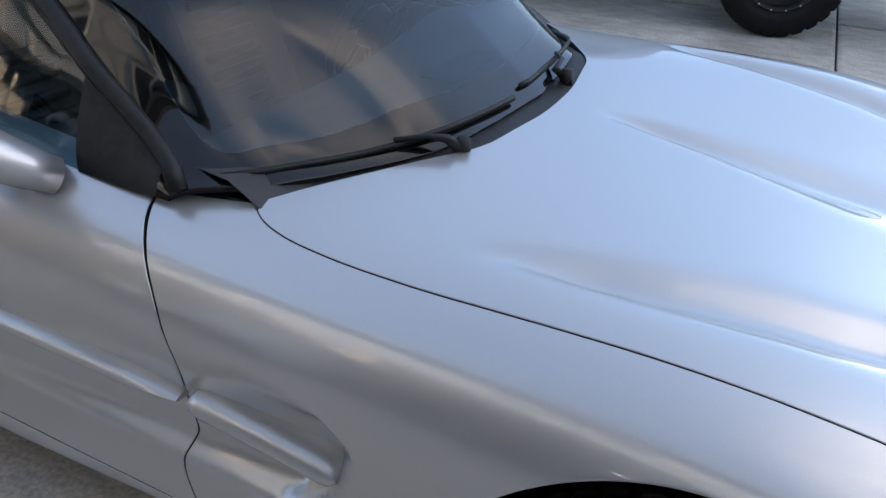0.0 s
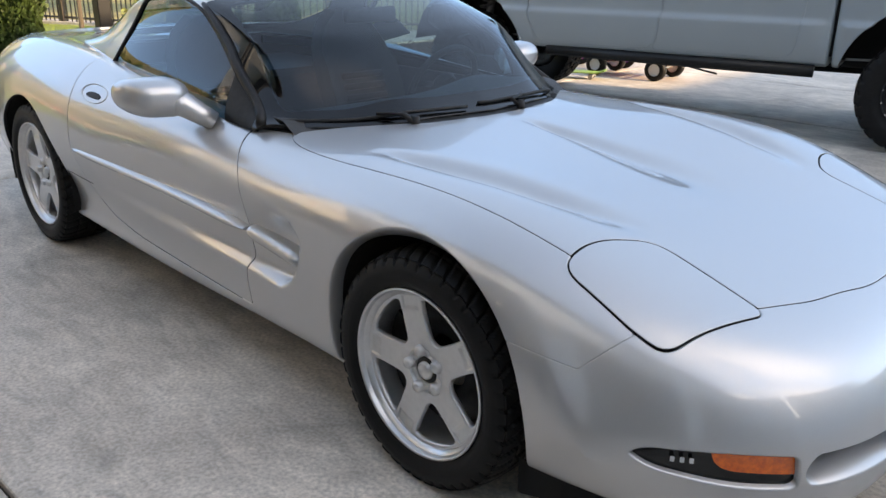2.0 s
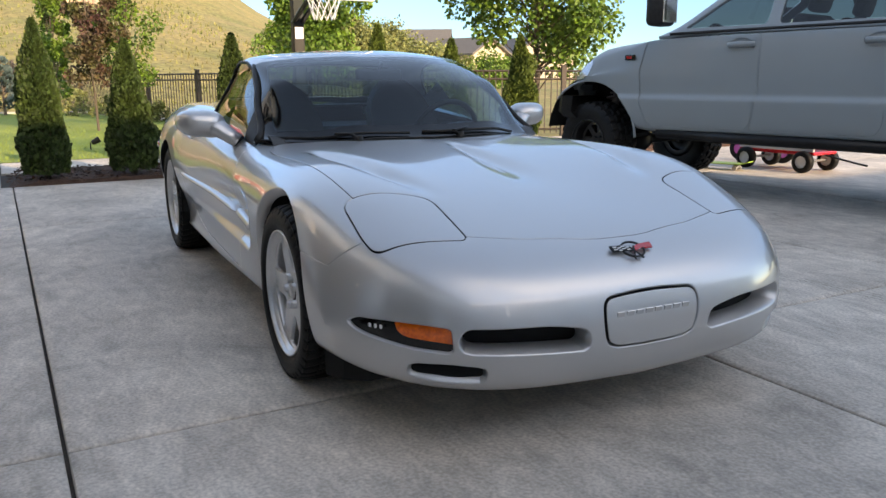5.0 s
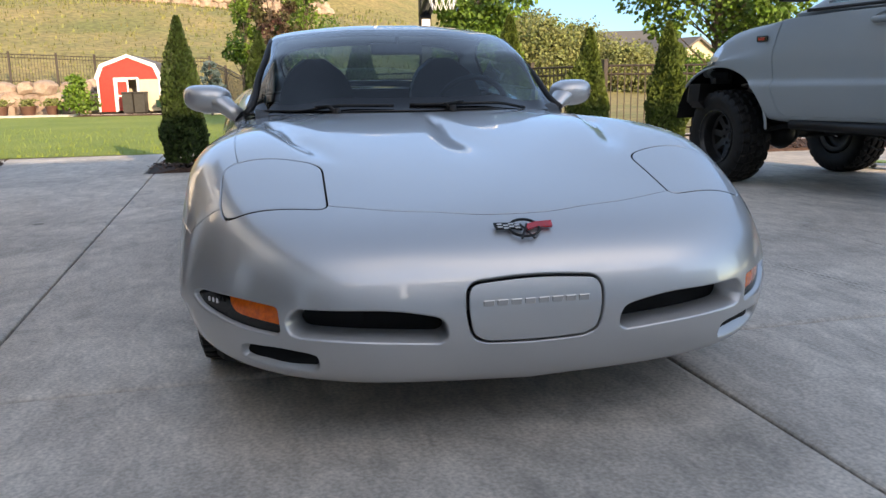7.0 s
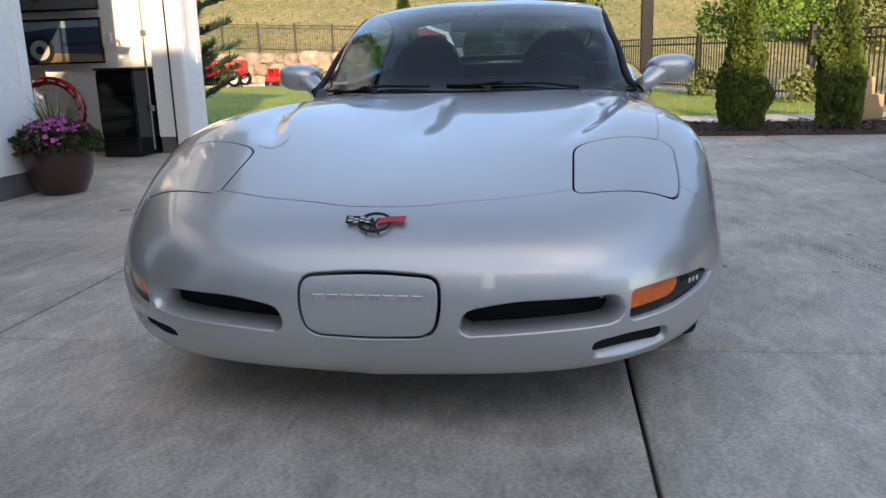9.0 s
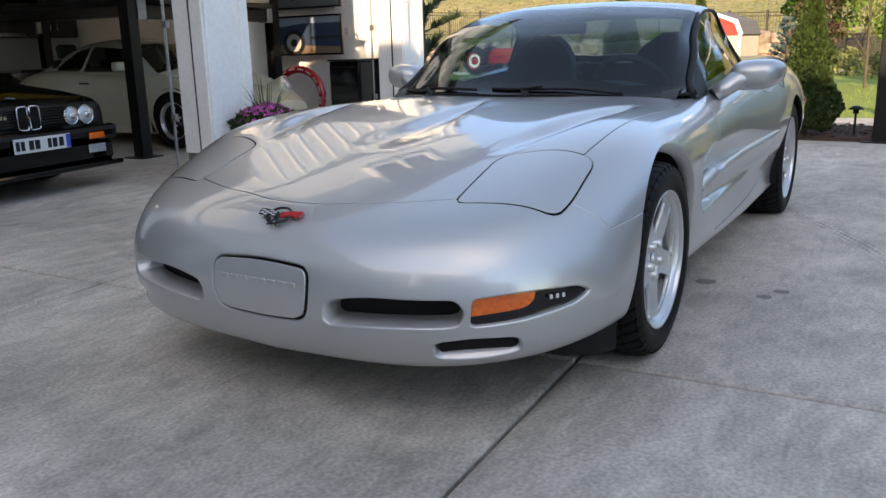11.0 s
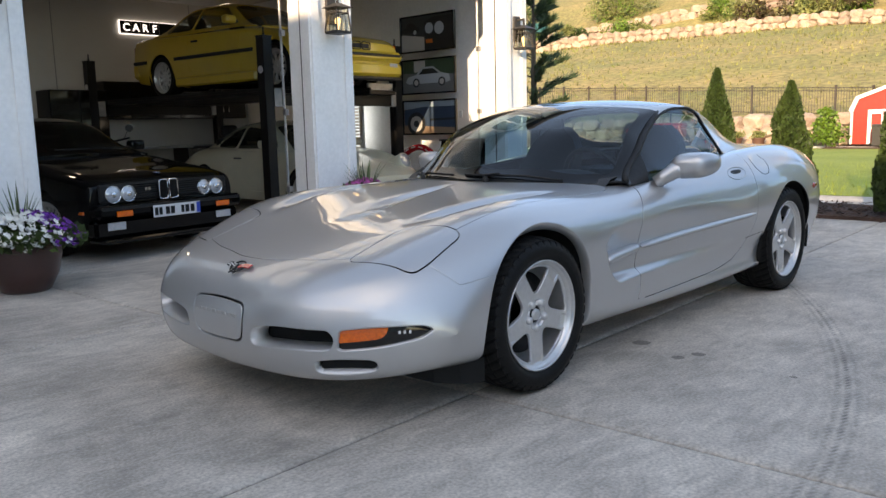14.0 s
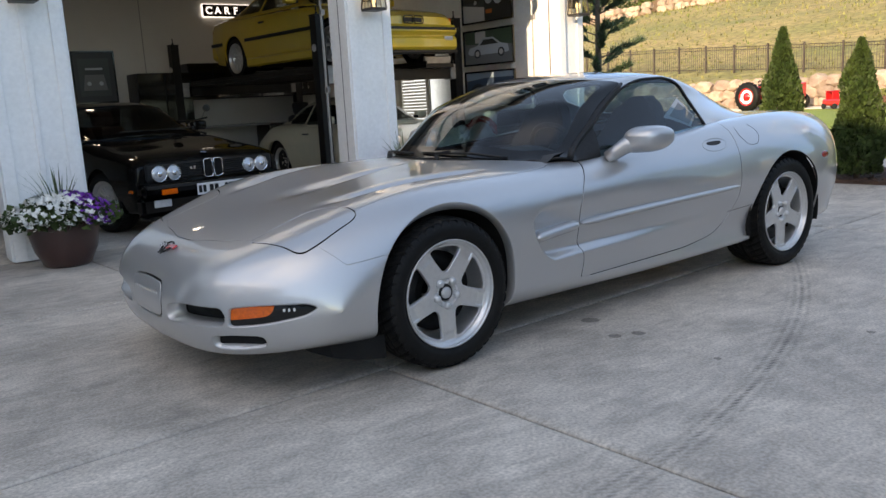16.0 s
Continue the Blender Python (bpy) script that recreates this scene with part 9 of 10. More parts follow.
# steel front bumper with swept ends
b = bmesh.new()
out = [(0.56, -0.42), (0.56, 0.42), (0.46, 0.90), (0.34, 1.00), (0.22, 0.98), (0.22, 0.80), (0.22, -0.80), (0.22, -0.98), (0.34, -1.00), (0.46, -0.90)]
lo, hi = [b.verts.new((x, y, 0.74)) for x, y in out], [b.verts.new((x - 0.02, y, 0.90)) for x, y in out]
lo2 = [b.verts.new((x - 0.05, y * 0.97, 0.68)) for x, y in out]
for p, q in ((lo, hi), (lo2, lo)):
    for i in range(len(out)):
        b.faces.new((p[i], p[(i + 1) % len(out)], q[(i + 1) % len(out)], q[i]))
b.faces.new(hi)
b.faces.new(lo2[::-1])
part("front_bumper", b, STEEL, truck, "black steel off-road bumper")
slab_part(truck, "grille", BLACK, 0.28, 0.34, -0.52, 0.52, 0.93, 1.12, 0.02)
for k in range(4):
    slab_part(truck, "grille_bar", GREYP, 0.335, 0.355, -0.5, 0.5, 0.945 + 0.048 * k, 0.965 + 0.048 * k, 0.004)
# chassis
slab_part(truck, "chassis_rail", STEEL, -5.0, 0.4, 0.36, 0.46, 0.54, 0.68, 0.01)
slab_part(truck, "chassis_rail", STEEL, -5.0, 0.4, -0.46, -0.36, 0.54, 0.68, 0.01)
for x in (0.0, -3.70):
    b = bmesh.new()
    cyl(b, 0.05, 0.05, (x, -0.75, 0.42), (x, 0.75, 0.42), 12)
    lathe(b, [(0.0005, -0.16), (0.10, -0.13), (0.15, 0.0), (0.10, 0.13), (0.0005, 0.16)], 16, pose(x, 0.12, 0.42, 90, 0, 0))
    part("axle", b, STEEL, truck, smooth=True)
b = bmesh.new()
tube(b, [(-0.6, 0.2, 0.52), (-1.6, 0.26, 0.50), (-3.3, 0.3, 0.52)], 0.04, 8)
part("exhaust", b, STEEL, truck, smooth=True)
slab_part(truck, "gearbox", STEEL, -1.7, -0.5, -0.24, 0.22, 0.44, 0.62, 0.05)
for s in (1, -1):
    b = bmesh.new()
    cyl(b, 0.038, 0.038, (0.0, s * 0.60, 0.60), (-0.05, s * 0.54, 1.02), 10)
    tube(b, [(0.06 * math.cos(a), s * 0.58 + 0.06 * math.sin(a), 0.62 + a * 0.010) for a in np.linspace(0, 31, 80)], 0.010, 5)
    part("shock_absorber", b, GALV if s > 0 else STEEL, truck, smooth=True)
    b = bmesh.new()
    tube(b, [(-0.3, s * 0.36, 0.52), (0.0, s * 0.70, 0.44), (0.3, s * 0.36, 0.52)], 0.03, 7)
    part("control_arm", b, STEEL, truck)
    box_ = bmesh.new()
    box(box_, -0.74, -0.62, s * 0.62 - 0.02, s * 0.62 + 0.28, 0.60, 0.64, 0.008)
    part("body_mount", box_, GALV, truck)
for hx in (0.0, -3.70):
    for s in (1, -1):
        w = put_wheel(K_TRUCK, TM, truck, pose(hx, s * 0.80, 0.422, 0, 0, -9 if hx == 0 else 0) @ pose(0, 0, 0, -90 * s, 0, 0), 11 + 25 * s)
        w.scale = (1, 1, 1)
        # rim bolts
        for k in range(16):
            a = 2 * math.pi * k / 16
            b = bmesh.new()
            cyl(b, 0.007, 0.006, (0.237 * math.cos(a), 0.237 * math.sin(a), 0.147), (0.237 * math.cos(a), 0.237 * math.sin(a), 0.156), 6)
            part("rim_bolt", b, CHROME, w)
b = bmesh.new()
box(b, -2.95, -0.95, -0.76, 0.76, 0.70, 0.74)
box(b, -1.15, -0.85, -0.80, 0.80, 1.20, 1.44, 0.05)
part("cabin_floor", b, DASH, truck)
for x in (-1.55, -2.5):
    for y in (0.42, -0.42):
        seat(truck, x, y, 0.90, DASH, 0.55)
steering(truck, -1.12, 0.42, 1.40)
# ---- flower pots ----
def flower_pot(label, m, r, h, petals, seed, spread=1.0, spikes=34):
    rr = random.Random(seed)
    t = thing("flower_pot", label, "flower pot", "glazed pots at the piers", m=m)
    b = bmesh.new()
    lathe(b, [(0.001, 0.0), (r * 0.58, 0.0), (r * 0.66, 0.015), (r * 0.88, h * 0.30), (r * 0.99, h * 0.60), (r * 0.99, h * 0.82), (r * 0.955, h * 0.90), (r * 0.975, h * 0.93), (r * 1.03, h * 0.95), (r * 1.04, h * 0.985), (r * 1.0, h), (r * 0.93, h * 0.99), (r * 0.90, h * 0.88), (0.001, h * 0.88)], 48)
    part("pot", b, BROWNPOT, t, smooth=True, edge=50)
    b = bmesh.new()
    lathe(b, [(0.001, h * 0.9), (r * 0.9, h * 0.89)], 24)
    part("soil", b, MULCH, t)
    b = bmesh.new()
    pts = []
    for k in range(1900):
        a, q = rr.random() * 6.28, r * 1.2 * spread * rr.random() ** 0.5
        z = h * 0.93 + 0.13 * (1 - (q / (r * 1.3 * spread)) ** 2) * rr.random() - (0.10 * rr.random() if q > r * 0.95 else 0)
        pts.append((Vector((q * math.cos(a), q * math.sin(a), z)), Vector((math.cos(a), math.sin(a), 0.7))))
    leaf_crown(b, rr, pts, 0.055, 0.9)
    part("foliage", b, LEAF, t)
    for nm, mt, n, arc in petals:
        b = bmesh.new()
        for k in range(n):
            a = rr.uniform(*arc)
            q = r * 1.24 * spread * rr.random() ** 0.45
            z = h * 0.95 + 0.15 * (1 - (q / (r * 1.3 * spread)) ** 2) + rr.uniform(-0.02, 0.02) - (0.09 * rr.random() if q > r else 0)
            c = Vector((q * math.cos(a), q * math.sin(a), z))
            nrm = Vector((math.cos(a) * 0.8, math.sin(a) * 0.8, 0.9)) + Vector((rr.uniform(-0.5, 0.5), rr.uniform(-0.5, 0.5), rr.uniform(-0.3, 0.3)))
            m3 = nrm.to_track_quat("Z", "Y").to_matrix().to_4x4()
            s = rr.uniform(0.017, 0.027)
            mid = b.verts.new(c - nrm.normalized() * 0.010)
            ring = [b.verts.new(c + (m3 @ Vector((s * (0.82 + 0.18 * math.cos(5 * g)) * math.cos(g), s * (0.82 + 0.18 * math.cos(5 * g)) * math.sin(g), 0.004 * math.cos(5 * g))))) for g in np.linspace(0, 2 * math.pi, 15, endpoint=False)]
            for i in range(15):
                b.faces.new((mid, ring[i], ring[(i + 1) % 15]))
        part("blossom_mass", b, mt, t, nm)["kind"] = "stuff"
    b = bmesh.new()
    for k in range(spikes):
        a, lean, l = rr.random() * 6.28, rr.uniform(0.05, 0.75), rr.uniform(0.28, 0.46)
        d = Vector((math.cos(a) * lean, math.sin(a) * lean, 1)).normalized()
        side = d.cross(Vector((0, 0, 1))).normalized() * 0.007
        q0 = Vector((0.05 * math.cos(a), 0.05 * math.sin(a), h * 0.92))
        q1, q2 = q0 + d * l * 0.6, q0 + d * l + Vector((math.cos(a), math.sin(a), -0.6)) * 0.07 * lean
        vs = [b.verts.new(q) for q in (q0 - side, q0 + side, q1 + side * 0.8, q1 - side * 0.8, q2)]
        b.faces.new(vs[:4])
        b.faces.new((vs[3], vs[2], vs[4]))
    part("spike_leaves", b, SPIKE, t, "long narrow green leaves")


WHITEP = mat("white_petal", (0.72, 0.72, 0.68, 1), 0.6, island=0.12)
PURPLE = mat("purple_petal", (0.16, 0.02, 0.30, 1), 0.6, island=0.35)
PINK = mat("pink_petal", (0.45, 0.08, 0.30, 1), 0.6, island=0.35)
SPIKE = mat("spike_leaf", (0.06, 0.10, 0.03, 1), 0.5, col2=(0.10, 0.14, 0.05, 1), scale=12, island=0.35)
flower_pot("glazed brown pot with white and purple petunias", pose(0.55, -3.36, 0.0), 0.265, 0.44, (("white petunia blooms", WHITEP, 620, (-1.4, 2.15)), ("purple petunia blooms", PURPLE, 420, (1.75, 4.5))), 41, 1.30, 22)
flower_pot("glazed brown pot with pink flowers and spiky leaves", pose(-2.92, -3.55, 0.0), 0.262, 0.455, (("pink petunia blooms", PINK, 420, (0.0, 6.28)),), 42, 0.98, 40)

# ---- red barn-shaped shed ----
shed = thing("garden_shed", "red barn-shaped shed with white trim and an open door", "shed", m=pose(-29.1, -5.65, 0.0, 0, 0, -6) @ Matrix.Scale(0.93, 4))
gam = [(-1.2, 0.12), (-1.2, 1.35), (-0.98, 1.88), (0, 2.25), (0.98, 1.88), (1.2, 1.35), (1.2, 0.12)]
YZ = Matrix(((0, 1, 0, 0), (1, 0, 0, 0), (0, 0, 1, 0), (0, 0, 0, 1)))
b = bmesh.new()
prism(b, [(-1.2, 0.12), (-1.2, 1.35), (1.2, 1.35), (1.2, 0.12)], -2.4, -0.9, YZ)
part("shed_body", b, CREAM, shed)
for y0, y1, mt in ((-1.2, -0.52, REDBARN), (0.30, 1.2, CREAM)):
    b = bmesh.new()
    box(b, -0.05, 0.0, y0, y1, 0.12, 1.36)
    part("front_panel", b, mt, shed)
b = bmesh.new()
prism(b, [(-1.2, 1.361), (-0.98, 1.88), (0, 2.25), (0.98, 1.88), (1.2, 1.361)], -0.05, 0.0, YZ)
part("gable", b, REDBARN, shed)
for y in (-1.2, 1.16):
    b = bmesh.new()
    box(b, -0.9, -0.05, y, y + 0.04, 0.12, 1.36)
    part("side_wall", b, CREAM, shed)
for (ya, za), (yb, zb) in zip(gam[1:-1], gam[2:-1]):
    b = bmesh.new()
    q = [(ya * 1.05, za + 0.03), (yb * 1.05, zb + 0.03), (yb * 1.0, zb + 0.10), (ya * 1.09, za + 0.08)]
    prism(b, [(ya, za), (yb, zb), (yb * 1.06, zb + 0.06), (ya * 1.06, za + 0.06)], -2.5, 0.0, YZ)
    part("roof_slope", b, ROOFING, shed)
    b = bmesh.new()
    prism(b, [(ya * 0.97, za - 0.03), (yb * 0.97, zb - 0.05), (yb * 1.08, zb + 0.08), (ya * 1.08, za + 0.08)], 0.003, 0.06, YZ)
    part("trim_board", b, WHITE, shed)
for q in ((-0.58, -0.50, 0.12, 1.44), (0.30, 0.37, 0.12, 1.44), (-0.50, 0.30, 1.37, 1.44), (-1.22, -1.14, 0.12, 1.36), (1.14, 1.22, 0.12, 1.36)):
    b = bmesh.new()
    box(b, 0.003, 0.04, q[0], q[1], q[2], q[3])
    part("trim_board", b, WHITE, shed)
dr = slab_part(shed, "door", REDBARN, 0.005, 0.035, -0.50, -0.02, 0.16, 1.35, 0.004, "red door leaf with white rails")
for q in ((-0.50, -0.44, 0.16, 1.35), (-0.08, -0.02, 0.16, 1.35), (-0.44, -0.08, 0.70, 0.77), (-0.44, -0.08, 1.28, 1.35)):
    slab_part(dr, "door_rail", WHITE, 0.036, 0.05, q[0], q[1], q[2], q[3], 0.002)
for y in (0.02, 0.42):
    bn = thing("wheelie_bin", "dark wheeled bin in front of the shed", "bin", "bins at the shed", m=pose(-28.55, -5.62 + y, 0.03, 0, 0, -10))
    b = bmesh.new()
    prism(b, [(-0.2, 0.06), (0.2, 0.06), (0.25, 0.72), (-0.25, 0.72)], -0.18, 0.18)
    part("body", b, BIN, bn)
    slab_part(bn, "lid", BIN, -0.28, 0.27, -0.2, 0.2, 0.722, 0.80, 0.03)
    for s in (-0.19, 0.19):
        b = bmesh.new()
        cyl(b, 0.07, 0.07, (-0.2, s - 0.02, 0.07), (-0.2, s + 0.02, 0.07), 12)
        part("wheel", b, RUBBER, bn)
bw = thing("wheelbarrow", "green wheelbarrow resting beside the shed", "wheelbarrow", m=pose(-28.7, -4.45, 0.02))
b = bmesh.new()
prism(b, [(-0.25, 0.25), (0.25, 0.25), (0.40, 0.5), (-0.40, 0.5)], -0.22, 0.22)
part("tray", b, mat("green_tray", (0.02, 0.07, 0.05, 1), 0.5), bw)
b = bmesh.new()
cyl(b, 0.14, 0.14, (0.4, -0.03, 0.14), (0.4, 0.03, 0.14), 14)
part("wheel", b, RUBBER, bw)
for k, (y, r) in enumerate(((-9.1, 0.27), (-10.0, 0.24), (-10.9, 0.25), (-8.3, 0.22))):
    t = thing("terracotta_pot", "brown pot with green plants along the rock wall", "flower pot", "pots along the rock wall", m=pose(-28.85, y, Z(-28.9, y) + 0.03))
    b = bmesh.new()
    lathe(b, [(0.001, 0), (r * 0.7, 0), (r, 0.36), (r * 1.08, 0.37), (r * 1.08, 0.42), (r * 0.95, 0.42), (r * 0.9, 0.36), (0.001, 0.36)], 24)
    part("pot", b, mat("brown_clay", (0.12, 0.055, 0.035, 1), 0.7, col2=(0.09, 0.04, 0.028, 1), scale=6), t, smooth=True, edge=40)
    r_ = random.Random(200 + k)
    b = bmesh.new()
    leaf_crown(b, r_, [(Vector((r_.gauss(0, r * 0.5), r_.gauss(0, r * 0.5), 0.38 + 0.25 * r_.random())), Vector((r_.gauss(0, 1), r_.gauss(0, 1), 1))) for _ in range(260)], 0.09, 0.9)
    part("plant", b, LEAFD, t)["kind"] = "stuff"
b = bmesh.new()
box(b, -29.05, -28.55, -17.5, -7.3, -0.05, 0.06, 0.02)
tagged(part("stone_edging", b, mat("pale_edging", (0.5, 0.47, 0.42, 1), 0.9, col2=(0.4, 0.37, 0.33, 1), scale=3, bump=0.3, bscale=12)), "pale stone edging between lawn and rock wall", "edging", kind="structure")

# ---- old red tractor ----
tr = thing("tractor", "old red farm tractor with white wheel centres", "tractor", m=pose(-27.9, -13.9, 0.0, 0, 0, 84) @ Matrix.Scale(0.95, 4))
b = bmesh.new()
box(b, -0.2, 1.35, -0.18, 0.18, 0.72, 1.08, 0.06, seg=2)
part("engine_hood", b, REDGLOSS, tr)
b = bmesh.new()
box(b, 1.352, 1.44, -0.19, 0.19, 0.50, 1.06, 0.03)
part("radiator_grille", b, REDGLOSS, tr)
b = bmesh.new()
box(b, -0.75, 1.34, -0.12, 0.12, 0.45, 0.70, 0.03)
part("frame", b, REDGLOSS, tr)
b = bmesh.new()
cyl(b, 0.03, 0.03, (0.75, 0, 1.08), (0.75, 0, 1.50), 10)
part("exhaust_pipe", b, STEEL, tr)
b = bmesh.new()
cyl(b, 0.02, 0.02, (-0.2, 0, 0.95), (-0.42, 0, 1.20), 8)
part("steering_column", b, STEEL, tr)
steering(tr, -0.44, 0.0, 1.22, 0.2, 30)
b = bmesh.new()
box(b, -0.95, -0.60, -0.2, 0.2, 0.92, 0.98, 0.02)
cyl(b, 0.03, 0.03, (-0.75, 0, 0.6), (-0.75, 0, 0.92), 8)
part("seat", b, REDGLOSS, tr)
for x, y, r, w_, rim in ((-0.7, 0.62, 0.58, 0.26, 0.36), (-0.7, -0.62, 0.58, 0.26, 0.36), (1.1, 0.42, 0.32, 0.14, 0.20), (1.1, -0.42, 0.32, 0.14, 0.20)):
    b = bmesh.new()
    s = 1 if y > 0 else -1
    lathe(b, [(rim, -w_ * 0.45), (r * 0.93, -w_ * 0.5), (r, -w_ * 0.3), (r, w_ * 0.3), (r * 0.93, w_ * 0.5), (rim, w_ * 0.45)], 32, pose(x, y, r, -90 * s, 0, 0))
    wl = part("wheel", b, RUBBER, tr, smooth=True)
    for k in range(20 if r > 0.5 else 0):
        a = k * 2 * math.pi / 20
        b = bmesh.new()
        box(b, -0.02, 0.02, -w_ * 0.46, w_ * 0.46, -0.02, 0.025, 0.004, pose(x, y, r) @ Matrix.Rotation(a, 4, "Y") @ Matrix.Translation((0, 0, r)))
        part("lug", b, RUBBER, wl)
    b = bmesh.new()
    lathe(b, [(rim, w_ * 0.40), (rim * 0.92, w_ * 0.44), (rim * 0.85, w_ * 0.25), (rim * 0.35, w_ * 0.18), (rim * 0.3, w_ * 0.35), (0.001, w_ * 0.36)], 28, pose(x, y, r, -90 * s, 0, 0))
    part("wheel_disc", b, REDGLOSS if r > 0.5 else WHITE, wl, smooth=True)
    b = bmesh.new()
    lathe(b, [(rim * 0.8, w_ * 0.28), (rim * 0.5, w_ * 0.24)], 28, pose(x, y, r, -90 * s, 0, 0) @ Matrix.Translation((0, 0, 0.006)))
    part("hub_disc", b, WHITE, wl, "white painted wheel centre", smooth=True)
for s in (1, -1):
    b = bmesh.new()
    cyl(b, 0.05, 0.05, (-0.7, 0, 0.58), (-0.7, s * 0.6, 0.58), 10)
    part("rear_axle", b, REDGLOSS, tr)
    b = bmesh.new()
    cyl(b, 0.03, 0.03, (1.1, 0, 0.42), (1.1, s * 0.42, 0.32), 8)
    part("front_axle", b, REDGLOSS, tr)
tc = thing("toy_car", "small red plastic toy car on the lawn edge", "toy", m=pose(-27.6, -11.3, 0.0, 0, 0, 70))
slab_part(tc, "body", REDGLOSS, -0.4, 0.4, -0.2, 0.2, 0.12, 0.36, 0.06)
slab_part(tc, "roof", REDGLOSS, -0.25, 0.1, -0.18, 0.18, 0.62, 0.66, 0.02)
for x in (-0.22, 0.08):
    slab_part(tc, "pillar", REDGLOSS, x - 0.02, x + 0.02, -0.16, 0.16, 0.36, 0.62, 0.01)
for x in (-0.26, 0.26):
    for s in (-0.21, 0.21):
        b = bmesh.new()
        cyl(b, 0.10, 0.10, (x, s - 0.025, 0.10), (x, s + 0.025, 0.10), 14)
        part("wheel", b, BLACK, tc)

# ---- basketball hoop ----
hoop = thing("basketball_hoop", "black-posted basketball hoop with clear backboard and net", "basketball hoop", m=pose(-6.78, 1.20, 0, 0, 0, 0))
slab_part(hoop, "pole", STEEL, -0.065, 0.065, -0.065, 0.065, -0.05, 2.20, 0.008)
slab_part(hoop, "base_plate", STEEL, -0.16, 0.16, -0.16, 0.16, -0.008, 0.012, 0.004)
for z in (1.98, 2.45):
    b = bmesh.new()
    cyl(b, 0.028, 0.028, (0.0, -0.05, z - 0.25), (0.72, -0.05, z), 8)
    cyl(b, 0.028, 0.028, (0.0, 0.05, z - 0.25), (0.72, 0.05, z), 8)
    part("arm", b, STEEL, hoop)
bb = slab_part(hoop, "backboard", BOARDGLASS, 0.74, 0.752, -0.66, 0.66, 1.96, 2.86, 0.002, "clear acrylic backboard")
for q in ((-0.68, 0.68, 1.94, 1.97), (-0.68, 0.68, 2.85, 2.88), (-0.68, -0.65, 1.97, 2.85), (0.65, 0.68, 1.97, 2.85)):
    slab_part(bb, "board_frame", WHITE, 0.735, 0.757, q[0], q[1], q[2], q[3], 0.003)
b = bmesh.new()
tube(b, [(1.02 + 0.225 * math.cos(a), 0.225 * math.sin(a), 2.07) for a in np.linspace(0, 2 * math.pi, 28, endpoint=False)], 0.010, 6, True)
cyl(b, 0.012, 0.012, (0.75, 0, 2.05), (0.80, 0, 2.07), 6)
part("rim", b, REDGLOSS, hoop, "red hoop rim")
b = bmesh.new()
for k in range(12):
    for s in (1, -1):
        pts = [(1.02 + r_ * math.cos(a), r_ * math.sin(a), z) for r_, a, z in ((0.222 - 0.028 * j, 2 * math.pi * (k + s * 0.5 * j) / 12, 2.065 - 0.09 * j) for j in range(5))]
        tube(b, pts, 0.0035, 4)
part("net", b, WHITE, hoop, "white cord net")
slab_part(hoop, "pole_label", WHITE, 0.066, 0.068, -0.05, 0.05, 1.55, 1.68, 0.0005, "white label with dark bars")

# ---- garden spotlight ----
spot = thing("garden_spotlight", "small dark metal garden spotlight on the lawn", "garden light", m=pose(-11.3, -0.95, -0.012))
b = bmesh.new()
cyl(b, 0.010, 0.010, (0, 0, -0.03), (0, 0, 0.12), 8)
part("stake", b, STEEL, spot)
b = bmesh.new()
lathe(b, [(0.001, 0.0), (0.030, 0.0), (0.042, 0.03), (0.050, 0.13), (0.044, 0.135), (0.038, 0.06), (0.001, 0.05)], 18, Matrix.Translation((0.03, 0.02, 0.11)) @ Matrix.Rotation(radians(-62), 4, "X"))
part("head", b, STEEL, spot, edge=40)

# ---- boxes and toys by the fence ----
for k, (x, y, z, s) in enumerate(((-8.55, 4.06, 0.0, 0.34), (-8.55, 4.02, 0.335, 0.22), (-8.6, 4.55, 0.0, 0.16))):
    t = thing("cardboard_box", "sunlit brown cardboard box on the pavement", "box", "cardboard boxes", m=pose(x, y, z, 0, 0, 13 * k))
    slab_part(t, "carton", CARD, -s * 0.6, s * 0.6, -s * 0.6, s * 0.6, 0, s * 0.98, 0.004)
    slab_part(t, "tape", mat("box_tape", (0.55, 0.46, 0.33, 1), 0.35), -0.025, 0.025, -s * 0.605, s * 0.605, s * 0.98, s * 0.984, 0.0005)


def toy_wheel(parent, x, y, r, w_, hub, mt):
    b = bmesh.new()
    lathe(b, [(r * 0.55, -w_ / 2), (r * 0.9, -w_ / 2), (r, -w_ * 0.3), (r, w_ * 0.3), (r * 0.9, w_ / 2), (r * 0.55, w_ / 2)], 22, pose(x, y, r, 90, 0, 0))
    p = part("wheel", b, RUBBER, parent, smooth=True)
    b = bmesh.new()
    for s in (1, -1):
        lathe(b, [(r * 0.56, w_ * 0.42), (r * 0.4, w_ * 0.30), (r * 0.12, w_ * 0.34), (0.001, w_ * 0.36)], 18, pose(x, y, r, 90 * s, 0, 0))
    part("hub", b, mt, p, smooth=True)


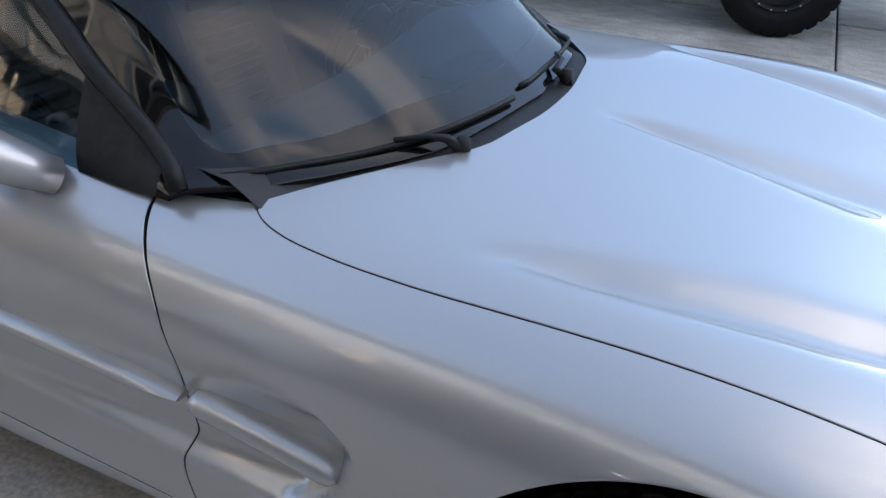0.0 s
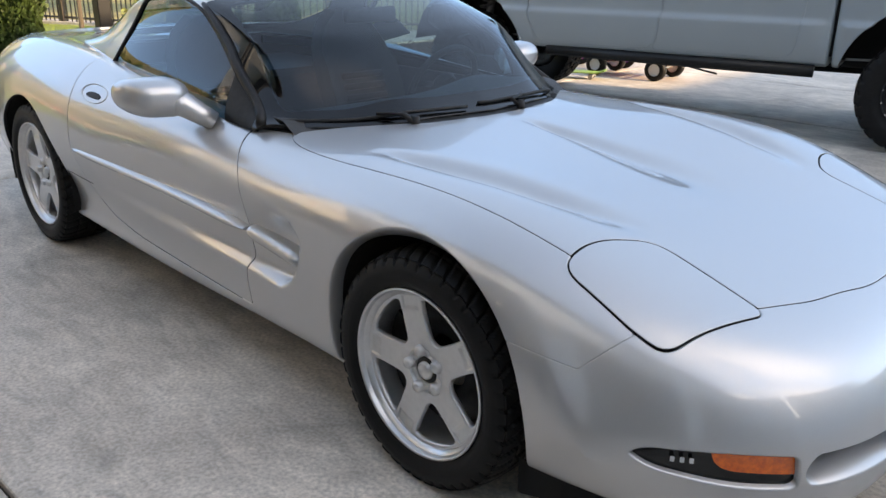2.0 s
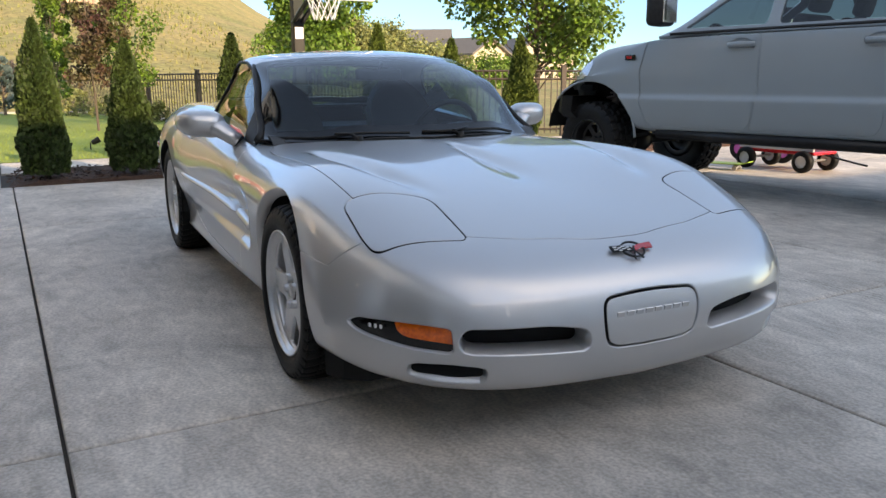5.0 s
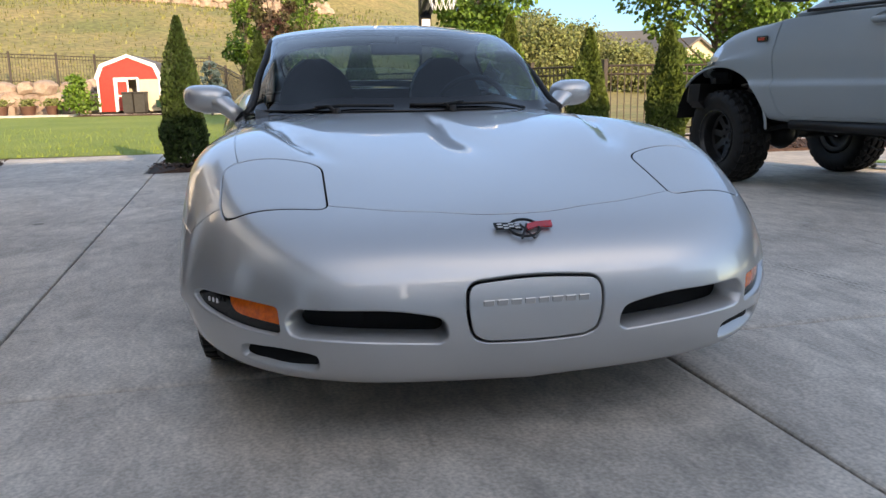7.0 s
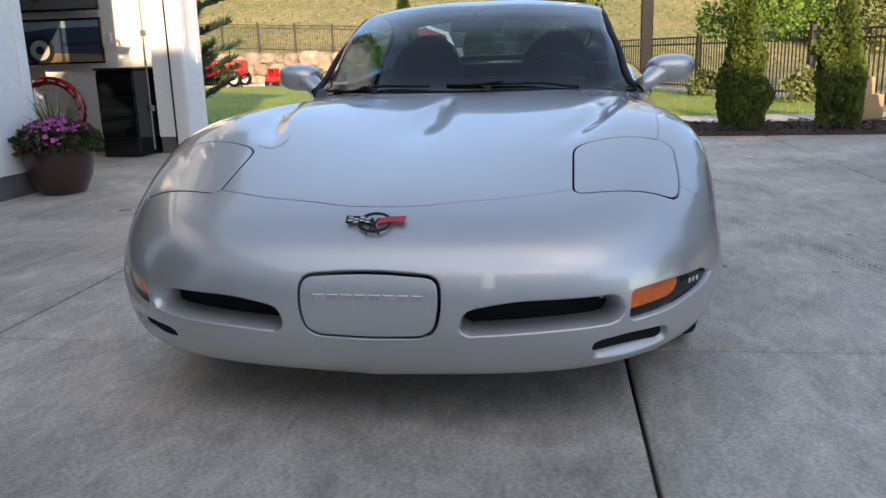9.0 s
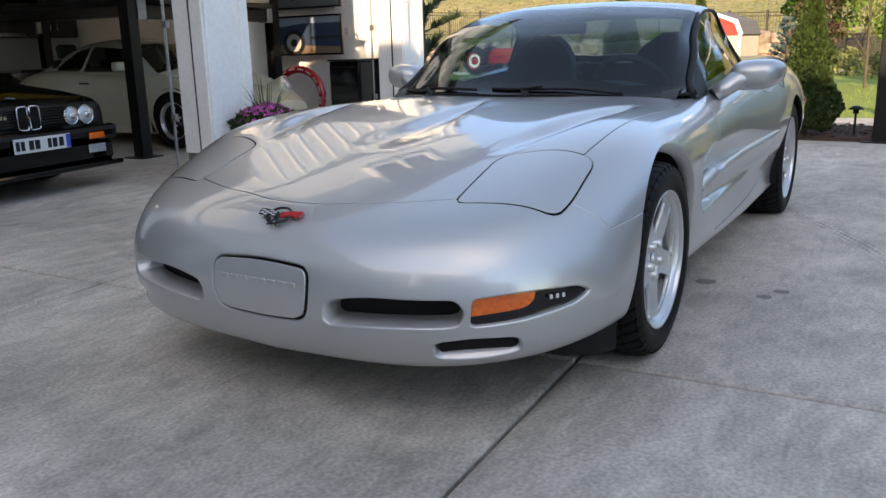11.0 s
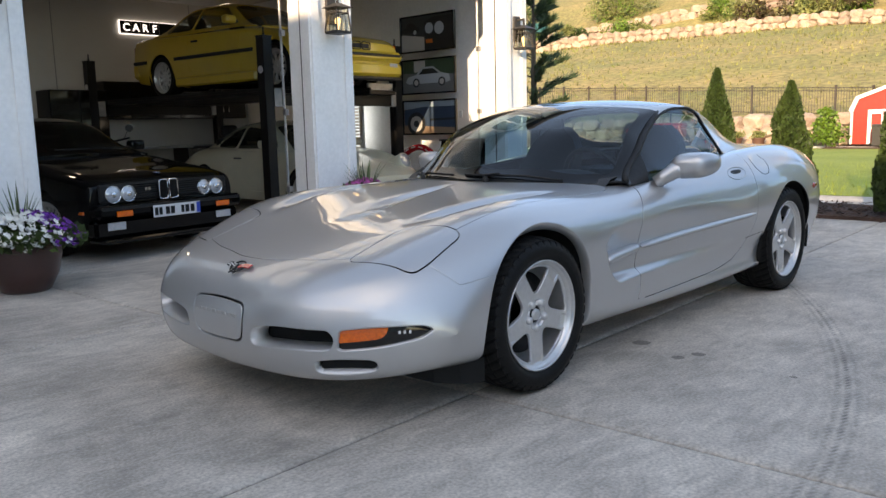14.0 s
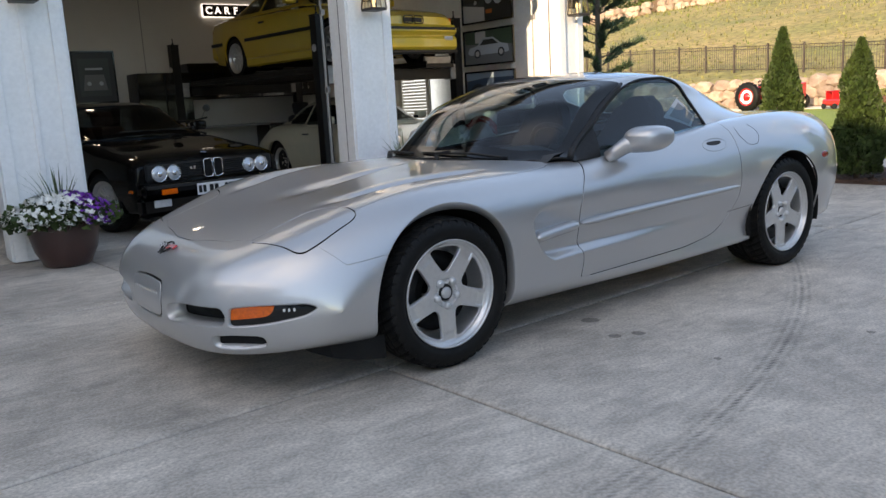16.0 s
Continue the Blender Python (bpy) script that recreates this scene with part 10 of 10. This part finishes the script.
cart = thing("pull_wagon", "metal pull wagon on fat rubber wheels", "wagon", m=pose(-4.0, 6.30, 0, 0, 0, 6))
for x in (-0.38, 0.38):
    for y in (-0.24, 0.24):
        toy_wheel(cart, x, y, 0.125, 0.09, 0.05, LIGHTGREY)
    b = bmesh.new()
    cyl(b, 0.015, 0.015, (x, -0.24, 0.125), (x, 0.24, 0.125), 8)
    part("axle", b, GALV, cart)
slab_part(cart, "bed", REDGLOSS, -0.5, 0.5, -0.22, 0.22, 0.20, 0.24, 0.01)
for y in (-0.23, 0.21):
    slab_part(cart, "side_rail", LIGHTGREY, -0.5, 0.5, y, y + 0.02, 0.241, 0.34, 0.006)
b = bmesh.new()
tube(b, [(0.5, 0, 0.2), (0.85, 0, 0.14), (1.0, 0, 0.12)], 0.012, 6)
part("handle", b, STEEL, cart)
bk = thing("kids_bike", "small pink bicycle lying near the wagon", "bicycle", m=pose(-4.75, 6.7, 0, 0, 0, 12))
toy_wheel(bk, -0.30, 0, 0.15, 0.04, 0.04, PINK)
toy_wheel(bk, 0.30, 0, 0.15, 0.04, 0.04, PINK)
b = bmesh.new()
tube(b, [(-0.30, 0, 0.15), (-0.05, 0, 0.18), (0.22, 0, 0.40), (0.30, 0, 0.15)], 0.014, 6)
tube(b, [(-0.30, 0, 0.15), (-0.12, 0, 0.40), (-0.05, 0, 0.18)], 0.012, 6)
part("frame", b, PINK, bk)
slab_part(bk, "saddle", PINK, -0.22, -0.04, -0.05, 0.05, 0.40, 0.44, 0.015)
b = bmesh.new()
tube(b, [(0.18, -0.18, 0.5), (0.22, 0, 0.42), (0.18, 0.18, 0.5)], 0.011, 6)
part("handlebar", b, WHITE, bk)
sk = thing("skateboard", "green skateboard lying on the concrete", "skateboard", m=pose(-4.35, 5.60, 0, 0, 0, 25))
b = bmesh.new()
prism(b, [(-0.36, 0.10), (-0.26, 0.07), (0.26, 0.07), (0.36, 0.10), (0.355, 0.112), (0.26, 0.082), (-0.26, 0.082), (-0.355, 0.112)], -0.095, 0.095)
part("deck", b, mat("lime_deck", (0.22, 0.36, 0.06, 1), 0.5), sk)
for x in (-0.2, 0.2):
    for y in (-0.075, 0.075):
        b = bmesh.new()
        cyl(b, 0.028, 0.028, (x, y - 0.018, 0.028), (x, y + 0.018, 0.028), 12)
        part("wheel", b, GREYTOP, sk)
    slab_part(sk, "truck_axle", GALV, x - 0.03, x + 0.03, -0.055, 0.055, 0.03, 0.07, 0.005)
tri_ = thing("tricycle", "pink and white child's tricycle on the lawn edge", "tricycle", m=pose(-10.6, -0.35, 0, 0, 0, 60))
for x, y, r in ((-0.22, -0.16, 0.09), (-0.22, 0.16, 0.09), (0.25, 0, 0.12)):
    toy_wheel(tri_, x, y, r, 0.05, 0.03, WHITE)
b = bmesh.new()
tube(b, [(-0.22, 0, 0.12), (0.0, 0, 0.14), (0.22, 0, 0.34), (0.25, 0, 0.12)], 0.022, 7)
tube(b, [(0.17, -0.16, 0.42), (0.2, 0, 0.36), (0.17, 0.16, 0.42)], 0.014, 6)
part("frame", b, PINK, tri_)
slab_part(tri_, "seat", WHITE, -0.25, -0.03, -0.09, 0.09, 0.2, 0.25, 0.02)
pl = thing("path_light", "low black path lamp in the mulch", "path lamp", m=pose(-6.95, 0.95, 0.03))
b = bmesh.new()
cyl(b, 0.012, 0.012, (0, 0, 0), (0, 0, 0.28), 8)
part("stake", b, STEEL, pl)
b = bmesh.new()
lathe(b, [(0.03, 0.24), (0.03, 0.28), (0.08, 0.285), (0.03, 0.32), (0.001, 0.325)], 18)
part("shade", b, STEEL, pl, smooth=True)

# ---- far houses and the play frame on the hill ----
def far_house(x, y, w_, d, h, rot, label):
    t = thing("far_house", label, "house", "houses beyond the trees", m=pose(x, y, Z(x, y), 0, 0, rot))
    b = bmesh.new()
    prism(b, [(-w_ / 2, -1), (w_ / 2, -1), (w_ / 2, h), (0, h + w_ * 0.27), (-w_ / 2, h)], -d / 2, d / 2, YZ)
    part("wall", b, STUCCO, t)
    for s in (1, -1):
        b = bmesh.new()
        prism(b, [(s * (w_ / 2 + 0.5), h - 0.27), (0, h + w_ * 0.27 + 0.02), (0, h + w_ * 0.27 + 0.28), (s * (w_ / 2 + 0.5), h - 0.01)], -d / 2 - 0.5, d / 2 + 0.5, YZ)
        part("roof", b, ROOFING, t)
    for yy in (-w_ * 0.26, w_ * 0.22):
        for z in (1.6, 4.3):
            if z + 1 < h:
                wn_ = slab_part(t, "window", WHITE, d / 2, d / 2 + 0.08, yy - 0.7, yy + 0.7, z - 0.8, z + 0.8, 0.01)
                slab_part(wn_, "pane", DARKGLASS, d / 2 + 0.081, d / 2 + 0.09, yy - 0.58, yy + 0.58, z - 0.68, z + 0.68, 0.002)
    return t


far_house(-84, 44, 6, 8, 2.4, 20, "beige stucco house with a grey gable roof")
far_house(-86, 54, 8, 10, 2.6, -10, "large beige house with grey shingle roofs")
far_house(-94, 43, 6, 7, 3.2, 60, "tan house with a steep grey roof")
pf = thing("play_frame", "green and grey swing set with slide on the hill", "play set", m=pose(-80, -57, Z(-80, -57), 0, 0, 60) @ Matrix.Scale(1.1, 4))
for x in (-1.5, 1.5):
    b = bmesh.new()
    cyl(b, 0.06, 0.06, (x, -0.8, 0), (x, 0, 2.3), 8)
    cyl(b, 0.06, 0.06, (x, 0.8, 0), (x, 0, 2.3), 8)
    part("leg", b, GREYTOP, pf)
b = bmesh.new()
cyl(b, 0.06, 0.06, (-1.5, 0, 2.3), (3.4, 0, 2.3), 8)
part("top_bar", b, GREYTOP, pf)
b = bmesh.new()
prism(b, [(-3.6, 2.2), (-1.6, 2.2), (-2.6, 3.3)], -0.9, 0.9)
part("canopy", b, mat("green_canopy", (0.02, 0.10, 0.09, 1), 0.6), pf)
slab_part(pf, "tower", mat("play_wood", (0.16, 0.10, 0.06, 1), 0.8), -3.4, -1.8, -0.8, 0.8, 0.0, 1.3, 0.02)
b = bmesh.new()
prism(b, [(-1.8, 1.3), (0.6, 0.1), (0.6, 0.2), (-1.8, 1.45)], -0.3, 0.3, Matrix.Translation((0, 1.2, 0)))
part("slide", b, mat("teal_slide", (0.02, 0.20, 0.18, 1), 0.4), pf)

# ---- unseen house across the drive, added to shade it ----
house = thing("house", "unseen white two-storey house with lapped siding, added to shade the drive", "house", kind="structure")


def shade_wing(y0, y1, h, x0=11.0):
    b = bmesh.new()
    box(b, x0, x0 + 8, y0, y1, -0.1, h)
    wl = part("wall", b, WHITE, house)
    for k in range(int((h - 0.3) / 0.19)):
        b = bmesh.new()
        z = 0.3 + k * 0.19
        prism(b, [(x0, z), (x0 - 0.028, z), (x0 - 0.010, z + 0.19), (x0, z + 0.19)], y0 + 0.02, y1 - 0.02)
        part("lap_board", b, WHITE, wl)
    y = y0 + 1.6
    while y < y1 - 1.2:
        for z in ((1.5, 4.6) if h > 6 else (1.5,)):
            wn_ = slab_part(house, "window", WHITE, x0 - 0.07, x0 - 0.03, y - 0.62, y + 0.62, z - 0.72, z + 0.72, 0.006)
            slab_part(wn_, "pane", DARKGLASS, x0 - 0.076, x0 - 0.071, y - 0.52, y + 0.52, z - 0.62, z + 0.62, 0.001)
            slab_part(wn_, "glazing_bar", WHITE, x0 - 0.086, x0 - 0.077, y - 0.02, y + 0.02, z - 0.62, z + 0.62, 0.001)
        y += 3.1
    b = bmesh.new()
    prism(b, [(x0 - 0.45, h), (x0 + 8.45, h), (x0 + 4, h + 0.5)], y0 - 0.15, y1 + 0.15)
    part("roof", b, ROOFING, house)


# block heights and the low gap are set by where sun should fall
shade_wing(-16, -0.46, 7.0)
shade_wing(-0.45, 0.35, 3.1)
shade_wing(0.36, 10.5, 7.0)
shade_wing(10.51, 24, 5.0)
